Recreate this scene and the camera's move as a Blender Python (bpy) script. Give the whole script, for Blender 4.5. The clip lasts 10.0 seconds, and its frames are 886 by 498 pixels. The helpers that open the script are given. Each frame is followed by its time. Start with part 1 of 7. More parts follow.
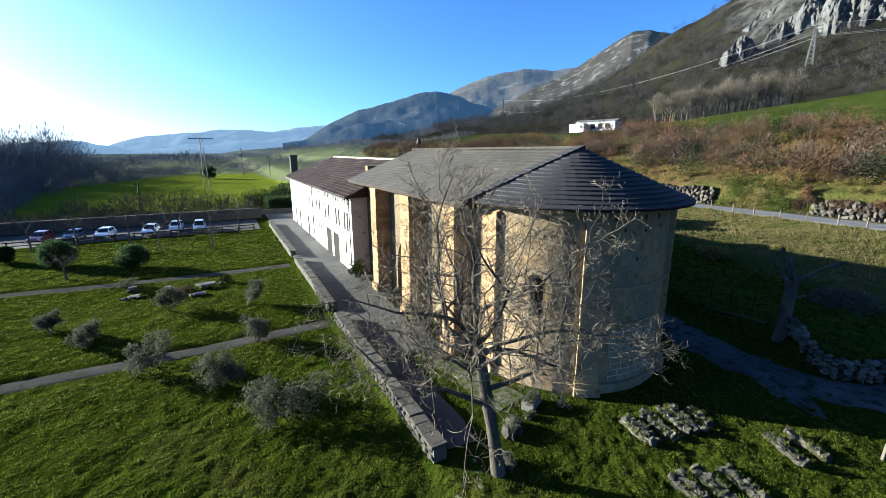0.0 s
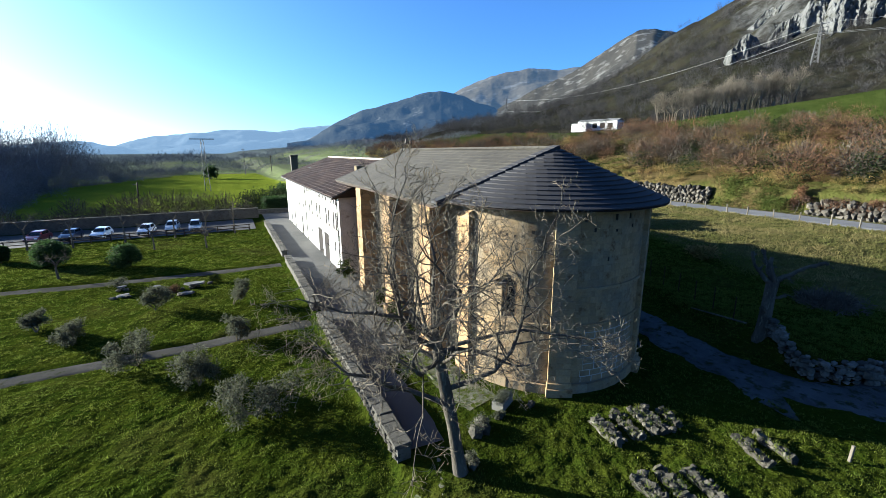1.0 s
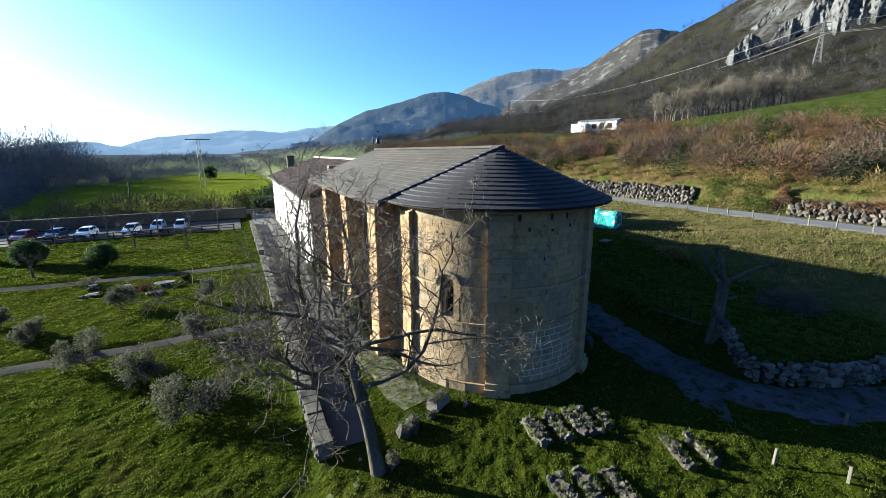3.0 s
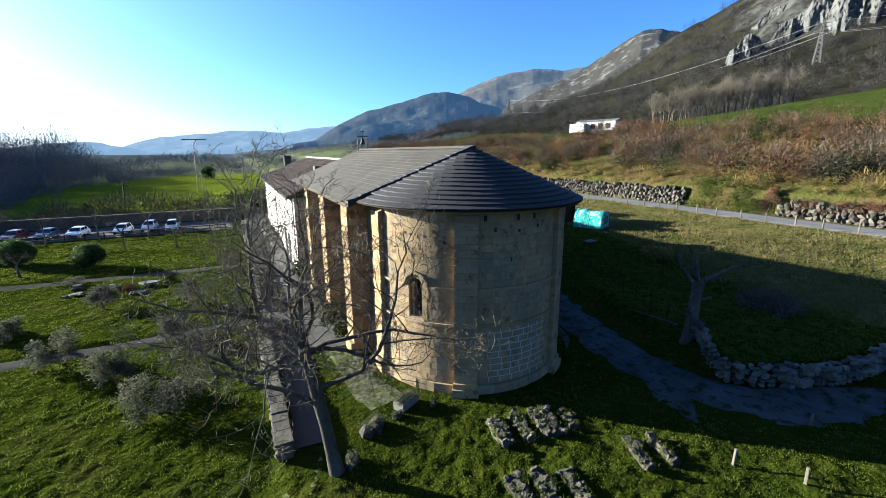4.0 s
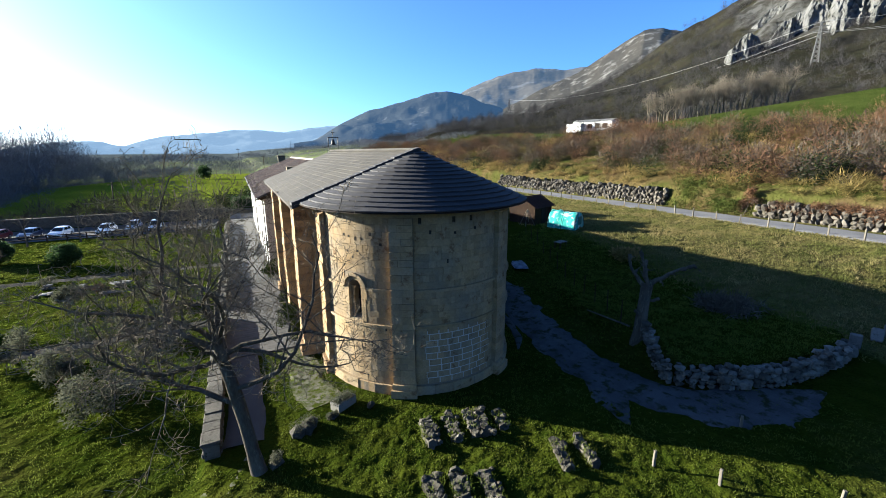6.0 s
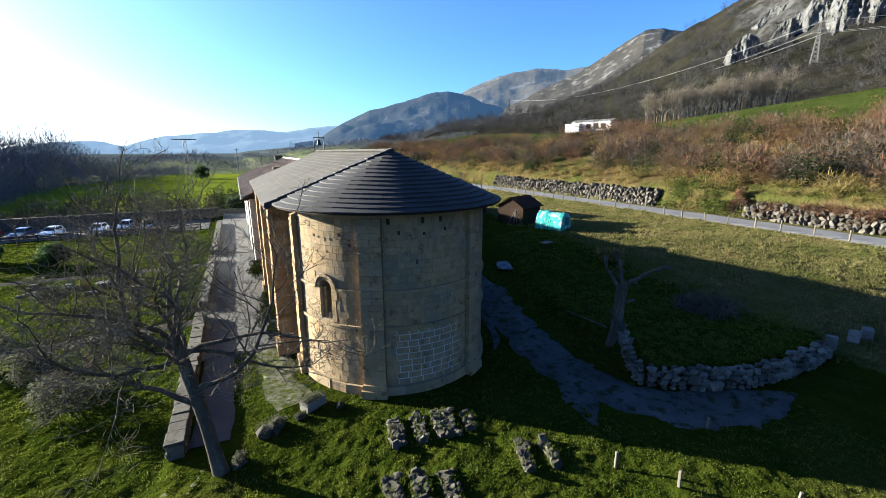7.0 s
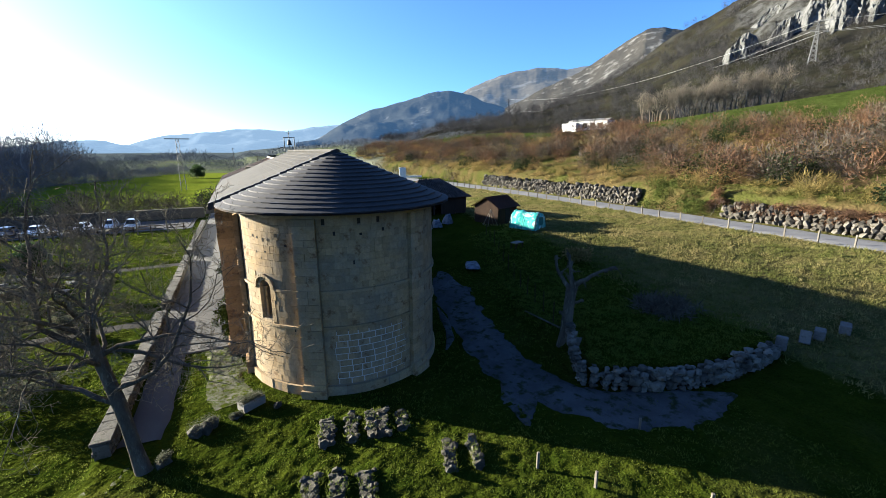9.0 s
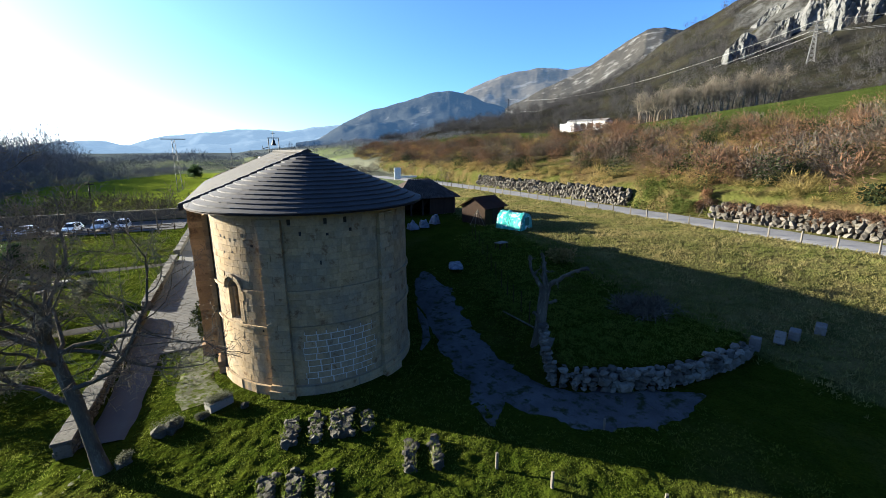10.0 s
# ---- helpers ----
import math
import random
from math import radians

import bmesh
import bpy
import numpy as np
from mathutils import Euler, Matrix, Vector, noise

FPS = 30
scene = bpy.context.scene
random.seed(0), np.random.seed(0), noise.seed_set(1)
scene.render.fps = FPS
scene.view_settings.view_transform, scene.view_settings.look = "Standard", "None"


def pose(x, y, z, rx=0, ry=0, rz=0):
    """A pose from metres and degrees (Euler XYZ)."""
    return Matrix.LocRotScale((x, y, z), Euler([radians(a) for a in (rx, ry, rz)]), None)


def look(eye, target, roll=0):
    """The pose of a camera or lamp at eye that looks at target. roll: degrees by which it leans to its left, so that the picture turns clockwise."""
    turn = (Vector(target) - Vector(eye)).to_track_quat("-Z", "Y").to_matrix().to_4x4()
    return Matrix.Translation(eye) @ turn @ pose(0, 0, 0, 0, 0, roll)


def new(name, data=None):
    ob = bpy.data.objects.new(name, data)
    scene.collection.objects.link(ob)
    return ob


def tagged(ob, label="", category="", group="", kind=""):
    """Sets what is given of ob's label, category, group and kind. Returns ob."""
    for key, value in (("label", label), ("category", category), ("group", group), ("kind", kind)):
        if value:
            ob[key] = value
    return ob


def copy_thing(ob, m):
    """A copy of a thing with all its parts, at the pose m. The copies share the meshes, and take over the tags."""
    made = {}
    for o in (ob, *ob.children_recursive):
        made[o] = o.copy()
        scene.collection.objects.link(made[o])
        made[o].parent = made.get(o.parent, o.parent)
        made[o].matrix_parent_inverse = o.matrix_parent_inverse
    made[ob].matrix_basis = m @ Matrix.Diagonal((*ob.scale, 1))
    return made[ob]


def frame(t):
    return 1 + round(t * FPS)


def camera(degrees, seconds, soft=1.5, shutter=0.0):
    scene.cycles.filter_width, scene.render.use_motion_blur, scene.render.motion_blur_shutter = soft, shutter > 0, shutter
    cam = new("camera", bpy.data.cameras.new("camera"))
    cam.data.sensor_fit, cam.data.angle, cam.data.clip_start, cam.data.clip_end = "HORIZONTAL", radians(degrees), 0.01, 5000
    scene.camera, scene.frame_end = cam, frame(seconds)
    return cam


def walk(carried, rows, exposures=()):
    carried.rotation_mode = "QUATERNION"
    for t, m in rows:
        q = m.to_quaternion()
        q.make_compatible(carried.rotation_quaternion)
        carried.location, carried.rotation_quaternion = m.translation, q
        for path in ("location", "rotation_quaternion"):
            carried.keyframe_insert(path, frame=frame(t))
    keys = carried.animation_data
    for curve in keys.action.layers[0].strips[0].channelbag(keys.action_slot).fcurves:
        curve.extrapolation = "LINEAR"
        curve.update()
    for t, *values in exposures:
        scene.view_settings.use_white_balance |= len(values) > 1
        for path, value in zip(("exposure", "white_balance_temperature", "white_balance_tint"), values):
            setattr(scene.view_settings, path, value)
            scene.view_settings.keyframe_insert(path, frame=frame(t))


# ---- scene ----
cam = camera(93.5, 10.0, soft=0.6)
PATH = [
    (0, (2.125, -2.288, 10.721), (3.029, -0.564, 10.262), -0.2),
    (0.5, (2.76, -2.636, 10.737), (3.654, -0.907, 10.276), -0.2),
    (1, (3.377, -2.975, 10.729), (4.263, -1.242, 10.269), -0.3),
    (1.5, (3.988, -3.333, 10.728), (4.868, -1.597, 10.269), -0.3),
    (2, (4.617, -3.663, 10.704), (5.491, -1.923, 10.246), -0.3),
    (2.5, (5.306, -3.971, 10.683), (6.177, -2.23, 10.225), -0.3),
    (4, (7.287, -4.938, 10.666), (8.151, -3.193, 10.209), -0.3),
    (4.5, (7.889, -5.276, 10.703), (8.752, -3.531, 10.246), -0.3),
    (5, (8.508, -5.603, 10.728), (9.37, -3.858, 10.27), -0.3),
    (5.5, (9.121, -5.939, 10.755), (9.98, -4.192, 10.296), -0.3),
    (7, (10.927, -6.863, 10.817), (11.781, -5.113, 10.358), -0.2),
    (7.5, (11.537, -7.162, 10.825), (12.388, -5.411, 10.365), -0.2),
    (8, (12.153, -7.463, 10.846), (13.003, -5.712, 10.385), -0.2),
    (8.5, (12.782, -7.777, 10.86), (13.631, -6.025, 10.398), -0.2),
    (9, (13.408, -8.091, 10.864), (14.255, -6.339, 10.402), -0.2),
    (9.5, (14.06, -8.41, 10.865), (14.906, -6.658, 10.403), -0.2),
    (10, (14.716, -8.727, 10.865), (15.56, -6.974, 10.404), -0.2),
]
walk(cam, [(t, look(eye, target, roll)) for t, eye, target, roll in PATH],
     exposures=[(0.0, 2.62, 5400, 3), (10.0, 2.96, 5900, 6)])

# ---- world, sun, exposure ----
SUN_AZ, SUN_EL = 137.0, 13.0          # degrees, anticlockwise from +x
world = bpy.data.worlds.new("sky")
scene.world = world
world.use_nodes = True
wn = world.node_tree
sky = wn.nodes.new("ShaderNodeTexSky")
sky.sky_type, sky.sun_disc = "NISHITA", False
sky.sun_elevation, sky.sun_rotation = radians(SUN_EL), radians(90.0 - SUN_AZ)
sky.air_density, sky.dust_density, sky.ozone_density, sky.altitude = 0.7, 2.2, 5.0, 900
wn.nodes["Background"].inputs["Strength"].default_value = 0.051
wn.links.new(sky.outputs[0], wn.nodes["Background"].inputs[0])
sun_data = bpy.data.lights.new("sun", "SUN")
sun_data.energy, sun_data.angle, sun_data.color = 5.0, radians(0.5), (1.0, 0.86, 0.66)
sun = new("sun", sun_data)
to_sun = Vector((math.cos(radians(SUN_EL)) * math.cos(radians(SUN_AZ)), math.cos(radians(SUN_EL)) * math.sin(radians(SUN_AZ)), math.sin(radians(SUN_EL))))
sun.matrix_world = look(to_sun * 300, (0, 0, 0))


# ---- small tools ----
def lerp_table(x, table):
    xs, ys = zip(*table)
    return np.interp(x, xs, ys)


def smooth(a, b, x):
    t = np.clip((np.asarray(x, float) - a) / (b - a), 0, 1)
    return t * t * (3 - 2 * t)


def lattice(ix, iy, seed):
    n = (ix.astype(np.int64) * 374761393 + iy.astype(np.int64) * 668265263 + seed * 974634777) & 0x7FFFFFFF
    n = ((n ^ (n >> 13)) * 1274126177) & 0x7FFFFFFF
    return ((n ^ (n >> 16)) & 0xFFFF) / 65535.0


def vnoise(x, y, seed=0):
    x, y = np.asarray(x, float), np.asarray(y, float)
    ix, iy = np.floor(x), np.floor(y)
    fx, fy = x - ix, y - iy
    fx, fy = fx * fx * (3 - 2 * fx), fy * fy * (3 - 2 * fy)
    a, b = lattice(ix, iy, seed), lattice(ix + 1, iy, seed)
    c, d = lattice(ix, iy + 1, seed), lattice(ix + 1, iy + 1, seed)
    return (a * (1 - fx) + b * fx) * (1 - fy) + (c * (1 - fx) + d * fx) * fy


def fbm(x, y, seed=0, octaves=4):
    s, amp, total = 0.0, 1.0, 0.0
    for k in range(octaves):
        s = s + amp * (vnoise(np.asarray(x) * 2 ** k, np.asarray(y) * 2 ** k, seed + 17 * k) - 0.5)
        total += amp * 0.5
        amp *= 0.5
    return s / total


# ---- materials ----
def mat(name, c1, c2, patch=0.5, fine=12.0, rough=0.9, bump=0.3, depth=0.02, c3=None, spots=0.0, vary=0.0, island=0.0, metal=0.0, spec=0.12, stretch=(1, 1, 1), objspace=False):
    """Two-scale coloured surface: c1/c2 mixed by coarse noise, a fine grain, c3 in stains; vary: lightness by object, island: by loose piece."""
    m = bpy.data.materials.new(name)
    m.use_nodes = True
    nt = m.node_tree
    N, L = nt.nodes, nt.links
    bsdf = N["Principled BSDF"]
    bsdf.inputs["Roughness"].default_value, bsdf.inputs["Metallic"].default_value = rough, metal
    bsdf.inputs["Specular IOR Level"].default_value = spec
    if objspace:
        pos = N.new("ShaderNodeTexCoord").outputs["Object"]
    else:
        pos = N.new("ShaderNodeNewGeometry").outputs["Position"]
    mp = N.new("ShaderNodeMapping")
    mp.inputs["Scale"].default_value = stretch
    L.new(pos, mp.inputs[0])

    def noise_node(scale, detail):
        n = N.new("ShaderNodeTexNoise")
        n.inputs["Scale"].default_value, n.inputs["Detail"].default_value, n.inputs["Roughness"].default_value = scale, detail, 0.65
        L.new(mp.outputs[0], n.inputs["Vector"])
        return n.outputs["Fac"]

    def ramp(fac, lo, hi):
        r = N.new("ShaderNodeMapRange")
        r.inputs["From Min"].default_value, r.inputs["From Max"].default_value = lo, hi
        L.new(fac, r.inputs["Value"])
        return r.outputs[0]

    def mix(fac, a, b, mode="MIX"):
        x = N.new("ShaderNodeMix")
        x.data_type, x.blend_type = "RGBA", mode
        for s, v in ((x.inputs[0], fac), (x.inputs[6], a), (x.inputs[7], b)):
            if isinstance(v, bpy.types.NodeSocket):
                L.new(v, s)
            else:
                s.default_value = v if isinstance(v, float) else (*v, 1)
        return x.outputs[2]

    big, small = noise_node(patch, 4.0), noise_node(fine, 5.0)
    col = mix(ramp(big, 0.36, 0.64), c1, c2)
    if c3 is not None:
        col = mix(ramp(noise_node(patch * 2.7, 6.0), 0.62 - spots, 0.70 - spots * 0.7), col, c3)
    grain = ramp(small, 0.2, 0.8)
    dark = N.new("ShaderNodeMapRange")
    dark.inputs["To Min"].default_value, dark.inputs["To Max"].default_value = 0.72, 1.22
    L.new(grain, dark.inputs["Value"])
    value = dark.outputs[0]
    for amount, node, out in ((vary, "ShaderNodeObjectInfo", "Random"), (island, "ShaderNodeNewGeometry", "Random Per Island")):
        if amount:
            r = N.new("ShaderNodeMapRange")
            r.inputs["To Min"].default_value, r.inputs["To Max"].default_value = 1 - amount, 1 + amount
            L.new(N.new(node).outputs[out], r.inputs["Value"])
            mul = N.new("ShaderNodeMath")
            mul.operation = "MULTIPLY"
            L.new(value, mul.inputs[0]), L.new(r.outputs[0], mul.inputs[1])
            value = mul.outputs[0]
    hsv = N.new("ShaderNodeHueSaturation")
    L.new(col, hsv.inputs["Color"]), L.new(value, hsv.inputs["Value"])
    L.new(hsv.outputs[0], bsdf.inputs["Base Color"])
    if bump:
        b = N.new("ShaderNodeBump")
        b.inputs["Strength"].default_value, b.inputs["Distance"].default_value = bump, depth
        L.new(small, b.inputs["Height"]), L.new(b.outputs[0], bsdf.inputs["Normal"])
    return m


def translucent(m, share, gain=1.3):
    """Lets light through thin leaves and blades."""
    N, L = m.node_tree.nodes, m.node_tree.links
    b = N["Principled BSDF"]
    t, x = N.new("ShaderNodeBsdfTranslucent"), N.new("ShaderNodeMixShader")
    hs = N.new("ShaderNodeHueSaturation")
    hs.inputs["Value"].default_value = gain
    L.new(b.inputs["Base Color"].links[0].from_socket, hs.inputs["Color"])
    L.new(hs.outputs[0], t.inputs["Color"])
    x.inputs[0].default_value = share
    L.new(b.outputs[0], x.inputs[1]), L.new(t.outputs[0], x.inputs[2])
    L.new(x.outputs[0], N["Material Output"].inputs["Surface"])
    return m


M_STONE = mat("ochre_sandstone", (0.262, 0.184, 0.094), (0.192, 0.157, 0.106), 0.7, 9, 0.92, 0.6, 0.025, c3=(0.125, 0.080, 0.042), spots=0.04, vary=0.16, island=0.16)
M_BROWN_STONE = mat("brown_sandstone", (0.268, 0.178, 0.088), (0.190, 0.130, 0.072), 0.6, 9, 0.92, 0.6, 0.025, c3=(0.105, 0.068, 0.038), spots=0.06, vary=0.24)
M_MORTAR = mat("lime_mortar", (0.166, 0.138, 0.098), (0.14, 0.118, 0.0874), 1.2, 25, 0.95, 0.4, 0.01)
M_PALE = mat("pale_repointing", (0.42, 0.405, 0.37), (0.35, 0.335, 0.305), 2.0, 25, 0.95, 0.4, 0.01)
M_RENDER = mat("old_ochre_render", (0.14, 0.112, 0.0681), (0.116, 0.0889, 0.0527), 0.35, 7, 0.93, 0.4, 0.02, c3=(0.0701, 0.0501, 0.0308), spots=0.02)
M_WHITE = mat("white_limewash", (0.634, 0.625, 0.594), (0.571, 0.562, 0.538), 0.3, 10, 0.9, 0.2, 0.01, c3=(0.436, 0.419, 0.388), spots=-0.03)
M_GABLE = mat("weathered_gable_render", (0.367, 0.325, 0.282), (0.296, 0.254, 0.219), 0.35, 8, 0.93, 0.3, 0.02, c3=(0.197, 0.156, 0.126), spots=0.02)
M_SLATE = mat("dark_slate", (0.0165, 0.0163, 0.0190), (0.0235, 0.0225, 0.0250), 0.8, 14, 0.78, 0.25, 0.01, c3=(0.0348, 0.0332, 0.0316), spots=-0.03, vary=0.07, island=0.07, spec=0.25)
M_SLATE_LIGHT = mat("weathered_slab", (0.0530, 0.0485, 0.0395), (0.0390, 0.0357, 0.0300), 0.5, 11, 0.8, 0.4, 0.015, c3=(0.0798, 0.0745, 0.0517), spots=0.02, vary=0.10, island=0.10)
M_TILE = mat("aged_roof_tile", (0.0798, 0.0547, 0.0456), (0.0502, 0.038, 0.0357), 0.5, 10, 0.85, 0.4, 0.015, c3=(0.0758, 0.0638, 0.0497), spots=0.0, island=0.3)
M_OAK = mat("dark_timber", (0.0331, 0.022, 0.015), (0.022, 0.0154, 0.0115), 1.5, 20, 0.8, 0.3, 0.01, stretch=(1, 1, 0.2))
M_DARK = mat("hole_shade_and_chimney", (0.02, 0.018, 0.016), (0.03, 0.026, 0.022), 1.0, 8, 0.95, 0.0)
M_ASPHALT = mat("worn_asphalt", (0.0523, 0.0523, 0.0523), (0.0404, 0.0404, 0.0429), 0.25, 40, 0.88, 0.3, 0.01, c3=(0.0714, 0.0714, 0.0691), spots=0.0)
M_ROAD = mat("pale_worn_asphalt", (0.150, 0.150, 0.152), (0.118, 0.118, 0.122), 0.25, 40, 0.85, 0.3, 0.01, c3=(0.144, 0.143, 0.138), spots=0.0)
M_PAVING = mat("grey_paving", (0.072, 0.070, 0.066), (0.057, 0.056, 0.053), 0.4, 25, 0.9, 0.3, 0.01, vary=0.12, island=0.12)
M_GRAVEL = mat("grey_gravel", (0.0608, 0.0585, 0.0532), (0.0418, 0.0403, 0.0357), 0.6, 30, 0.95, 0.7, 0.03, c3=(0.0265, 0.0306, 0.0122), spots=0.05, spec=0.0)
M_GRASSY_GRAVEL = mat("grass_grown_gravel", (0.135, 0.131, 0.115), (0.070, 0.072, 0.045), 1.3, 30, 0.95, 0.9, 0.05, c3=(0.040, 0.052, 0.008), spots=0.17, spec=0.0)
M_TRACK = mat("blue_grey_track_gravel", (0.068, 0.069, 0.072), (0.042, 0.043, 0.044), 0.6, 30, 0.95, 0.7, 0.03, c3=(0.024, 0.027, 0.014), spots=0.11, spec=0.0)
M_RUBBLE = mat("grey_limestone", (0.0768, 0.0711, 0.0608), (0.0563, 0.0537, 0.0457), 1.8, 14, 0.92, 0.9, 0.05, c3=(0.0331, 0.0318, 0.023), spots=0.09, vary=0.2, island=0.22)


# ---- mesh tools ----
def mesh_np(name, verts, faces):
    """A mesh out of numpy arrays: verts (n,3), faces (m,3) or (m,4)."""
    verts, faces = np.asarray(verts, np.float32), np.asarray(faces, np.int32)
    me = bpy.data.meshes.new(name)
    k = faces.shape[1]
    me.vertices.add(len(verts)), me.loops.add(faces.size), me.polygons.add(len(faces))
    me.vertices.foreach_set("co", verts.ravel())
    me.loops.foreach_set("vertex_index", faces.ravel())
    me.polygons.foreach_set("loop_start", np.arange(0, faces.size, k, dtype=np.int32))
    me.polygons.foreach_set("use_smooth", [False] * len(faces))
    me.update(calc_edges=True)
    return me


def part(name, bm, material, parent=None, label="", smoothed=False):
    """Links a bmesh or a mesh as one object, under a thing or a part."""
    if isinstance(bm, bmesh.types.BMesh):
        me = bpy.data.meshes.new(name)
        bm.to_mesh(me)
        bm.free()
    else:
        me = bm
    if material is not None and not me.materials:
        me.materials.append(material)
    if smoothed:
        me.polygons.foreach_set("use_smooth", [True] * len(me.polygons))
    ob = new(name, me)
    if parent is not None:
        ob.parent = parent
    if label:
        tagged(ob, label)
    return ob


def thing(name, m, label, category, group="", kind=""):
    ob = new(name)
    ob.matrix_basis = m
    return tagged(ob, label, category, group, kind)


def box(bm, x0, x1, y0, y1, z0, z1, bevel=0.0):
    r = bmesh.ops.create_cube(bm, size=1.0, matrix=Matrix.Translation(((x0 + x1) / 2, (y0 + y1) / 2, (z0 + z1) / 2)) @ Matrix.Diagonal((abs(x1 - x0), abs(y1 - y0), abs(z1 - z0), 1)))
    if bevel:
        edges = {e for v in r["verts"] for e in v.link_edges}
        bmesh.ops.bevel(bm, geom=list(edges), offset=bevel, segments=1, affect="EDGES")
    return bm


def boxed(*a, bevel=0.0):
    return box(bmesh.new(), *a, bevel=bevel)


def cyl(bm, a, b, r0, r1=None, seg=8):
    a, b = Vector(a), Vector(b)
    r1 = r0 if r1 is None else r1
    m = Matrix.Translation((a + b) / 2) @ (b - a).to_track_quat("Z", "Y").to_matrix().to_4x4()
    bmesh.ops.create_cone(bm, cap_ends=True, segments=seg, radius1=r0, radius2=r1, depth=(b - a).length, matrix=m)
    return bm


def prism(bm, outline, z0, z1):
    """A prism over a plan outline (anticlockwise)."""
    lo, hi = [bm.verts.new((x, y, z0)) for x, y in outline], [bm.verts.new((x, y, z1)) for x, y in outline]
    n = len(outline)
    bm.faces.new(list(reversed(lo))), bm.faces.new(hi)
    for i in range(n):
        bm.faces.new((lo[i], lo[(i + 1) % n], hi[(i + 1) % n], hi[i]))
    return bm


def hexes(cells):
    """Joined eight-cornered solids: cells (n,8,3), bottom four then top four, anticlockwise."""
    cells = np.asarray(cells, float)
    quads = np.array([(3, 2, 1, 0), (4, 5, 6, 7), (0, 1, 5, 4), (1, 2, 6, 5), (2, 3, 7, 6), (3, 0, 4, 7)])
    faces = (quads[None] + 8 * np.arange(len(cells))[:, None, None]).reshape(-1, 4)
    return cells.reshape(-1, 3), faces


# ---- terrain ----
CX, CY = 8.0, -6.0                     # the middle of the valley view
RIDGE = [(-180, 0, 900), (-130, 0, 900), (-80, 6, 800), (-20, 15, 700), (15, 17, 720), (20.7, 16.9, 720), (25, 16.6, 720), (30.5, 15.1, 740), (33.3, 13.7, 760),
         (35.8, 12.4, 780), (39, 10.4, 820), (43, 8.2, 880), (48.2, 5.9, 960), (55, 3.6, 1050), (62.5, 2.2, 1100), (70, 0.3, 1100), (78, 0, 1100), (180, 0, 1100)]


def height(x, y):
    x, y = np.asarray(x, float), np.asarray(y, float)
    w = 0.75 * x + 0.66 * y
    field = np.minimum(lerp_table(w, [(24, 0), (30, 0.3), (34, 0.75), (40, 2.2), (46, 3.1), (70, 3.3)]), 3.3) * smooth(20, 27, x)
    field = np.maximum(field, 0.92 * plot_rise(x, y))
    z = field + (3.3 - field) * smooth(49, 55, x)
    z = z + lerp_table(x, [(61.5, 0), (62.4, 0.05), (63.5, 2.5), (66, 3.5), (76, 5.5), (90, 8.7), (122, 11.7), (150, 14.2), (187, 17.7), (216, 20.5), (246, 22.7), (320, 28)])
    z = z + np.maximum(0, 150 - y) * 0.08 * smooth(80, 190, x)
    # garden lies a little below the court
    step = np.interp(y, [4.0, 8.5], [2.6, 0.2])
    z = z - 0.32 * smooth(7.55 + step, 7.55 - step, x) * smooth(90, 60, y) - 0.9 * smooth(74, 90, y) * smooth(40, 15, x)
    r, az = np.hypot(x - CX, y - CY), np.degrees(np.arctan2(y - CY, x - CX))
    el, far = lerp_table(az, [(a, e) for a, e, d in RIDGE]), lerp_table(az, [(a, d) for a, e, d in RIDGE])
    top = 10.8 + np.tan(np.radians(el)) * far
    t = np.clip((r - 250) / (far - 250), 0, 1)
    climbing = smooth(0.0, 2.0, el)
    rough = fbm(x / 90, y / 90, 3, 5) * 16 + fbm(x / 22, y / 22, 9, 3) * 4
    z = z + climbing * (t ** 1.12 * np.maximum(top - z, 0) + rough * smooth(0.02, 0.35, t) * (1 - 0.75 * smooth(0.85, 1.0, t)))
    z = z + rock_mask(x, y) * (fbm(x / 26, y / 26, 33, 4) * 14 + 5)
    z = z - climbing * smooth(1.0, 1.8, r / far) * top * 0.8
    z = z + 0.28 * np.exp(-((x - 54.4) / 0.8) ** 2) * smooth(70, 60, y)
    # plain
    z = z + (fbm(x / 60, y / 60, 5, 3) * 0.8) * smooth(120, 300, r) * (1 - climbing)
    near = fbm(x / 2.3, y / 2.3, 21, 3) * 0.045 + fbm(x / 9, y / 9, 22, 2) * 0.06
    z = z - 0.11 * way_mask(x, y)
    return z + (near + tussocks(x, y)) * (smooth(24, 30, x) + smooth(8, 6, x) + smooth(10, 7, y)).clip(0, 1)


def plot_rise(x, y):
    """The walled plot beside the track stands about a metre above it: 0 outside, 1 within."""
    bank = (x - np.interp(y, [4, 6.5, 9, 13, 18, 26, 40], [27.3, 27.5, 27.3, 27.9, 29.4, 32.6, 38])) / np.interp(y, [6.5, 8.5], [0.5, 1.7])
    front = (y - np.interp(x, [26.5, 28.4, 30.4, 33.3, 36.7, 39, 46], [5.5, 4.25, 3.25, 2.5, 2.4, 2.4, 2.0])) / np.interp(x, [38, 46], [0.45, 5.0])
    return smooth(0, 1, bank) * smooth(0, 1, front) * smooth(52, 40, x)


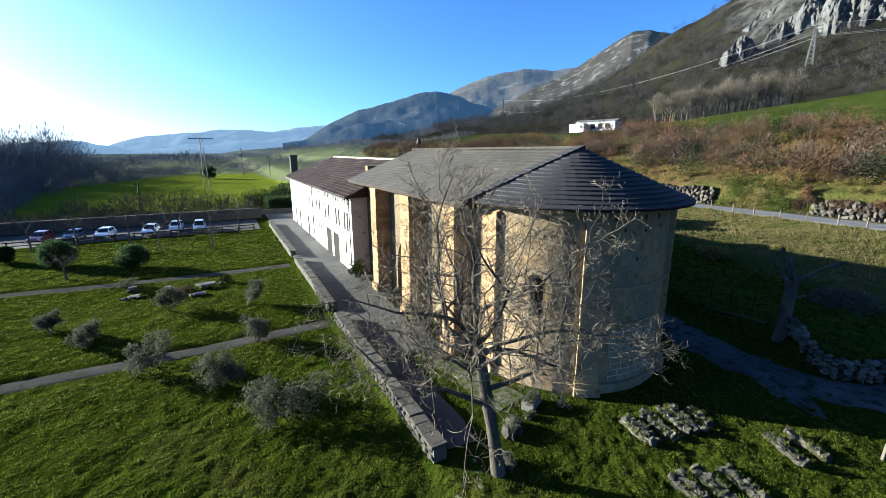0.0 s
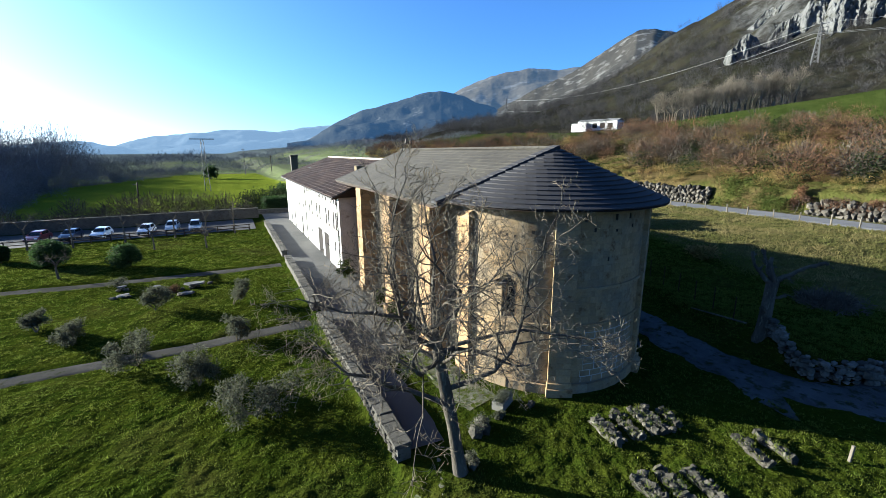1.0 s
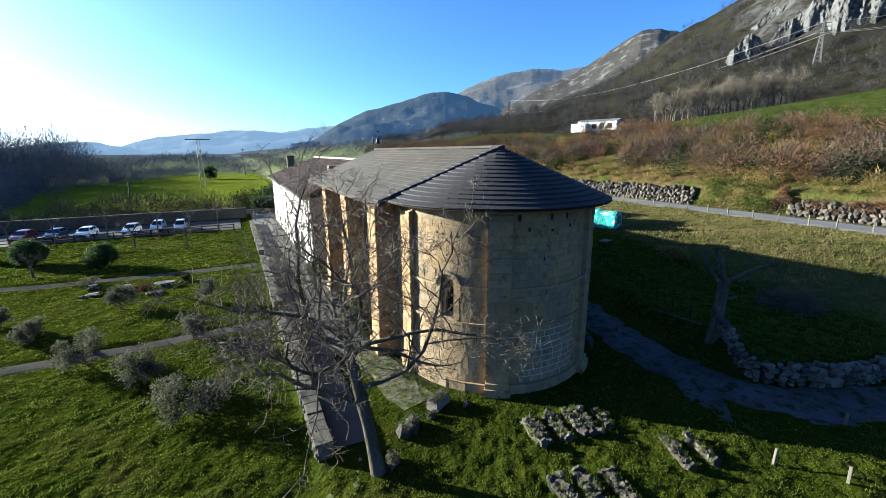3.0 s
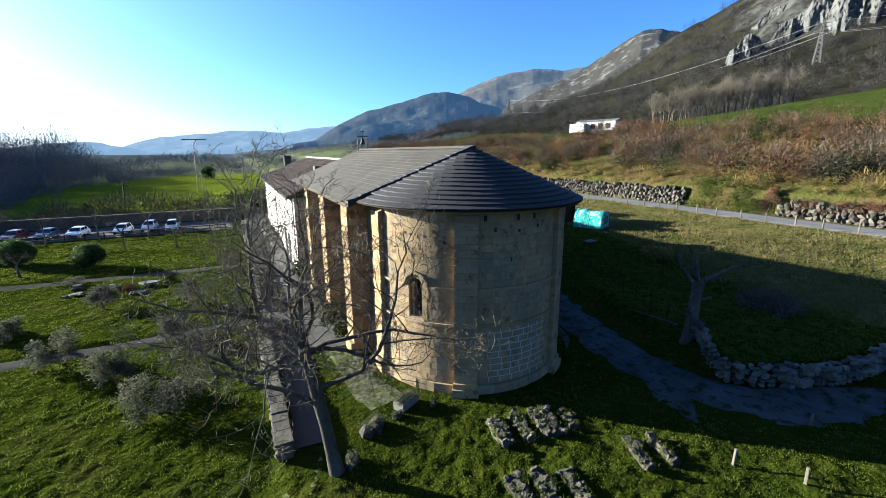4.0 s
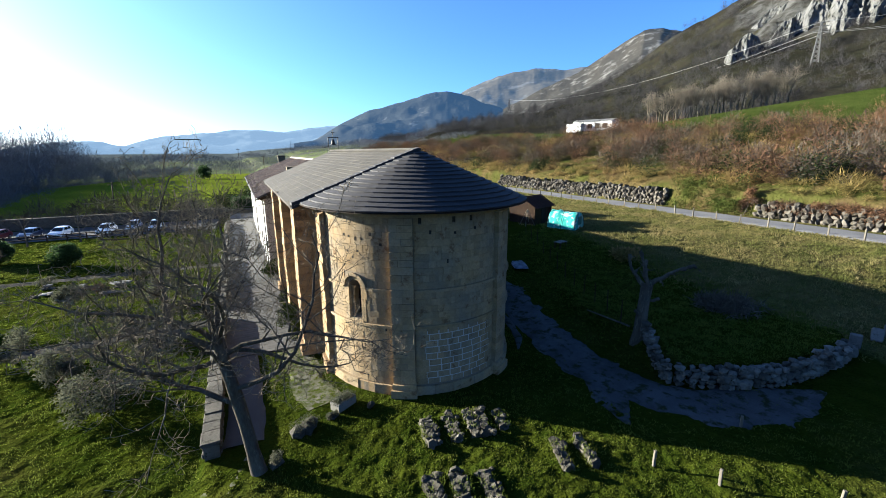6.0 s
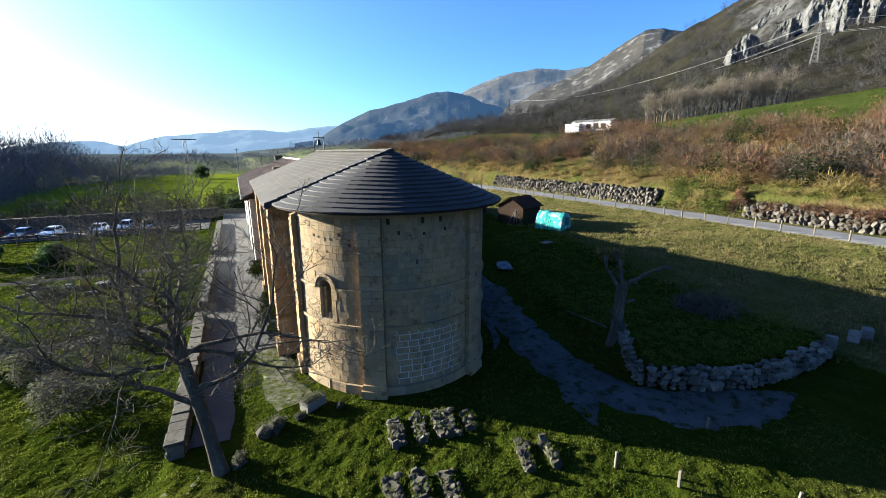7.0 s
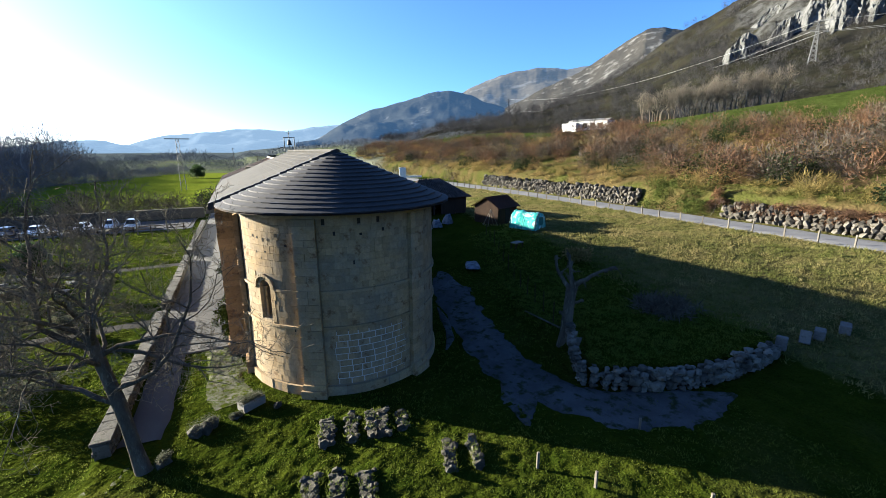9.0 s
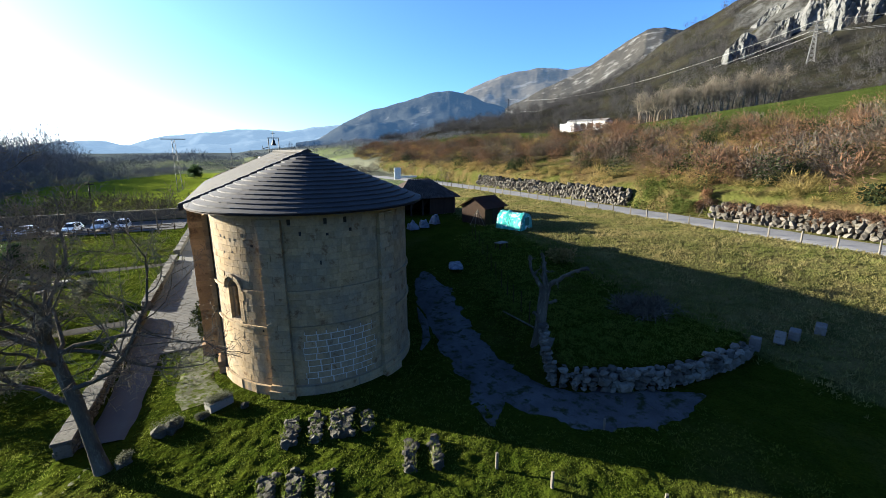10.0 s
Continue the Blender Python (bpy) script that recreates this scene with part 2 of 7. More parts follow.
def way_mask(x, y):
    """1 on the gravel ways, where the turf does not grow."""
    low = np.abs(y - np.interp(x, [-30, -9, -3, 2, 7.3], [24.3, 23.7, 23.6, 23.8, 24.2])) < 0.80
    high = np.abs(y - np.interp(x, [-34, -14, -7, 2, 7.4], [42.6, 41.9, 41.0, 40.8, 40.6])) < 0.95
    return 1.0 * ((low | high) & (x < 7.6))


def track_mask(x, y):
    """1 on the shaded track beside the church, fading over its ragged edge."""
    up = np.interp(y, [-0.5, 1.7, 2.4, 4.0, 7.0, 10.5, 14.5, 20.0], [31.5, 29.4, 27.4, 25.7, 24.9, 25.1, 25.9, 27.2])
    half = np.interp(y, [0.8, 1.8, 3.0, 4.5, 7, 11, 20], [1.5, 3.0, 2.6, 2.2, 1.6, 1.3, 1.1])
    return smooth(half + 0.3, half - 0.2, np.abs(x - up)) * smooth(0.2, 0.9, y) * smooth(24, 21, y)


def tussocks(x, y):
    """Knotty turf: tufts a hand high that throw long shadows under a low sun."""
    near = smooth(40, 26, np.hypot(x - 12, y - 2))
    fine = vnoise(x / 0.15, y / 0.15, 301) * 0.6 + vnoise(x / 0.33, y / 0.33, 302) * 0.9
    broad = vnoise(x / 0.62, y / 0.62, 303) + 0.8 * vnoise(x / 1.6, y / 1.6, 304)
    path = smooth(8.0, 8.3, x) * smooth(10.2, 9.9, x) * smooth(8.0, 9, y)
    return ((fine - 0.75) * 0.095 * near + (broad - 0.9) * 0.085) * (1 - way_mask(x, y)) * (1 - path) * (1 - 0.9 * track_mask(x, y)) * smooth(62, 60, y) * smooth(60, 54, x)


def hz(x, y):
    return float(height(x, y))


def rock_mask(x, y):
    """Where the mountain shows bare limestone."""
    r, az = np.hypot(x - CX, y - CY), np.degrees(np.arctan2(y - CY, x - CX))
    t = (r - 250) / 480
    band = smooth(0.27, 0.34, t) * smooth(1.0, 0.75, t) * smooth(33, 27, az) + 0.45 * smooth(0.55, 0.75, t) * smooth(47, 36, az)
    return np.clip(band * smooth(-0.25, 0.15, fbm(x / 55, y / 55, 31, 4) + 0.35 * smooth(28, 21, az)), 0, 1) * smooth(250, 330, r)


def meadow_mask(x, y):
    wob = 8 * fbm(x / 30, y / 30, 41, 2)
    right = smooth(-4, 4, x + wob - 108 - np.maximum(0, y - 60) * 0.5) * smooth(-4, 4, 215 - (y - 60) * 0.95 - x + wob) * smooth(112, 106, y)
    left = smooth(96, 104, x + wob) * smooth(176, 168, x) * smooth(104, 112, y + wob) * smooth(300, 270, y)
    return np.clip(right + left, 0, 1)


def build_ground():
    rad = list(np.arange(0.6, 20, 0.125)) + list(np.arange(20, 62, 0.36))
    while rad[-1] < 4800:
        rad.append(rad[-1] * 1.030)
    ang = np.radians(np.concatenate([np.arange(-22, 155, 0.48), np.arange(155, 337, 3.0)]))
    na, nr = len(ang), len(rad)
    R, A = np.meshgrid(rad, ang, indexing="ij")
    X, Y = (12 + R * np.cos(A)).ravel(), (2 + R * np.sin(A)).ravel()
    X, Y = np.append(X, 12.0), np.append(Y, 2.0)
    Z = height(X, Y)
    i, j = np.meshgrid(np.arange(nr - 1), np.arange(na), indexing="ij")
    jn = (j + 1) % na
    quads = np.stack([i * na + j, (i + 1) * na + j, (i + 1) * na + jn, i * na + jn], -1).reshape(-1, 4)
    centre = np.stack([np.full(na, nr * na), np.arange(na), (np.arange(na) + 1) % na, (np.arange(na) + 1) % na], -1)
    me = bpy.data.meshes.new("ground")
    me.from_pydata(np.stack([X, Y, Z], -1).tolist(), [], quads.tolist() + [tuple(c[:3]) for c in centre.tolist()], shade_flat=False)
    r, az = np.hypot(X - CX, Y - CY), np.degrees(np.arctan2(Y - CY, X - CX))
    masks = {
        "rock": rock_mask(X, Y),
        "meadow": meadow_mask(X, Y),
        "crop": smooth(95, 97, Y) * smooth(248, 243, Y) * smooth(-1, 2, X - np.interp(Y, [90, 110, 140, 175, 195, 220, 243], [-34, -36, -42, -46, -38, -28, -20])) * smooth(26, 22, X + 0.05 * np.maximum(0, Y - 120)),
        "scrub": smooth(61, 64, X) * (1 - meadow_mask(X, Y)) * smooth(72, 66, az),
        "bank": smooth(61, 63, X) * smooth(125, 105, X) * smooth(75, 66, az) * (1 - meadow_mask(X, Y)),
        # dry starts past the plot, leaving its darker green to deepen the church's shade
        "dry": smooth(36, 41, X) * smooth(66, 62, X) * smooth(90, 70, Y),
        # mask for haze painted into the far ground colour
        "far_haze": smooth(380, 900, r) * smooth(66, 74, az),
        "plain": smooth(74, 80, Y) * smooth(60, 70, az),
    }
    for key, val in masks.items():
        a = me.attributes.new(key, "FLOAT", "POINT")
        a.data.foreach_set("value", val.astype(np.float32))
    m = bpy.data.materials.new("grass_and_hillside")
    m.use_nodes = True
    nt = m.node_tree
    N, L = nt.nodes, nt.links
    bsdf = N["Principled BSDF"]
    bsdf.inputs["Roughness"].default_value, bsdf.inputs["Specular IOR Level"].default_value = 1.0, 0.0
    pos = N.new("ShaderNodeNewGeometry").outputs["Position"]

    def nz(scale, detail=5.0):
        n = N.new("ShaderNodeTexNoise")
        n.inputs["Scale"].default_value, n.inputs["Detail"].default_value, n.inputs["Roughness"].default_value = scale, detail, 0.65
        L.new(pos, n.inputs["Vector"])
        return n.outputs["Fac"]

    def rng(fac, lo, hi, a=0.0, b=1.0):
        q = N.new("ShaderNodeMapRange")
        for k, val in (("From Min", lo), ("From Max", hi), ("To Min", a), ("To Max", b)):
            q.inputs[k].default_value = val
        L.new(fac, q.inputs["Value"])
        return q.outputs[0]

    def mixc(fac, a, b):
        q = N.new("ShaderNodeMix")
        q.data_type = "RGBA"
        L.new(fac, q.inputs[0])
        for s, val in ((q.inputs[6], a), (q.inputs[7], b)):
            if isinstance(val, bpy.types.NodeSocket):
                L.new(val, s)
            else:
                s.default_value = (*val, 1)
        return q.outputs[2]

    def attr(key, wobble):
        a = N.new("ShaderNodeAttribute")
        a.attribute_name = key
        s = N.new("ShaderNodeMath")
        s.operation = "ADD"
        L.new(a.outputs["Fac"], s.inputs[0])
        L.new(rng(wobble, 0.2, 0.8, -0.35, 0.35), s.inputs[1])
        return rng(s.outputs[0], 0.4, 0.6)

    n_big, n_mid, n_small, n_hill = nz(0.12), nz(0.7), nz(9.0, 6.0), nz(0.03)
    lawn = mixc(rng(n_mid, 0.4, 0.62), (0.0152, 0.0236, 0.00266), (0.0243, 0.0312, 0.00365))
    lawn = mixc(rng(n_big, 0.52, 0.68), lawn, (0.0342, 0.035, 0.00836))
    dry = mixc(rng(n_mid, 0.40, 0.60), (0.078, 0.068, 0.027), (0.050, 0.054, 0.016))
    # plain lightened and greyed to put valley haze into its colour
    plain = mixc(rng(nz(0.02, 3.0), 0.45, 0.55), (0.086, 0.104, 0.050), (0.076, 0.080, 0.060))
    # blue-grey tint of the far ground is painted haze
    far_haze = mixc(rng(nz(0.012, 3.0), 0.42, 0.58), (0.062, 0.076, 0.072), (0.050, 0.058, 0.065))
    crop = mixc(rng(n_big, 0.4, 0.6), (0.094, 0.120, 0.013), (0.108, 0.130, 0.015))
    meadow = mixc(rng(n_big, 0.4, 0.6), (0.025, 0.035, 0.0085), (0.032, 0.042, 0.0105))
    # hillside scrub and rock cooled towards grey, carrying mountain haze in their colour
    scrub = mixc(rng(n_big, 0.42, 0.58), (0.0165, 0.0152, 0.0115), (0.0215, 0.0218, 0.0135))
    scrub = mixc(rng(n_hill, 0.45, 0.62), scrub, (0.011, 0.0109, 0.00988))
    bank = mixc(rng(nz(0.25), 0.42, 0.58), (0.062, 0.047, 0.020), (0.042, 0.045, 0.012))
    rock = mixc(rng(nz(0.09, 8.0), 0.42, 0.58), (0.0581, 0.059, 0.0568), (0.0233, 0.0229, 0.0201))
    col = lawn
    for key, tint, wob in (("dry", dry, n_mid), ("plain", plain, n_big), ("far_haze", far_haze, n_big), ("scrub", scrub, n_big), ("bank", bank, n_mid), ("meadow", meadow, n_big), ("crop", crop, n_mid), ("rock", rock, nz(0.045, 8.0))):
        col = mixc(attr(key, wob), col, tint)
    hsv = N.new("ShaderNodeHueSaturation")
    L.new(col, hsv.inputs["Color"]), L.new(rng(n_small, 0.25, 0.75, 0.65, 1.3), hsv.inputs["Value"])
    L.new(hsv.outputs[0], bsdf.inputs["Base Color"])
    b1, b2 = N.new("ShaderNodeBump"), N.new("ShaderNodeBump")
    b1.inputs["Strength"].default_value, b1.inputs["Distance"].default_value = 0.8, 0.10
    b2.inputs["Strength"].default_value, b2.inputs["Distance"].default_value = 0.8, 5.0
    lump = N.new("ShaderNodeMath")
    lump.operation = "MULTIPLY_ADD"
    L.new(nz(2.6, 3.0), lump.inputs[0]), L.new(n_small, lump.inputs[2])
    lump.inputs[1].default_value = 2.2
    L.new(lump.outputs[0], b1.inputs["Height"]), L.new(nz(0.06, 8.0), b2.inputs["Height"])
    L.new(b1.outputs[0], b2.inputs["Normal"]), L.new(b2.outputs[0], bsdf.inputs["Normal"])
    b2.inputs["Strength"].default_value = 0.55
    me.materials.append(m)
    me.polygons.foreach_set("use_smooth", [True] * len(me.polygons))
    ob = new("ground", me)
    tagged(ob, "rough green grass, scrubby hillside and limestone slopes", "ground", kind="structure")


build_ground()


# ---- far mountains ----
def mountain(name, crest, dist, depth, material, label, seed):
    """A range: crest = (azimuth, elevation) knots; its flank falls towards the valley."""
    az = np.arange(crest[-1][0], crest[0][0], 0.12)
    el = lerp_table(az, sorted(crest))
    s = np.linspace(0, 1, 26)
    A, S = np.meshgrid(np.radians(az), s, indexing="ij")
    E = np.repeat(el[:, None], 26, 1)
    D = dist - depth * (1 - S)
    X, Y = CX + D * np.cos(A), CY + D * np.sin(A)
    top = 10.8 + np.tan(np.radians(E)) * dist
    k = dist / 1000
    ridges = fbm(X / (190 * k), Y / (190 * k), seed, 5) * 46 * k * np.sin(np.pi * np.clip(S, 0, 1)) ** 0.7
    Z = -25 + (top + 25) * S ** 0.85 + ridges + fbm(X / (40 * k), Y / (40 * k), seed + 5, 4) * 5 * k * S
    na = len(az)
    X2, Y2 = X[:, -1] + 400 * np.cos(A[:, -1]), Y[:, -1] + 400 * np.sin(A[:, -1])
    X, Y, Z = np.c_[X, X2], np.c_[Y, Y2], np.c_[Z, np.full(na, -60)]
    i, j = np.meshgrid(np.arange(na - 1), np.arange(26), indexing="ij")
    q = np.stack([i * 27 + j, i * 27 + j + 1, (i + 1) * 27 + j + 1, (i + 1) * 27 + j], -1).reshape(-1, 4)[:, ::-1]
    me = mesh_np(name, np.stack([X, Y, Z], -1).reshape(-1, 3), q)
    ob = part(name, me, material, smoothed=True)
    tagged(ob, label, "mountain", kind="structure")
    return ob


def far_mat(name, wood, rock, share, haze_glow, scale):
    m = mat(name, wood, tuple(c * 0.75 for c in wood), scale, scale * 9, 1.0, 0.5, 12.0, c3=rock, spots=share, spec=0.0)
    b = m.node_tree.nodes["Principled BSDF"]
    # bluish emission paints distance haze onto the slopes
    b.inputs["Emission Color"].default_value = (*haze_glow, 1)
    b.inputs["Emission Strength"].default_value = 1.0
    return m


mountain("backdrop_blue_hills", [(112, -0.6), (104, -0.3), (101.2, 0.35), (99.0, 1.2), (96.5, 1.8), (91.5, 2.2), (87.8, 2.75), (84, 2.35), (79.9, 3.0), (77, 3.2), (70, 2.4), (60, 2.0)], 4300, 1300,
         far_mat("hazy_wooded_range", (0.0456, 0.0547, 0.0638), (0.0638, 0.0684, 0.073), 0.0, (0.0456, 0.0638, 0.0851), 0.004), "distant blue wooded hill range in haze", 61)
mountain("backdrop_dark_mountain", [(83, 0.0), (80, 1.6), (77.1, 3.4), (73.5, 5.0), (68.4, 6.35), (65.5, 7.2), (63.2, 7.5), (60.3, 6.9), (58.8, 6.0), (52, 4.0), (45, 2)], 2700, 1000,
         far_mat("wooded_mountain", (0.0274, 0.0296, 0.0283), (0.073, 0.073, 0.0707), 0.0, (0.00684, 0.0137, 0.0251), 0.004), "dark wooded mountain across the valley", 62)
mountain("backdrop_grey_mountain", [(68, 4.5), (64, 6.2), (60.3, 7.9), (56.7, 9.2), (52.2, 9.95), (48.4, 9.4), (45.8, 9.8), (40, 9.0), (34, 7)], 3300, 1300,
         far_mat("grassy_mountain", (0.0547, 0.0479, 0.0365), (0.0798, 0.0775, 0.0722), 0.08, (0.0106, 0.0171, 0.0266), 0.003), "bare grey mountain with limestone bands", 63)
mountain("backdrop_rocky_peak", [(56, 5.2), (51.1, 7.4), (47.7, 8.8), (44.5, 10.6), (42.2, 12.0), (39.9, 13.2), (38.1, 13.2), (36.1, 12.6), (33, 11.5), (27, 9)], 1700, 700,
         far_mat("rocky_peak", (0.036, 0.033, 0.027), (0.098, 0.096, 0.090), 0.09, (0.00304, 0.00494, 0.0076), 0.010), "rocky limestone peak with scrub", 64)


# ---- limestone crags on the mountainside ----
M_CRAG = mat("pale_limestone_crag", (0.0996, 0.101, 0.0996), (0.0601, 0.0609, 0.0575), 0.10, 0.5, 0.95, 0.9, 2.0, c3=(0.0204, 0.0211, 0.0144), spots=0.075, stretch=(1, 1, 0.6))


def crag(a0, a1, r0, depth, H, seed, slant):
    """A broken cliff standing out of the slope: seen from azimuth a0 to a1, r0 away."""
    az = np.arange(a0, a1, 0.07)
    s = np.linspace(0, 1, 46)
    A, S = np.meshgrid(az, s, indexing="ij")
    U = (A - a0) / (a1 - a0)
    R = r0 + slant * U + depth * S + 14 * fbm(A * 1.1, S * 0.0, seed, 3)
    X, Y = CX + R * np.cos(np.radians(A)), CY + R * np.sin(np.radians(A))
    lateral = np.sin(np.pi * U) ** 0.5 * (0.8 + 0.35 * fbm(A * 0.7, A * 0 + 3, seed + 1, 3))
    face = smooth(0.0, 0.30, S) * 0.75 + smooth(0.3, 0.5, S) * 0.25 - 1.35 * smooth(0.5, 1.0, S)
    groove = -np.abs(fbm(A * 1.3, S * 11, seed + 2, 4)) * 0.20 - np.abs(fbm(A * 4.0, S * 24, seed + 3, 3)) * 0.13
    Z = height(X, Y) - 2.5 + H * (lateral * face + groove * smooth(0, 0.15, S) * smooth(1, 0.6, S) * np.sin(np.pi * U) ** 0.5)
    X, Y = X - groove * 9 * np.cos(np.radians(A)), Y - groove * 9 * np.sin(np.radians(A))
    n, k = len(az), len(s)
    i, j = np.meshgrid(np.arange(n - 1), np.arange(k - 1), indexing="ij")
    q = np.stack([i * k + j, i * k + j + 1, (i + 1) * k + j + 1, (i + 1) * k + j], -1).reshape(-1, 4)[:, ::-1]
    ob = part("crag", mesh_np("crag", np.stack([X, Y, Z], -1).reshape(-1, 3), q), M_CRAG)
    tagged(ob, "pale broken limestone crag above the wooded slope", "crag", "crags on the mountainside", kind="structure")


crag(28.2, 31.6, 366, 45, 17, 7, -10)
crag(23.2, 28.0, 395, 60, 21, 21, -15)
crag(16.0, 23.8, 388, 70, 25, 33, -10)
crag(6.0, 17.0, 380, 70, 30, 45, 0)
crag(25.5, 30.0, 500, 50, 9, 57, 0)

# ---- church: apse, nave, roofs ----
AX, AY, AR = 18.0, 13.95, 4.85         # middle and radius of the apse
WIN_A, WIN_H = -146.7, 4.2             # apse window: azimuth and half width in degrees
SILL, SPRING = 3.45, 4.92
PILASTERS = ((-125.0, -113.6), (-63.5, -52.5))
rnd = random.Random(5)
church = thing("church", pose(0, 0, 0), "old ochre sandstone church with a round apse and slate roof", "church")


def curved(a0, a1, r0, r1, z0, z1, steps=1):
    """Cells of a curved wall stone between two azimuths (degrees) about the apse."""
    out = []
    for k in range(steps):
        p, q = radians(a0 + (a1 - a0) * k / steps), radians(a0 + (a1 - a0) * (k + 1) / steps)
        ring = [(r0, p), (r1, p), (r1, q), (r0, q)]
        pts = [(AX + r * math.cos(a), AY + r * math.sin(a)) for r, a in ring]
        out.append([(*c, z0) for c in pts] + [(*c, z1) for c in pts])
    return out


def cells_part(name, cells, material, parent, label=""):
    """One solid out of touching cells: joined corners, no inner faces."""
    v, f = hexes(cells)
    me = bpy.data.meshes.new(name)
    me.from_pydata(v.tolist(), [], f.tolist())
    bm = bmesh.new()
    bm.from_mesh(me)
    bmesh.ops.remove_doubles(bm, verts=bm.verts, dist=0.002)
    twin = {}
    for face in bm.faces:
        twin.setdefault(tuple(sorted(q.index for q in face.verts)), []).append(face)
    bmesh.ops.delete(bm, geom=[q for group in twin.values() if len(group) > 1 for q in group], context="FACES_ONLY")
    bm.to_mesh(me)
    bm.free()
    return part(name, me, material, parent, label)


def stones(name, cells, material, parent):
    """Every cell a piece of its own under its part."""
    for c in cells:
        part(name, mesh_np(name, *hexes([c])), material, parent)


def arch_top(off):
    """Height of the window head at off degrees from its middle."""
    return SPRING + math.sqrt(max(0.0, 1 - (off / WIN_H) ** 2)) * 0.36


core = []
edges = [-182, -176, -170, -164, -158] + [WIN_A - 1.6 * WIN_H] + list(np.linspace(WIN_A - WIN_H, WIN_A + WIN_H, 13)) + [WIN_A + 1.6 * WIN_H] + list(np.arange(-136, 3, 5.0))
for a0, a1 in zip(edges, edges[1:]):
    mid = (a0 + a1) / 2 - WIN_A
    if abs(mid) < WIN_H:
        core += curved(a0, a1, AR - 0.9, AR - 0.018, 0, SILL) + curved(a0, a1, AR - 0.9, AR - 0.018, arch_top(mid), 8.25)
    else:
        core += curved(a0, a1, AR - 0.9, AR - 0.018, -0.3, 8.25)
apse_wall = cells_part("apse_wall", core, M_MORTAR, church, "round apse wall of ochre sandstone")

# plinth, strings, cornice
for (a0, a1) in ((-178, -125.4), (-113.4, -63.7), (-52.3, -6)):
    n = max(2, int((a1 - a0) / 9))
    plinth = []
    base_ring = cells_part("plinth", curved(a0, a1, AR - 0.2, AR + 0.10, -0.3, 0.42, max(2, int((a1 - a0) / 4))), M_MORTAR, church)
    for k in range(n):
        b0, b1 = a0 + (a1 - a0) * k / n, a0 + (a1 - a0) * (k + 1) / n
        plinth += curved(b0 + 0.1, b1 - 0.1, AR + 0.02, AR + 0.13 + rnd.uniform(-0.015, 0.015), -0.3, 0.45 + rnd.uniform(-0.02, 0.01))
    stones("stone", plinth, M_STONE, base_ring)
    for z in (3.27, 4.93):
        for b0, b1 in (((a0, WIN_A - 7.6), (WIN_A + 7.6, a1)) if (a0 < WIN_A < a1 and z > 4) else ((a0, a1),)):
            m, s = max(2, int((b1 - b0) / 4)), []
            for k in range(m):
                s += curved(b0 + (b1 - b0) * k / m, b0 + (b1 - b0) * (k + 1) / m, AR - 0.1, AR + 0.09, z - 0.06, z + 0.055)
            cells_part("string_course", s, M_STONE, church, "weathered projecting string course")
cornice = []
for k in range(60):
    cornice += curved(-180 + 3 * k, -177 + 3 * k, AR - 0.3, AR + 0.10, 8.12, 8.34)
cells_part("cornice", cornice, M_STONE, church)

# pilasters out of single stones
for a0, a1 in PILASTERS:
    shaft, z = [], 0.62
    while z < 8.1:
        h = rnd.uniform(0.27, 0.36)
        split = a0 + (a1 - a0) * rnd.choice((0.0, 0.35, 0.5, 0.65))
        for b0, b1 in ((a0, split), (split, a1)):
            if b1 - b0 > 0.5:
                shaft += curved(b0 + 0.06, b1 - 0.06, AR - 0.09, AR + 0.20 + rnd.uniform(-0.015, 0.015), z + 0.008, min(8.12, z + h - 0.004))
        z += h
    pil = cells_part("pilaster", curved(a0 + 0.3, a1 - 0.3, AR - 0.1, AR + 0.165, 0.3, 8.12, 2), M_MORTAR, church, "flat buttress pilaster of worn sandstone")
    stones("stone", shaft, M_STONE, pil)
    cells_part("pilaster_base", curved(a0 - 0.7, a1 + 0.7, AR - 0.1, AR + 0.42, -0.3, 0.38, 3) + curved(a0 - 0.3, a1 + 0.3, AR - 0.1, AR + 0.31, 0.38, 0.62, 3), M_STONE, church)

# apse window: voussoirs, jambs, colonnettes, sill, leaded glass
apse_window = new("apse_window")
apse_window.parent = church
tagged(apse_window, "round-headed Romanesque window with carved arch")


def on_wall(s, z, r):
    a = radians(WIN_A) + s / AR
    return (AX + r * math.cos(a), AY + r * math.sin(a), z)


def voussoirs(r_in, r_out, d0, d1, n):
    cells = []
    for k in range(n):
        p, q = math.pi * k / n + 0.012, math.pi * (k + 1) / n - 0.012
        pts = [(r_in * math.cos(p), r_in * math.sin(p)), (r_out * math.cos(p), r_out * math.sin(p)), (r_out * math.cos(q), r_out * math.sin(q)), (r_in * math.cos(q), r_in * math.sin(q))]
        d = d1 + rnd.uniform(-0.008, 0.008)
        cells.append([on_wall(s, SPRING + z, AR + d0) for s, z in pts] + [on_wall(s, SPRING + z, AR + d) for s, z in pts])
    return cells


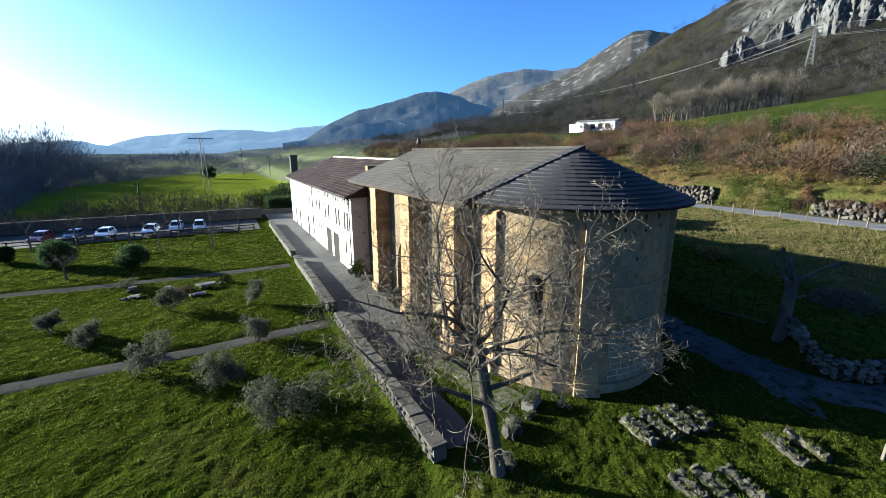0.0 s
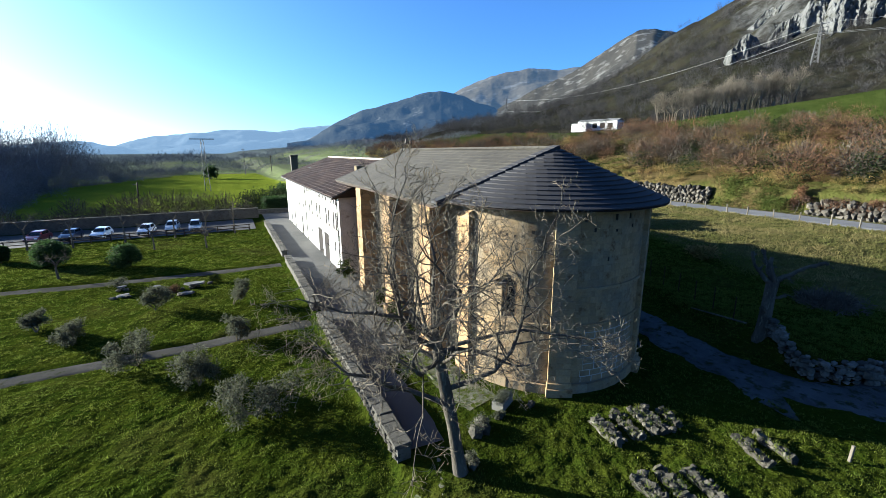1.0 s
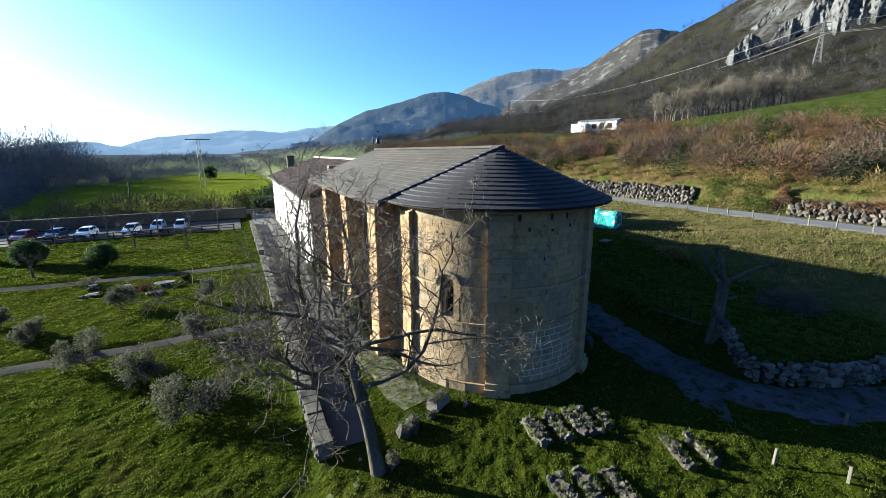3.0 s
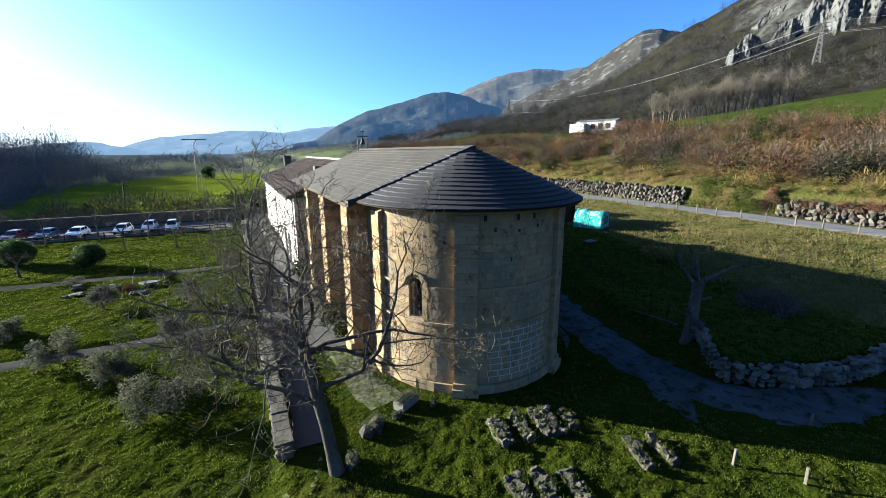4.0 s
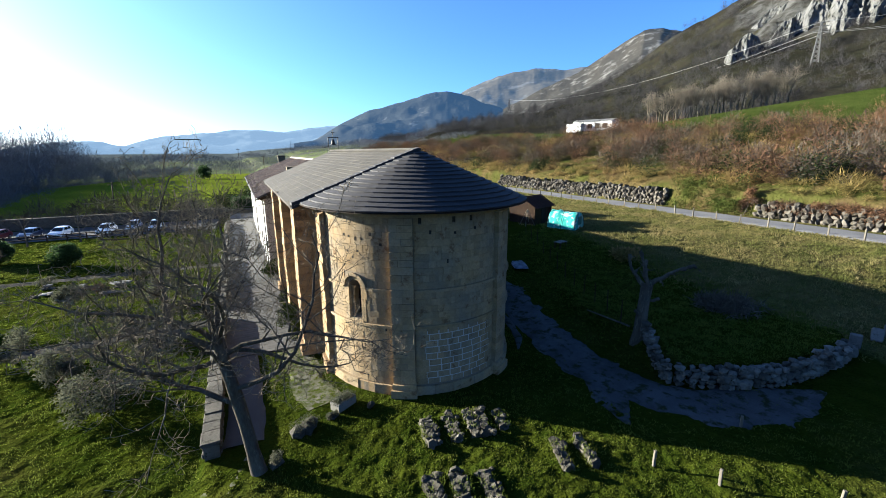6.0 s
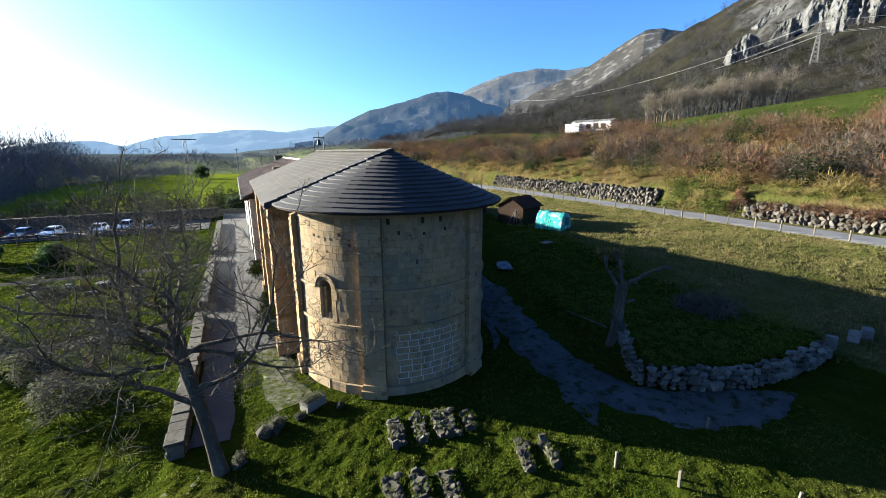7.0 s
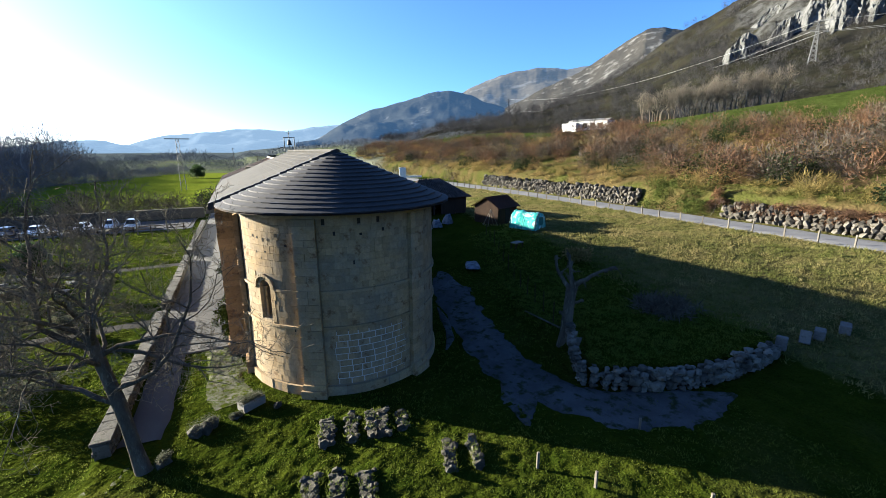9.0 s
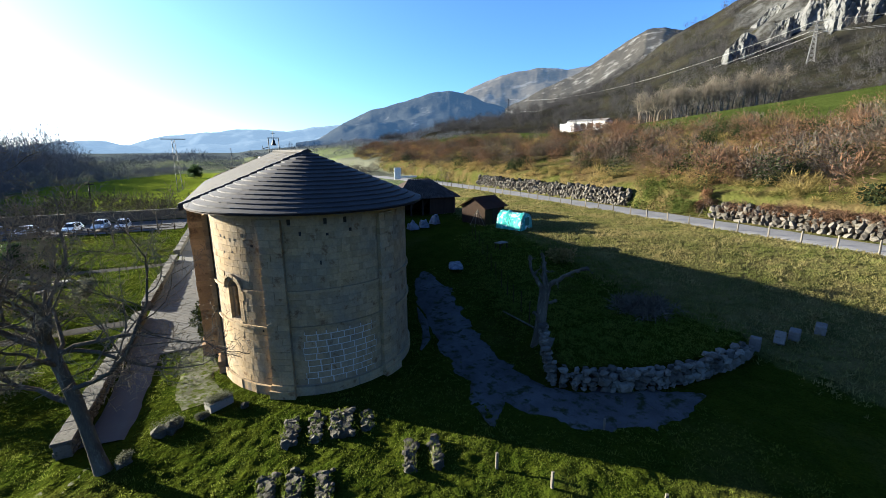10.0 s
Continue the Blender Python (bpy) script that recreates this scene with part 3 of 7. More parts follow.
stones("voussoir", voussoirs(0.53, 0.66, -0.1, 0.10, 13) + voussoirs(0.36, 0.53, -0.12, 0.01, 11), M_STONE, apse_window)
for side in (-1, 1):
    z, jamb = 3.33, []
    while z < SPRING - 0.05:
        h = min(0.36, SPRING - z)
        s0, s1 = sorted((side * 0.355, side * (0.60 + rnd.uniform(-0.03, 0.08))))
        pts = [(s0, z), (s1, z), (s1, z + h - 0.012), (s0, z + h - 0.012)]
        jamb.append([on_wall(s, zz, AR - 0.12) for s, zz in pts] + [on_wall(s, zz, AR + 0.012) for s, zz in pts])
        z += h
    stones("jamb_stone", jamb, M_STONE, apse_window)
    a, b = on_wall(side * 0.27, SILL + 0.05, AR - 0.22), on_wall(side * 0.27, SPRING - 0.16, AR - 0.22)
    bm = cyl(bmesh.new(), a, b, 0.065, 0.06, 10)
    cyl(bm, on_wall(side * 0.27, SILL, AR - 0.22), a, 0.10, 0.075, 10)
    cyl(bm, b, on_wall(side * 0.27, SPRING, AR - 0.22), 0.065, 0.115, 10)
    part("colonnette", bm, M_STONE, apse_window)
cells_part("sill", [[on_wall(s, 3.33, AR - 0.5) if k in (0, 3) else on_wall(s, 3.33, AR + 0.05) for k, s in enumerate((-0.45, -0.45, 0.45, 0.45))]
                    + [on_wall(s, 3.52, AR - 0.5) if k in (0, 3) else on_wall(s, 3.40, AR + 0.05) for k, s in enumerate((-0.45, -0.45, 0.45, 0.45))]], M_STONE, apse_window)
M_GLASS = mat("leaded_glass", (0.03, 0.035, 0.04), (0.02, 0.022, 0.026), 3, 9, 0.25, 0.2, 0.01, spec=0.5)
cells_part("pane", [[on_wall(s, z, AR - 0.62) for s, z in ((-0.42, 3.3), (0.42, 3.3), (0.42, 5.4), (-0.42, 5.4))] + [on_wall(s, z, AR - 0.60) for s, z in ((-0.42, 3.3), (0.42, 3.3), (0.42, 5.4), (-0.42, 5.4))]], M_GLASS, apse_window, "dark leaded window glass")
for q in (-0.12, 0.12):
    part("window_bar", cyl(bmesh.new(), on_wall(q, 3.45, AR - 0.55), on_wall(q, 5.25, AR - 0.55), 0.018, seg=6), M_OAK, apse_window)
for k in range(4):
    part("window_bar", cyl(bmesh.new(), on_wall(-0.36, 3.8 + 0.4 * k, AR - 0.55), on_wall(0.36, 3.8 + 0.4 * k, AR - 0.55), 0.012, seg=6), M_OAK, apse_window)

# nave walls with thickness
NX0, NX1, NY1 = 13.15, 22.85, 36.0
DOOR_Y0, DOOR_Y1 = 24.3, 26.1
wall_s = bmesh.new()
box(wall_s, NX0, NX0 + 0.9, 13.9, DOOR_Y0, -0.3, 8.25)
box(wall_s, NX0, NX0 + 0.9, DOOR_Y1, NY1, -0.3, 8.25)
n = 10
for k in range(n):                      # pointed head of the blocked portal
    y0, y1 = DOOR_Y0 + (DOOR_Y1 - DOOR_Y0) * k / n, DOOR_Y0 + (DOOR_Y1 - DOOR_Y0) * (k + 1) / n
    off = abs((y0 + y1) / 2 - (DOOR_Y0 + DOOR_Y1) / 2)
    box(wall_s, NX0, NX0 + 0.9, y0, y1, 2.5 + 1.9 * (1 - (off / 0.95) ** 1.6), 8.25)
bmesh.ops.remove_doubles(wall_s, verts=wall_s.verts, dist=0.002)
part("nave_wall", wall_s, M_RENDER, church, "sunlit nave wall of old ochre render")
part("nave_wall", boxed(NX1 - 0.9, NX1, 13.9, NY1, -0.3, 8.25), M_RENDER, church)
part("west_wall", boxed(NX0 + 0.9, NX1 - 0.9, NY1 - 0.8, NY1, -0.3, 9.4), M_RENDER, church)
part("blocked_portal", boxed(NX0 + 0.45, NX0 + 0.6, DOOR_Y0, DOOR_Y1, -0.2, 4.6), mat("portal_stone", (0.106, 0.0749, 0.0441), (0.0749, 0.0529, 0.0353), 0.8, 9, 0.93, 0.5, 0.03), church, "recessed brown stone of a blocked pointed portal")


def buttress(y0, y1, x0, top, slope=0.35):
    """A stepped wall buttress built from squared stones."""
    cells, z = [], -0.3
    while z < top - 0.05:
        h = min(rnd.uniform(0.28, 0.38), top - z)
        d = rnd.uniform(-0.02, 0.02)
        xo = x0 + d - (0.14 if z < 0.45 else 0)
        cut = y0 + (y1 - y0) * rnd.choice((0.4, 0.6, 1.0))
        for p, q in ((y0, cut), (cut, y1)):
            if q - p > 0.1:
                e0, e1 = p + (rnd.uniform(-0.02, 0.015) if p == y0 else 0.006), q - (0 if q == y1 else 0.006)
                cells.append([(xo, e0, z + 0.006), (NX0 + 0.02, e0, z + 0.006), (NX0 + 0.02, e1, z + 0.006), (xo, e1, z + 0.006)]
                             + [(xo, e0, z + h - 0.004), (NX0 + 0.02, e0, z + h - 0.004), (NX0 + 0.02, e1, z + h - 0.004), (xo, e1, z + h - 0.004)])
        z += h
    cells.append([(x0 + 0.02, y0, top), (NX0, y0, top), (NX0, y1, top), (x0 + 0.02, y1, top), (x0 + 0.25, y0, top + slope), (NX0, y0, top + slope + 0.1), (NX0, y1, top + slope + 0.1), (x0 + 0.25, y1, top + slope)])
    body = part("buttress", boxed(x0 + 0.04, NX0, y0 + 0.03, y1 - 0.01, -0.3, top - 0.01), M_MORTAR, church, "tall buttress of brown sandstone blocks")
    stones("stone", cells, M_BROWN_STONE, body)


buttress(13.15, 14.2, 12.95, 8.0, 0.1)
buttress(15.6, 16.9, 12.12, 8.02, 0.08)
buttress(21.2, 22.6, 12.05, 8.02, 0.08)
buttress(27.4, 28.6, 12.05, 8.02, 0.08)

# roofs
APEX = (17.85, 13.15, 10.85)
RIDGE_W = (17.85, 33.0, 10.85)
EAVE_R, EAVE_Z = 5.75, 8.42


def cone_point(a, f):
    """Along the slope from the eaves (f=0) to the apex (f=1)."""
    x, y = AX + EAVE_R * math.cos(a), AY + EAVE_R * math.sin(a)
    return Vector((x + (APEX[0] - x) * f, y + (APEX[1] - y) * f, EAVE_Z + (APEX[2] - EAVE_Z) * f))


deck = bmesh.new()
ring = [cone_point(radians(a), 0.0) for a in np.arange(-192, 13, 4.0)]
tip = deck.verts.new(Vector(APEX) - Vector((0, 0, 0.06)))
low = [deck.verts.new(p - Vector((0, 0, 0.05))) for p in ring]
und = [deck.verts.new((AX + (p.x - AX) * 0.78, AY + (p.y - AY) * 0.78, EAVE_Z - 0.12)) for p in ring]
for k in range(len(ring) - 1):
    deck.faces.new((low[k], low[k + 1], tip))
    deck.faces.new((low[k + 1], low[k], und[k], und[k + 1]))
part("apse_roof", deck, M_OAK, church, "boarded underside of the conical apse roof")

EX0, EX1 = 11.95, 23.75
CORNER_Y = 14.75


for ex in (EX0, EX1):
    bm = bmesh.new()
    top = [Vector(APEX), Vector(RIDGE_W), Vector((ex, 34.4, 8.30)), Vector((ex, CORNER_Y, 8.30))]
    v0 = [bm.verts.new(p - Vector((0, 0, 0.10))) for p in top]
    v1 = [bm.verts.new(p - Vector((0, 0, 0.24))) for p in top]
    f = bm.faces.new(v0), bm.faces.new(list(reversed(v1)))
    for k in range(4):
        bm.faces.new((v0[k], v1[k], v1[(k + 1) % 4], v0[(k + 1) % 4]))
    bmesh.ops.recalc_face_normals(bm, faces=bm.faces)
    part("roof_deck", bm, M_OAK, church)
hip = bmesh.new()
v = [hip.verts.new(p) for p in (RIDGE_W, (EX0, 34.4, 8.2), (EX1, 34.4, 8.2))]
hip.faces.new(v)
bmesh.ops.solidify(hip, geom=hip.faces[:], thickness=0.1)
part("roof_hip", hip, M_SLATE_LIGHT, church)

# bell frame on the west end of the ridge
M_IRON = mat("dark_iron", (0.038, 0.0365, 0.0342), (0.0266, 0.0251, 0.0228), 4, 30, 0.6, 0.2, 0.005, metal=0.6)
bell_frame = thing("bell_frame", pose(17.75, 32.0, 10.85), "small dark bell hung in an iron frame on the roof ridge", "bell")
for x in (-0.42, 0.42):
    part("upright", cyl(bmesh.new(), (x, 0, -0.15), (x, 0, 1.15), 0.035), M_IRON, bell_frame)
part("crossbar", cyl(bmesh.new(), (-0.48, 0, 1.12), (0.48, 0, 1.12), 0.035), M_IRON, bell_frame)
part("cross", cyl(cyl(bmesh.new(), (0, 0, 1.1), (0, 0, 1.75), 0.022), (-0.17, 0, 1.52), (0.17, 0, 1.52), 0.022), M_IRON, bell_frame)
bm = bmesh.new()
prof = [(0.02, 0.95), (0.09, 0.93), (0.13, 0.8), (0.15, 0.65), (0.23, 0.5), (0.22, 0.48), (0.12, 0.62)]
rings = [[bm.verts.new((r * math.cos(a * math.pi / 6), r * math.sin(a * math.pi / 6), z)) for a in range(12)] for r, z in prof]
for p, q in zip(rings, rings[1:]):
    for k in range(12):
        bm.faces.new((p[k], p[(k + 1) % 12], q[(k + 1) % 12], q[k]))
cyl(bm, (0, 0, 0.95), (0, 0, 1.12), 0.03)
part("bell", bm, M_IRON, bell_frame, smoothed=True)
part("lever", cyl(cyl(bmesh.new(), (-0.42, 0, 0.35), (-0.95, 0, 0.2), 0.03), (-0.95, 0, 0.2), (-0.95, 0, 0.45), 0.02), M_IRON, bell_frame)

# ---- white monastery wing ----
WX0, WX1, WY0, WY1, WTOP = 11.7, 24.0, 33.0, 68.0, 6.85
wing = thing("monastery_wing", pose(0, 0, 0), "long white limewashed monastery wing with brown tiled roof", "building")
holes = []                              # (y, half width, z0, z1)
for y in (34.4, 35.4, 37.5, 38.6, 41.8, 43.4, 46.3, 47.9, 52.4, 55.6, 58.5, 62.0):
    holes.append((y, 0.33, 3.75, 5.35))
for y in (39.1, 42.2):
    holes.append((y, 1.15, -0.05, 2.75))
for y in (35.3, 46.0, 47.1, 50.8):
    holes.append((y, 0.26, 1.4, 2.6))
for y in (54.0, 60.5, 64.0):
    holes.append((y, 0.55, -0.05, 2.5))
for y in (34.2, 34.9, 35.6, 36.3, 37.7, 38.4, 39.1, 39.8, 41.2, 41.9, 42.6, 43.3, 44.9, 45.6, 46.3, 47.6, 48.3, 49.0, 49.6):
    holes.append((y, 0.24, 6.0, 6.55))
ys = sorted({WY0, WY1} | {h[0] - h[1] for h in holes} | {h[0] + h[1] for h in holes})
front = bmesh.new()
for y0, y1 in zip(ys, ys[1:]):
    mid = (y0 + y1) / 2
    spans = sorted((h[2], h[3]) for h in holes if abs(h[0] - mid) < h[1])
    z = -0.3
    for s0, s1 in spans:
        if s0 > z:
            box(front, WX0, WX0 + 0.55, y0, y1, z, s0)
        z = max(z, s1)
    box(front, WX0, WX0 + 0.55, y0, y1, z, WTOP)
bmesh.ops.remove_doubles(front, verts=front.verts, dist=0.002)
part("front_wall", front, M_WHITE, wing)
part("gable_wall", boxed(WX0 + 0.004, WX1, WY0 - 0.02, WY0 + 0.5, -0.3, WTOP), M_GABLE, wing, "stained grey end wall")
part("back_wall", boxed(WX1 - 0.5, WX1, WY0 + 0.5, WY1, -0.3, WTOP), M_WHITE, wing)
part("end_wall", boxed(WX0 + 0.55, WX1 - 0.5, WY1 - 0.5, WY1, -0.3, WTOP), M_WHITE, wing)
M_DARK_JOINERY = mat("dark_joinery", (0.0242, 0.0198, 0.0176), (0.0176, 0.0154, 0.0132), 2, 15, 0.9, 0.2, 0.01, spec=0.1)
for y, hw, z0, z1 in holes:
    win = new("window" if hw < 0.45 else "door")
    win.parent = wing
    box_frame = bmesh.new()
    for a in (-1, 1):
        box(box_frame, WX0 + 0.03, WX0 + 0.11, y + a * hw - 0.035, y + a * hw + 0.035, z0, z1)
    box(box_frame, WX0 + 0.03, WX0 + 0.11, y - hw, y + hw, z1 - 0.06, z1)
    part("frame", box_frame, M_DARK_JOINERY, win)
    # dark flush boards replace glass and openings, painting in their inner shade
    part("shutter" if hw < 0.45 else "leaf", boxed(WX0 + 0.045, WX0 + 0.08, y - hw, y + hw, z0, z1 - 0.05), M_DARK_JOINERY, win)
    if 3 < z0 < 5:
        part("sill", boxed(WX0 - 0.06, WX0 + 0.2, y - hw - 0.06, y + hw + 0.06, z0 - 0.07, z0), M_GABLE, win)
for y in (33.45, 50.1):
    pipe = bmesh.new()
    cyl(pipe, (WX0 - 0.08, y, 0.1), (WX0 - 0.08, y, 6.6), 0.05)
    cyl(pipe, (WX0 - 0.08, y, 6.6), (WX0 - 0.45, y, 6.8), 0.05)
    part("downpipe", pipe, M_IRON, wing)
gut = cyl(bmesh.new(), (WX0 - 0.62, WY0 - 0.4, 6.78), (WX0 - 0.62, WY1 + 0.4, 6.78), 0.075)
part("gutter", gut, M_IRON, wing)
# wing roof deck and eaves rafters
WR = ((WX0 + WX1) / 2, 9.75)
deckw = bmesh.new()
P = [(WX0 - 0.55, WY0 - 0.5, 6.85), (WX0 - 0.55, WY1 + 0.8, 6.85), (WR[0], WY1 - 4.0, WR[1]), (WR[0], WY0 - 0.5, WR[1]), (WX1 + 0.55, WY1 + 0.8, 6.85), (WX1 + 0.55, WY0 - 0.5, 6.85)]
vv = [deckw.verts.new(p) for p in P]
for f in ((0, 3, 2, 1), (1, 2, 4), (3, 5, 4, 2), (0, 5, 3), (0, 1, 4, 5)):
    deckw.faces.new([vv[i] for i in f])
bmesh.ops.recalc_face_normals(deckw, faces=deckw.faces)
part("roof_deck", deckw, M_OAK, wing)
for k in range(44):
    y = WY0 + 0.2 + k * 0.8
    part("rafter", boxed(WX0 - 0.5, WX0 + 0.3, y, y + 0.1, 6.70, 6.84), M_OAK, wing)


# ---- court, walls and paths ----
def strip(name, pts, width, material, label, category, lift=0.03, step=0.7, kind="structure", edge=0.12, seed=0, taper=0):
    """A way along a line of points, laid on the ground, with an uneven edge and, over taper steps, narrowing ends."""
    pts = [Vector(p) for p in pts]
    line = []
    for a, b in zip(pts, pts[1:]):
        n = max(1, int((b - a).length / step))
        line += [a + (b - a) * k / n for k in range(n)]
    line.append(pts[-1])
    rows = []
    for k, p in enumerate(line):
        d = (line[min(k + 2, len(line) - 1)] - line[max(k - 2, 0)]).normalized()
        nrm = Vector((-d.y, d.x))
        m = 8
        row = []
        for j in range(m + 1):
            f = (j / m - 0.5) * width * (min(1, (min(k, len(line) - 1 - k) + 0.3) / taper) ** 0.7 if taper else 1)
            if j in (0, m):
                f += edge * (vnoise(p.x * 1.3 + j, p.y * 1.3, 71 + seed) - 0.5) * 2
            q = p + nrm * f
            row.append((q.x, q.y, hz(q.x, q.y) + (lift if 0 < j < m else -0.03)))
        rows.append(row)
    V = np.array(rows).reshape(-1, 3)
    i, j = np.meshgrid(np.arange(len(rows) - 1), np.arange(8), indexing="ij")
    q = np.stack([i * 9 + j + 1, i * 9 + j, (i + 1) * 9 + j, (i + 1) * 9 + j + 1], -1).reshape(-1, 4)
    ob = part(name, mesh_np(name, V, q), material, smoothed=True)
    return tagged(ob, label, category, kind=kind)


strip("garden_path", [(-30, 24.3), (-9, 23.7), (-3, 23.6), (2, 23.8), (7.3, 24.2)], 1.35, M_GRAVEL, "worn grey gravel garden path", "path", 0.03)
strip("garden_path", [(-34, 42.6), (-14, 41.9), (-7, 41.0), (2, 40.8), (7.4, 40.6)], 1.6, M_GRAVEL, "worn grey gravel garden path", "path", 0.03, seed=3)
strip("car_park", [(-60, 68.2), (6.4, 68.2)], 10.6, M_ASPHALT, "dark asphalt car park", "car park", 0.05, edge=0.05)
strip("gravel_patch", [(12.3, 10.6), (11.9, 12.3), (11.5, 16.9)], 1.9, M_GRASSY_GRAVEL, "worn gravel and grass by the church", "path", 0.015, step=0.35, edge=0.9)
# asphalt, darker than the paving, deepens the garden wall's shadow on this path
strip("court_path", [(8.95, 9.3), (9.1, 11.5), (9.1, 17.0)], 1.6, M_ASPHALT, "smooth grey path along the garden wall", "path", 0.045, edge=0.10)
strip("gravel_patch", [(6.6, 4.6), (7.8, 6.4), (8.6, 8.3), (9.0, 9.7)], 1.3, M_GRASSY_GRAVEL, "scattered gravel at the path's end", "path", -0.015, edge=0.8, seed=9)
strip("track", [(32.6, 1.3), (29.6, 1.8), (27.4, 2.7), (25.8, 4.3), (25.0, 7.0), (25.1, 10.5), (25.9, 14.5), (26.9, 18.5), (27.6, 22.0)], 2.9, M_TRACK, "shaded gravel track beside the church", "path", 0.03, step=0.35, edge=0.5, seed=4, taper=9)
strip("track_spur", [(22.9, 3.7), (23.6, 5.2), (24.3, 7.4)], 1.9, M_TRACK, "trodden gravel spreading from the track", "path", 0.015, step=0.35, edge=0.6, seed=6, taper=5)
strip("drain_channel", [(22.8, 11.0), (23.7, 12.2), (24.4, 14.2), (24.9, 16.6)], 0.5, M_TRACK, "narrow pale gravel drain along the apse", "path", 0.04, step=0.3, edge=0.12, seed=7, taper=5)
strip("road", [(59.6, -90), (58.4, -20), (58.4, 20), (58.6, 60), (57, 85), (52, 110), (40, 150)], 5.0, M_ROAD, "narrow grey country road", "road", 0.12, edge=0.1)

# ---- plants: shared tools ----
def tube_arrays(paths, seg):
    """Tapered tubes: paths = list of (points, radii). Returns verts, quads."""
    V, F, base = [], [], 0
    for pts, rad in paths:
        n = len(pts)
        pts = np.asarray(pts, float)
        tan = np.gradient(pts, axis=0)
        tan /= np.linalg.norm(tan, axis=1)[:, None] + 1e-9
        ref = np.array([0.31, 0.52, 0.8])
        s = np.cross(tan, ref)
        s /= np.linalg.norm(s, axis=1)[:, None] + 1e-9
        t = np.cross(tan, s)
        ang = np.arange(seg) * 2 * np.pi / seg
        ring = pts[:, None] + np.asarray(rad)[:, None, None] * (np.cos(ang)[None, :, None] * s[:, None] + np.sin(ang)[None, :, None] * t[:, None])
        V.append(ring.reshape(-1, 3))
        i, j = np.meshgrid(np.arange(n - 1), np.arange(seg), indexing="ij")
        q = np.stack([i * seg + j, i * seg + (j + 1) % seg, (i + 1) * seg + (j + 1) % seg, (i + 1) * seg + j], -1).reshape(-1, 4)
        F.append(q + base)
        base += n * seg
    return np.concatenate(V), np.concatenate(F)


def joined(sets):
    V, F, base = [], [], 0
    for v, f in sets:
        V.append(v), F.append(f + base)
        base += len(v)
    return np.concatenate(V), np.concatenate(F)


def slivers(centres, sizes, per, length, width, rng, up=0.5, fill=1.0):
    """Many thin triangular twigs or leaves round centres; sizes (n,3) half axes."""
    n = len(centres)
    c, s = np.repeat(np.asarray(centres, float), per, 0), np.repeat(np.asarray(sizes, float), per, 0)
    d = rng.normal(size=(n * per, 3))
    d /= np.linalg.norm(d, axis=1)[:, None]
    rad = rng.random((n * per, 1)) ** (0.45 * fill)
    base = c + d * rad * s
    way = d * 0.8 + rng.normal(size=(n * per, 3)) * 0.5 + np.array([0, 0, up])
    way /= np.linalg.norm(way, axis=1)[:, None]
    side = np.cross(way, rng.normal(size=(n * per, 3)))
    side /= np.linalg.norm(side, axis=1)[:, None] + 1e-9
    scale = (s.mean(1) / s.mean())[:, None] * (0.5 + rng.random((n * per, 1)))
    tip = base + way * length * scale
    V = np.stack([base - side * width * scale * 0.5, base + side * width * scale * 0.5, tip], 1).reshape(-1, 3)
    return V, np.arange(len(V)).reshape(-1, 3)


def leaves(centres, sizes, per, length, width, rng):
    """Small four-cornered leaves round centres, joined."""
    n = len(centres) * per
    c, s = np.repeat(np.asarray(centres, float), per, 0), np.repeat(np.asarray(sizes, float), per, 0)
    d = rng.normal(size=(n, 3))
    d /= np.linalg.norm(d, axis=1)[:, None]
    base = c + d * (rng.random((n, 1)) ** 0.33) * s
    way = d + rng.normal(size=(n, 3)) * 0.7
    way /= np.linalg.norm(way, axis=1)[:, None]
    side = np.cross(way, rng.normal(size=(n, 3)))
    side /= np.linalg.norm(side, axis=1)[:, None] + 1e-9
    k = 0.6 + 0.8 * rng.random((n, 1))
    V = np.stack([base, base + way * length * k * 0.5 + side * width * k * 0.5, base + way * length * k, base + way * length * k * 0.5 - side * width * k * 0.5], 1).reshape(-1, 3)
    return V, np.arange(len(V)).reshape(-1, 4)


M_BARK = mat("grey_walnut_bark", (0.090, 0.081, 0.066), (0.052, 0.046, 0.038), 2.5, 22, 0.95, 0.9, 0.04, c3=(0.135, 0.130, 0.100), spots=0.05, stretch=(1, 1, 0.35), spec=0.0)
M_TWIG = mat("pale_twigs", (0.152, 0.131, 0.095), (0.103, 0.0874, 0.0646), 2.0, 20, 0.9, 0.0, spec=0.0)
M_SCRUB_RED = mat("russet_scrub", (0.114, 0.0623, 0.0334), (0.0395, 0.0289, 0.0243), 0.30, 2, 0.95, 0.0, island=0.3, spec=0.0)
M_SCRUB_DRY = mat("dry_bracken", (0.179, 0.128, 0.0517), (0.0874, 0.0798, 0.0251), 0.25, 2, 0.95, 0.0, island=0.3, spec=0.0)
M_SCRUB_GREY = mat("bare_grey_scrub", (0.0798, 0.0684, 0.0532), (0.0319, 0.0266, 0.0243), 0.3, 2, 0.95, 0.0, island=0.3, spec=0.0)
# brown cooled to grey so the woodland colour holds the mountain haze
M_WOOD_GREY = mat("hazy_bare_woodland", (0.044, 0.043, 0.043), (0.030, 0.029, 0.031), 0.03, 1, 0.95, 0.0, island=0.3, spec=0.0)
# both valley colours lifted towards pale blue to paint in haze
M_VALLEY = mat("hazy_bare_wood", (0.135, 0.139, 0.150), (0.088, 0.092, 0.102), 0.08, 1, 0.95, 0.0, island=0.3, spec=0.0)
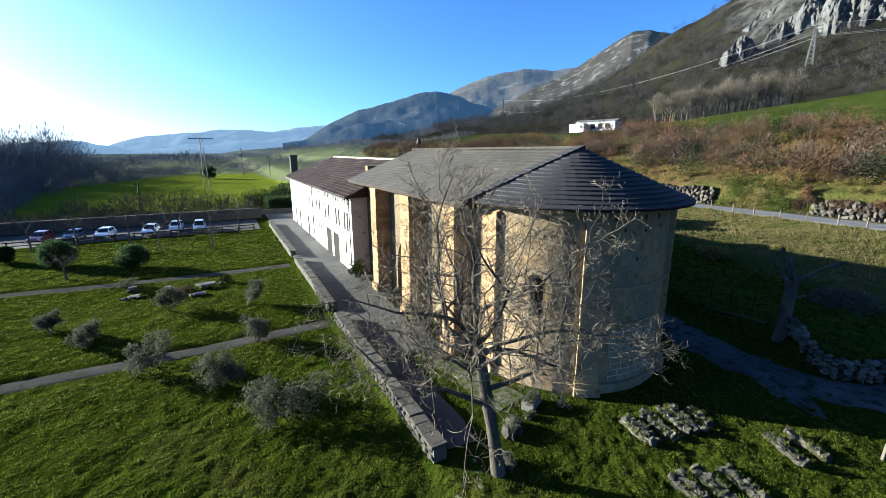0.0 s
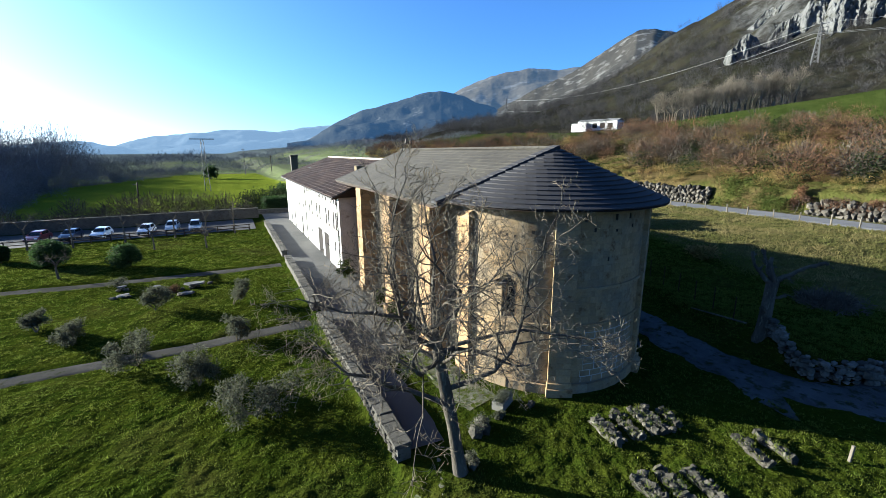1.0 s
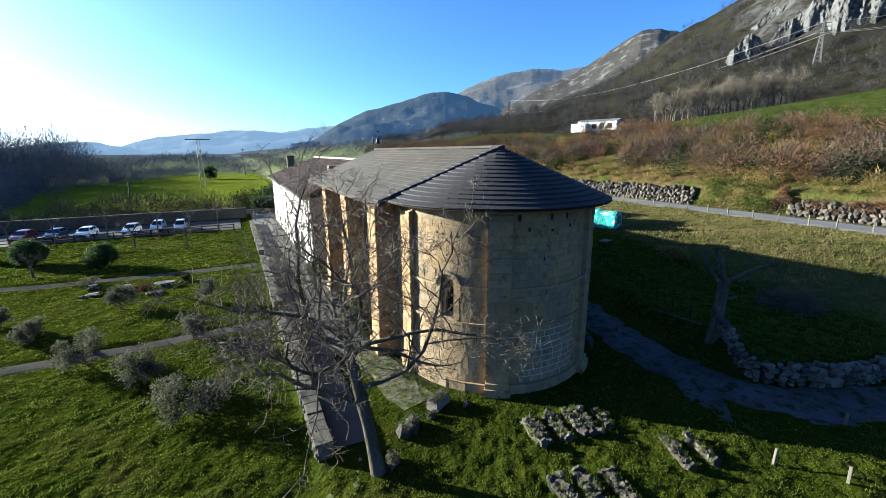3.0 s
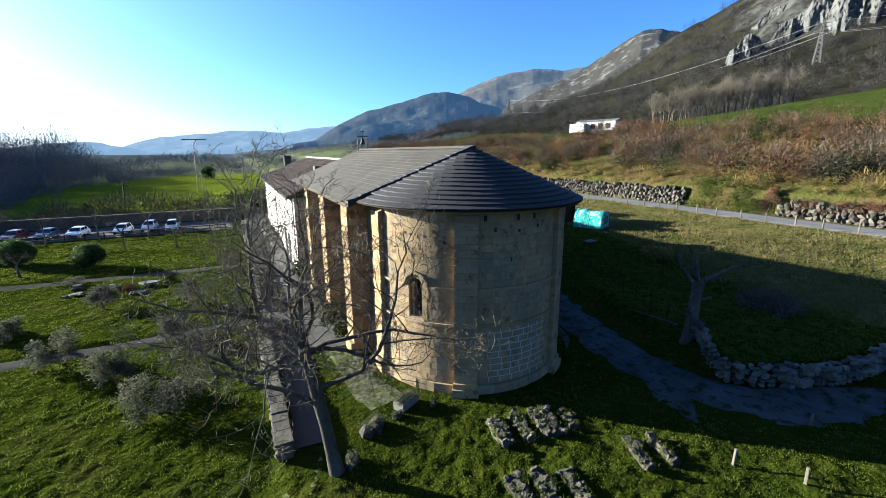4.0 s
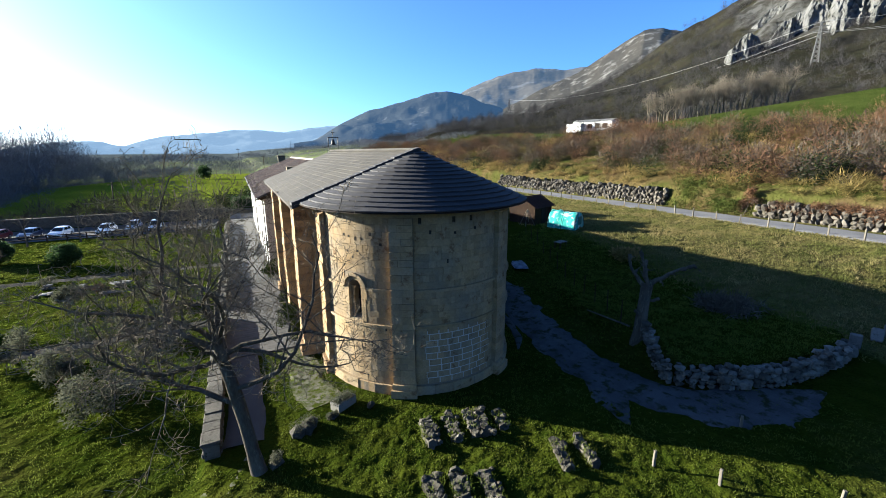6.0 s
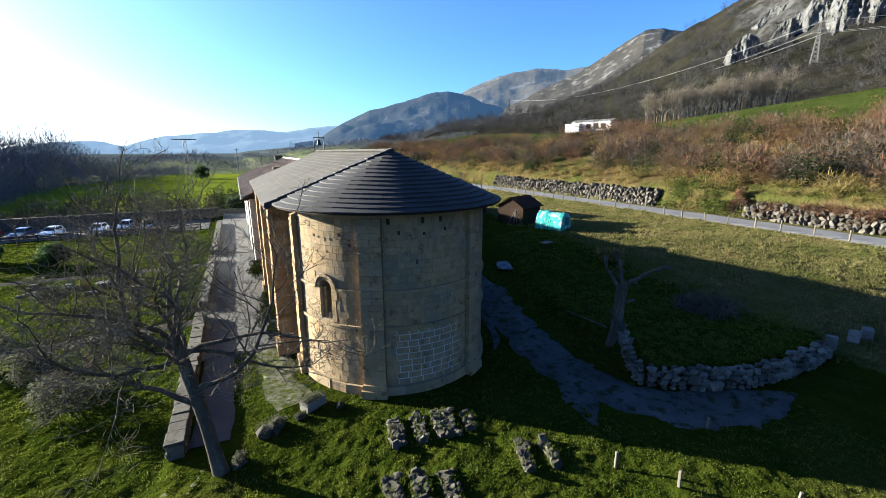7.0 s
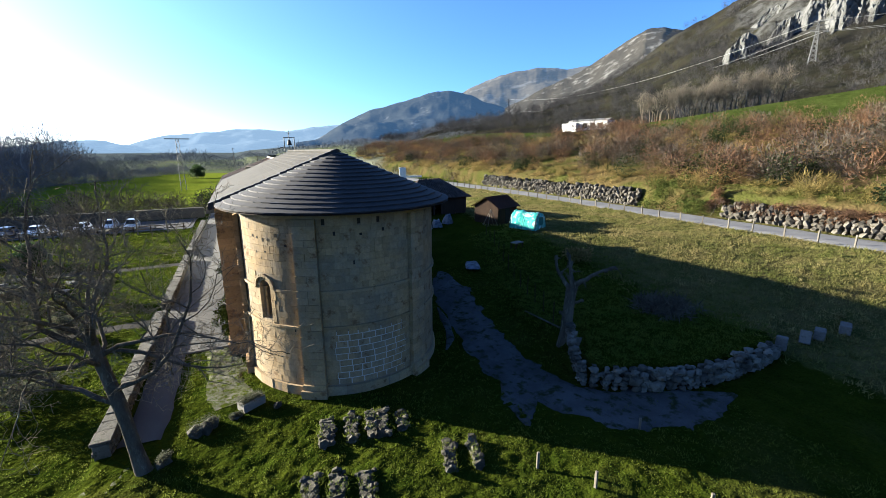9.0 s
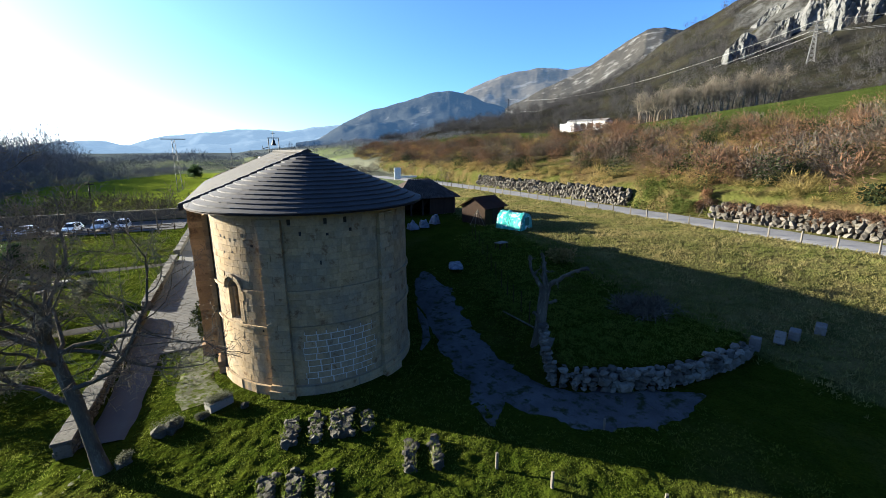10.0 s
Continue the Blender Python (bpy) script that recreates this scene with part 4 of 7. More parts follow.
M_FAR_HEDGE = mat("hazy_bare_hedge", (0.110, 0.117, 0.132), (0.070, 0.078, 0.088), 0.03, 1, 0.95, 0.0, island=0.25, spec=0.0)
M_PALE_TREE = mat("pale_bare_tree", (0.15, 0.132, 0.105), (0.115, 0.10, 0.08), 0.2, 2, 0.95, 0.0, island=0.2, spec=0.0)
M_EVERGREEN = mat("dark_evergreen_leaf", (0.0258, 0.0473, 0.0138), (0.0189, 0.0361, 0.0121), 1.0, 6, 0.6, 0.0, island=0.4, spec=0.08)
M_OLIVE = mat("grey_green_leaf", (0.074, 0.077, 0.054), (0.050, 0.054, 0.036), 1.0, 6, 0.9, 0.0, island=0.35, spec=0.0)
M_BRAMBLE = mat("bramble_leaf", (0.0456, 0.057, 0.0137), (0.0304, 0.0418, 0.0106), 0.5, 5, 0.7, 0.0, island=0.4, spec=0.0)
M_HEDGE = mat("dull_green_leaf", (0.022, 0.0287, 0.0123), (0.0154, 0.022, 0.00973), 0.5, 5, 0.8, 0.0, island=0.4, spec=0.0)

for m, share in ((M_OLIVE, 0.3), (M_SCRUB_DRY, 0.3), (M_SCRUB_RED, 0.12), (M_HEDGE, 0.3), (M_EVERGREEN, 0.4), (M_PALE_TREE, 0.3)):
    translucent(m, share)


def grow(rng, start, way, length, radius, depth, out, droop=0.0, spread=0.75, kids=(6, 6, 5), keep=0.62):
    """One branch and its side branches, as tube paths by depth."""
    n = 8 if depth < 2 else 5
    pts, rad = [np.array(start, float)], [radius]
    d = np.array(way, float)
    d /= np.linalg.norm(d)
    for k in range(n):
        d = d + rng.normal(size=3) * (0.24 if depth == 1 else 0.22 + 0.04 * depth)
        d[2] += 0.05 - droop * (k / n)
        d /= np.linalg.norm(d)
        pts.append(pts[-1] + d * length / n)
        rad.append(radius * (1 - 0.86 * (k + 1) / n))
    out.setdefault(depth, []).append((pts, rad))
    if depth - 1 < len(kids):
        m = kids[depth - 1]
        for j in range(m):
            f = 0.22 + 0.78 * (j + rng.random() * 0.8) / m
            i = min(n - 1, int(f * n))
            p = pts[i] + (pts[i + 1] - pts[i]) * (f * n - i if f < 1 else 1)
            axis = np.array(pts[i + 1]) - np.array(pts[i])
            axis /= np.linalg.norm(axis)
            off = np.cross(axis, rng.normal(size=3))
            off /= np.linalg.norm(off)
            w = axis * (1 - spread * 0.6) + off * spread + np.array([0, 0, 0.12 - droop * 0.5])
            grow(rng, p, w, length * keep * (0.65 + 0.5 * rng.random()) * (1.1 - 0.4 * f), rad[i] * 0.5, depth + 1, out, droop, spread, kids, keep)


# ---- the old walnut tree before the church ----
walnut = thing("walnut_tree", pose(9.35, 7.55, -0.12), "large leafless walnut tree with grey bark on the lawn", "tree")
trunk_pts = [(0.10, 0, -0.25), (0.03, 0, 0.15), (-0.08, 0.04, 1.0), (-0.20, 0.12, 2.0), (-0.34, 0.22, 2.9), (-0.48, 0.25, 3.7), (-0.62, 0.28, 4.5), (-0.70, 0.30, 5.1), (-0.72, 0.30, 5.5)]
part("trunk", mesh_np("trunk", *tube_arrays([(trunk_pts, (0.42, 0.27, 0.215, 0.20, 0.215, 0.19, 0.19, 0.15, 0.10))], 14)), M_BARK, walnut, "pale grey ridged trunk", smoothed=True)
wr = np.random.default_rng(12)
BOUGHS = [((-0.32, 0.2, 2.75), (-0.95, 0.05, 0.28), 5.2, 0.145, 0.08), ((-0.42, 0.24, 3.3), (0.78, -0.62, 0.40), 6.4, 0.135, -0.03), ((-0.62, 0.28, 4.5), (0.88, -0.25, 0.40), 5.4, 0.12, -0.05),
          ((-0.64, 0.28, 4.7), (0.80, 0.35, 0.50), 4.8, 0.115, -0.10), ((-0.66, 0.28, 4.8), (-0.92, 0.35, 0.36), 5.6, 0.155, -0.12), ((-0.62, 0.28, 4.5), (-0.85, -0.50, 0.32), 5.2, 0.125, -0.06),
          ((-0.58, 0.26, 4.2), (-0.20, -0.95, 0.30), 4.4, 0.10, 0.04), ((-0.62, 0.28, 4.5), (0.25, 0.95, 0.35), 4.6, 0.11, -0.06), ((-0.60, 0.27, 4.3), (-0.65, 0.80, 0.20), 4.8, 0.10, 0.04),
          ((-0.70, 0.30, 5.1), (0.25, 0.10, 1.0), 4.7, 0.14, 0.0), ((-0.70, 0.30, 5.0), (-0.50, -0.1, 0.90), 4.7, 0.135, -0.05), ((-0.68, 0.30, 4.9), (0.50, -0.55, 0.75), 4.9, 0.115, -0.06),
          ((-0.68, 0.30, 4.9), (-0.22, 0.6, 0.75), 4.6, 0.11, -0.06), ((-0.71, 0.30, 5.3), (0.05, -0.40, 1.0), 4.2, 0.10, 0.0)]
for start, way, length, radius, droop in BOUGHS:
    out = {}
    grow(wr, start, way, length * 1.08, radius * 0.68, 1, out, droop * 0.7 - 0.02, 0.85, (11, 8, 5), 0.50)
    sets = [tube_arrays(out[1], 8), tube_arrays([(p, np.maximum(r, 0.012)) for p, r in out[2]], 5)]
    limb = part("limb", mesh_np("limb", *joined(sets)), M_BARK, walnut, smoothed=True)
    spray = part("twig_spray", mesh_np("twig_spray", *joined([tube_arrays([(p, np.maximum(r, 0.0062)) for p, r in out[k]], 3) for k in (3, 4) if k in out])), M_TWIG, limb)
    tagged(spray, "fine pale bare twigs", kind="stuff")

# ---- pollarded tree behind the low wall ----
pollard = thing("pollard_tree", pose(28.5, 7.9, hz(28.5, 7.9)), "bare pollarded tree with knobbly cut limbs", "tree")
pr = np.random.default_rng(4)
part("trunk", mesh_np("trunk", *tube_arrays([([(0, 0, -0.4), (0.02, 0, 0.3), (0.10, 0.02, 1.4), (0.22, 0.05, 2.4), (0.30, 0.05, 3.0)], (0.46, 0.33, 0.29, 0.28, 0.30))], 12)), M_BARK, pollard, smoothed=True)
for start, way, length, r in (((0.28, 0.05, 2.8), (0.95, -0.5, 0.75), 2.6, 0.17), ((0.28, 0.05, 2.8), (-0.9, 0.45, 0.85), 2.1, 0.15), ((0.28, 0.05, 2.7), (0.35, 0.3, 1.0), 2.2, 0.16), ((0.28, 0.05, 2.6), (0.35, -0.3, 1.0), 1.9, 0.14), ((0.18, 0.03, 2.0), (0.9, -0.45, 0.2), 0.8, 0.10), ((0.05, 0, 1.2), (-0.85, 0.3, 0.5), 0.7, 0.09)):
    out = {}
    grow(pr, start, way, length, r, 1, out, 0, 0.8, (4, 5), 0.28)
    knobs = [(q[-2:], (0.11, 0.08)) for q, w in out[1]] + [(q[:3], (0.07, 0.085, 0.05)) for q, w in out[2]]
    part("limb", mesh_np("limb", *joined([tube_arrays([(p, np.maximum(r2, 0.075)) for p, r2 in out[1]], 8), tube_arrays(knobs, 7), tube_arrays([(p, np.maximum(r2, 0.012)) for p, r2 in out[2] + out[3]], 4)])), M_BARK, pollard, smoothed=True)


# ---- garden shrubs and bushes ----
def young_olive(x, y, s, seed):
    g = np.random.default_rng(seed)
    ob = thing("olive_sapling", pose(x, y, hz(x, y), 0, 0, seed * 40), "small grey-green olive sapling in the lawn", "shrub", "olive saplings in the garden")
    out = {}
    for k in range(4):
        grow(g, (0, 0, 0), (g.normal() * 0.5, g.normal() * 0.5, 1.0), 1.6 * s, 0.04, 1, out, 0, 0.6, (5, 4), 0.5)
    part("stem", mesh_np("stem", *joined([tube_arrays([(p, np.maximum(r, 0.006)) for p, r in out[k]], 4) for k in out])), M_TWIG, ob)
    c = np.array([p[-1] for p, r in out[2] + out[3]] + [p[-2] for p, r in out[2]]) + [0, 0, 0.05]
    part("foliage", mesh_np("foliage", *leaves(c, np.full((len(c), 3), 0.26 * s), 34, 0.12, 0.045, g)), M_OLIVE, ob)


for k, (x, y, s) in enumerate([(-2.2, 31.5, 1.05), (2.8, 30.0, 1.1), (2.9, 23.2, 0.95), (-5.8, 27.6, 0.8), (-8.4, 30.6, 0.75), (-1.9, 22.3, 1.1), (1.1, 18.6, 1.1), (3.5, 14.9, 1.35)]):
    young_olive(x, y, s * 0.88, k + 1)


def round_bush(x, y, r, h, seed, label, trunk=0.08):
    g = np.random.default_rng(seed)
    ob = thing("round_bush", pose(x, y, hz(x, y)), label, "bush", "round bushes in the garden")
    part("stem", mesh_np("stem", *tube_arrays([([(0, 0, -0.1), (0.02, 0, trunk + 0.3)], (0.10, 0.07))], 7)), M_BARK, ob)
    d = g.normal(size=(70, 3))
    d /= np.linalg.norm(d, axis=1)[:, None]
    c = d * [r * 0.72, r * 0.72, h * 0.36] * (0.8 + 0.35 * g.random((70, 1))) + [0, 0, trunk + h * 0.5]
    part("crown", mesh_np("crown", *leaves(c, np.full((70, 3), 0.30 * r), 150, 0.15, 0.08, g)), M_EVERGREEN, ob)


round_bush(-12.9, 50.2, 1.55, 2.6, 3, "clipped round dark evergreen bush on the lawn")
round_bush(-6.4, 46.5, 1.4, 2.2, 4, "round dark evergreen bush beside the path")
round_bush(-18.2, 54.5, 0.9, 1.7, 6, "small dark evergreen bush on the lawn")


def foot_shrub(x, y, r, seed, label):
    g = np.random.default_rng(seed)
    ob = thing("wall_shrub", pose(x, y, 0.06), label, "shrub", "shrubs at the church foot")
    part("stem", mesh_np("stem", *tube_arrays([([(0, 0, -0.1), (0.02, 0, r)], (0.05, 0.03))], 6)), M_BARK, ob)
    c = g.normal(size=(26, 3)) * [0.3 * r, 0.45 * r, 0.42 * r] + [0, 0, r]
    part("foliage", mesh_np("foliage", *leaves(c, np.full((26, 3), 0.3 * r), 90, 0.12, 0.07, g)), M_BRAMBLE, ob)


foot_shrub(12.0, 18.0, 0.6, 71, "dark green shrub growing against the nave wall")
foot_shrub(11.85, 20.1, 0.85, 72, "tall rounded dark shrub beside the buttress")
foot_shrub(12.0, 23.6, 0.6, 73, "small green shrub at the foot of the nave wall")
foot_shrub(11.5, 31.6, 0.8, 74, "yellow-green shrub at the corner of the white wing")
oak = thing("young_oak", pose(61.75, 21.3, hz(61.75, 21.3)), "young oak with russet withered leaves beside the road", "tree")
og, out = np.random.default_rng(90), {}
grow(og, (0, 0, -0.1), (0.05, 0, 1), 2.6, 0.05, 1, out, 0, 0.7, (9, 6), 0.5)
part("trunk", mesh_np("trunk", *joined([tube_arrays([(p, np.maximum(r, 0.012)) for p, r in out[k]], 4) for k in out])), M_BARK, oak)
tips = np.array([p[-1] for p, r in out[2] + out[3]])
part("crown", mesh_np("crown", *leaves(tips, np.full((len(tips), 3), 0.32), 36, 0.16, 0.10, og)), M_SCRUB_RED, oak)


def pollard_plane(x, y, s, seed):
    g = np.random.default_rng(seed)
    ob = thing("pollard_plane", pose(x, y, hz(x, y), 0, 0, seed * 67), "bare pollarded plane tree with arching limbs", "tree", "plane trees by the car park")
    part("trunk", mesh_np("trunk", *tube_arrays([([(0, 0, -0.1), (0.05, 0, 1.0), (0.0, 0.05, 2.1 * s)], (0.12, 0.08, 0.08))], 8)), M_BARK, ob, smoothed=True)
    for a in (0.3, 1.7, 3.4, 4.9):
        w = np.array([math.cos(a + seed), math.sin(a + seed), 0])
        pts = [np.array([0, 0.05, 2.0 * s]) + w * f * 1.9 * s + np.array([0, 0, 1.1 * math.sin(f * 2.4)]) * s for f in np.linspace(0, 1, 7)]
        out = {}
        for j in range(4):
            grow(g, pts[2 + j], w * 0.3 + np.array([g.normal() * 0.4, g.normal() * 0.4, 0.4]), 0.8, 0.02, 3, out, 0, 0.7, (0, 0, 4))
        sets = [tube_arrays([(pts, np.linspace(0.055, 0.02, 7))], 6)] + [tube_arrays([(p, np.maximum(r, 0.0072)) for p, r in out[k]], 3) for k in out]
        part("limb", mesh_np("limb", *joined(sets)), M_BARK, ob, smoothed=True)


for k, (x, y, s) in enumerate([(-5.0, 54.2, 0.95), (3.6, 61.2, 1.25), (0.2, 60.6, 1.1), (-3.5, 61.0, 1.15), (-8.8, 60.6, 1.1), (-13.8, 60.2, 1.1), (-18.0, 60.6, 1.15), (0.4, 52.3, 0.7), (-11.0, 44.5, 0.6)]):
    pollard_plane(x, y, s, k + 1)


# ---- hedges, hillside scrub, woods (beyond counting) ----
def stuff(name, arrays, material, label, category):
    ob = part(name, mesh_np(name, *arrays), material)
    return tagged(ob, label, category, kind="stuff")




def scatter(n, test, xr, yr, seed):
    g = np.random.default_rng(seed)
    got = np.zeros((0, 2))
    while len(got) < n:
        p = np.stack([g.uniform(*xr, 4 * n), g.uniform(*yr, 4 * n)], 1)
        got = np.concatenate([got, p[g.random(4 * n) < test(p[:, 0], p[:, 1])]])
    return got[:n]


def seen_fan(x, y, lo, hi):
    az = np.degrees(np.arctan2(y - CY, x - CX))
    return (az > lo) & (az < hi)


def scrub_zone(x, y):
    return ((x > 64.5) & (x < 108 + 0.5 * np.maximum(0, y - 60)) & (x < 150) & (y > -40) & seen_fan(x, y, 8, 74)) * (1 - meadow_mask(x, y)) * smooth(-0.35, 0.1, fbm(x / 9, y / 9, 91, 3)) * smooth(62, 70, x)


def clumps(pts, r0, r1, flat, g, sink=0.2):
    r = g.uniform(r0, r1, len(pts))
    z = height(pts[:, 0], pts[:, 1])
    return np.c_[pts, z + r * flat * (1 - sink)], np.c_[r, r, r * flat]


for name, count, seed, material, label in (("russet_scrub", 400, 1, M_SCRUB_RED, "russet brambles and oak scrub on the bank"), ("dry_scrub", 440, 2, M_SCRUB_DRY, "dry ochre bracken and grass on the bank"), ("bare_scrub", 460, 3, M_SCRUB_GREY, "bare grey-brown thicket on the slope")):
    p = scatter(count, lambda x, y: scrub_zone(x, y) * smooth(-0.2, 0.25, fbm(x / 13, y / 13, 100 + seed, 2)), (40, 230), (-40, 260), 200 + seed)
    g = np.random.default_rng(300 + seed)
    c, s = clumps(p, 0.6, 2.5, 1.0 if seed != 2 else 0.3, g)
    stuff(name, slivers(c, s, 340, 0.42, 0.046, g, 0.5, 0.9), material, label, "scrub")


p = scatter(150, lambda x, y: scrub_zone(x, y) * (x > 68), (60, 130), (-30, 200), 231)
g = np.random.default_rng(331)
c, s = clumps(p, 1.3, 2.6, 1.15, g)
stuff("russet_oaks", slivers(c, s, 620, 0.24, 0.055, g, 0.2, 0.8), M_SCRUB_RED, "small oaks with russet withered leaves on the bank", "trees")
p = scatter(300, lambda x, y: (x > 63.6) * (x < 69) * (y > -30) * 1.0, (63, 70), (-30, 120), 232)
c, s = clumps(p, 0.4, 0.9, 0.5, g)
stuff("bank_grass", slivers(c, s, 200, 0.35, 0.03, g, 0.5, 0.8), M_SCRUB_DRY, "dry ochre grass along the top of the boulder wall", "grass")
p = scatter(26, lambda x, y: 1.0 * (x > 61.6), (61.6, 64.5), (22.5, 31), 233)
c, s = clumps(p, 0.7, 1.3, 0.9, g)
stuff("verge_brambles", leaves(c, s, 260, 0.16, 0.09, g), M_BRAMBLE, "green brambles between the boulder walls", "shrubs")


p = scatter(90, lambda x, y: scrub_zone(x, y) * smooth(-0.2, 0.3, fbm(x / 18, y / 18, 141, 2)), (62, 150), (-35, 160), 234)
c, s = clumps(p, 0.8, 2.0, 0.95, g)
stuff("ivy_thicket", leaves(c, s, 330, 0.28, 0.16, g), M_HEDGE, "dark green ivy and holly among the scrub", "shrubs")


p = scatter(70, lambda x, y: 1.0 * (x > np.interp(y, [70, 85, 110, 150], [62.5, 61, 56.5, 45])), (44, 74), (74, 150), 236)
c, s = clumps(p, 0.7, 2.0, 0.95, g)
stuff("roadside_thicket", slivers(c, s, 260, 0.42, 0.05, g, 0.5, 0.9), M_SCRUB_GREY, "bare brown thicket along the bend of the road", "scrub")


def wood_zone(x, y):
    r = np.hypot(x - CX, y - CY)
    patch = smooth(-0.35, 0.15, fbm(x / 45, y / 45, 95, 3))
    return ((x > 172 + 20 * smooth(120, 100, y)) & (r < 900) & seen_fan(x, y, 12, 72)) * (1 - meadow_mask(x, y)) * (1 - 0.9 * rock_mask(x, y)) * patch * np.clip(240 / r, 0, 1)


p = scatter(1750, wood_zone, (60, 850), (-30, 860), 401)
g = np.random.default_rng(402)
r = np.hypot(p[:, 0] - CX, p[:, 1] - CY)
size = g.uniform(1.6, 3.4, len(p)) * np.clip(r / 300, 0.9, 1.5)
c = np.c_[p, height(p[:, 0], p[:, 1]) + size * 1.2]
stuff("hillside_wood", slivers(c, np.c_[size, size, size * 1.35], 150, 1.7, 0.14, g, 0.9), M_WOOD_GREY, "bare grey-brown woodland on the mountainside", "woodland")

# valley woods, hedges and thickets
def wood_depth(x, y):
    """Metres behind the edge of the valley wood."""
    edge = np.interp(y, [86, 110, 140, 175, 195, 220, 243, 270], [-32, -36, -42, -46, -38, -28, -20, -8])
    return edge - x + 5 * fbm(x / 12, y / 12, 4, 2)


p = scatter(680, lambda x, y: (wood_depth(x, y) > 0) * seen_fan(x, y, 93, 120) * np.clip(1.4 - wood_depth(x, y) / 40, 0.12, 1), (-200, -4), (88, 270), 403)
deep = wood_depth(p[:, 0], p[:, 1])
azim = np.degrees(np.arctan2(p[:, 1] - CY, p[:, 0] - CX))
size = g.uniform(0.6, 1.4, len(p)) * (1.3 + 1.9 * smooth(4, 30, deep)) * (0.85 + 1.15 * smooth(101.5, 106.0, azim))
c = np.c_[p, height(p[:, 0], p[:, 1]) + size * 1.5]
stuff("valley_wood", slivers(c, np.c_[size, size, size * 1.3], 250, 0.85, 0.08, g, 0.7), M_VALLEY, "tall bare trees at the valley wood edge, coloured with haze", "woodland")
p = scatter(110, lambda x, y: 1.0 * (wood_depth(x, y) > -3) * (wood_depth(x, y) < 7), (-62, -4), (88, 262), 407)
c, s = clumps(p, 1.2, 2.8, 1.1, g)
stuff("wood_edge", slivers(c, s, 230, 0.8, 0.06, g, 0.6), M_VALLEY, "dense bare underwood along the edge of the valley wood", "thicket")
rows = []
for dist, lean, gap in ((252, 0.04, 0.25), (268, -0.05, 0.35), (290, -0.05, 0.35), (345, 0.08, 0.2), (420, -0.06, 0.3), (520, 0.05, 0.15), (660, 0.0, 0.1), (850, 0.04, 0.05)):
    x = np.arange(-0.65 * dist, 0.62 * dist, 2.2 * dist / 250)
    keep = vnoise(x / (0.09 * dist), x * 0 + dist, 12) > gap
    x = x[keep]
    rows.append(np.c_[x, dist + lean * x + g.normal(size=len(x)) * dist * 0.012])
p = np.concatenate(rows)
r = np.hypot(p[:, 0] - CX, p[:, 1] - CY)
size = (0.9 + 2.6 * vnoise(p[:, 0] / (0.05 * r), p[:, 1] / 30, 15) ** 2) * np.clip(r / 230, 0.8, 2.4)
c = np.c_[p, height(p[:, 0], p[:, 1]) + size * 0.7]
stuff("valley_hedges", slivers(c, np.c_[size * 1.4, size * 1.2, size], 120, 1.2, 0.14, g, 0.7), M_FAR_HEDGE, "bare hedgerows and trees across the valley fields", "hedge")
p = np.array([(x, 77 + 3.5 * vnoise(x * 0.2, 0.0, 8) + j * 4) for x in np.arange(-46, 8, 1.5) for j in (0, 1)])
p = p + g.normal(size=p.shape) * 0.6
c, s = clumps(p, 0.9, 2.4, 1.05, g)
stuff("thicket", slivers(c, s, 330, 0.7, 0.045, g, 0.7), M_SCRUB_GREY, "bare thicket behind the car park wall", "thicket")
p = scatter(70, lambda x, y: 1.0 * ((x - 12) ** 2 / 40 + (y - 88) ** 2 / 30 < 1), (2, 20), (80, 96), 405)
c, s = clumps(p, 1.2, 2.2, 1.3, g)
stuff("shrubbery", leaves(c, s, 170, 0.32, 0.16, g), M_HEDGE, "dark shrubs beyond the court", "shrubs")
hedge = thing("clipped_hedge", pose(12.5, 79.5, hz(12.5, 79.5)), "dense clipped dark green hedge", "hedge")
hc = np.array([(x, y, z) for x in np.arange(-3.6, 3.7, 0.6) for y in (-0.8, 0, 0.8) for z in (0.6, 1.3, 2.0, 2.6)])
part("foliage", mesh_np("foliage", *leaves(hc, np.full((len(hc), 3), 0.45), 60, 0.2, 0.1, g)), M_EVERGREEN, hedge)
part("stem", boxed(-3.4, 3.4, -0.7, 0.7, -0.1, 2.5), M_HEDGE, hedge)


# ---- rows of bare trees ----
def bare_tree(seed, h):
    g2 = np.random.default_rng(seed)
    out = {}
    grow(g2, (0, 0, h * 0.26), (0.02, 0.02, 1), h * 0.74, h * 0.017, 1, out, -0.1, 0.6, (10, 6), 0.42)
    stem = tube_arrays([([(0, 0, -0.4), (0.03, 0, h * 0.13), (0, 0, h * 0.27)], (h * 0.022, h * 0.019, h * 0.017))], 6)
    return joined([stem, tube_arrays(out[1], 6), tube_arrays([(q, np.maximum(w, 0.035)) for q, w in out[2] + out[3]], 3)]), np.array([q[-1] for q, w in out[2] + out[3]])


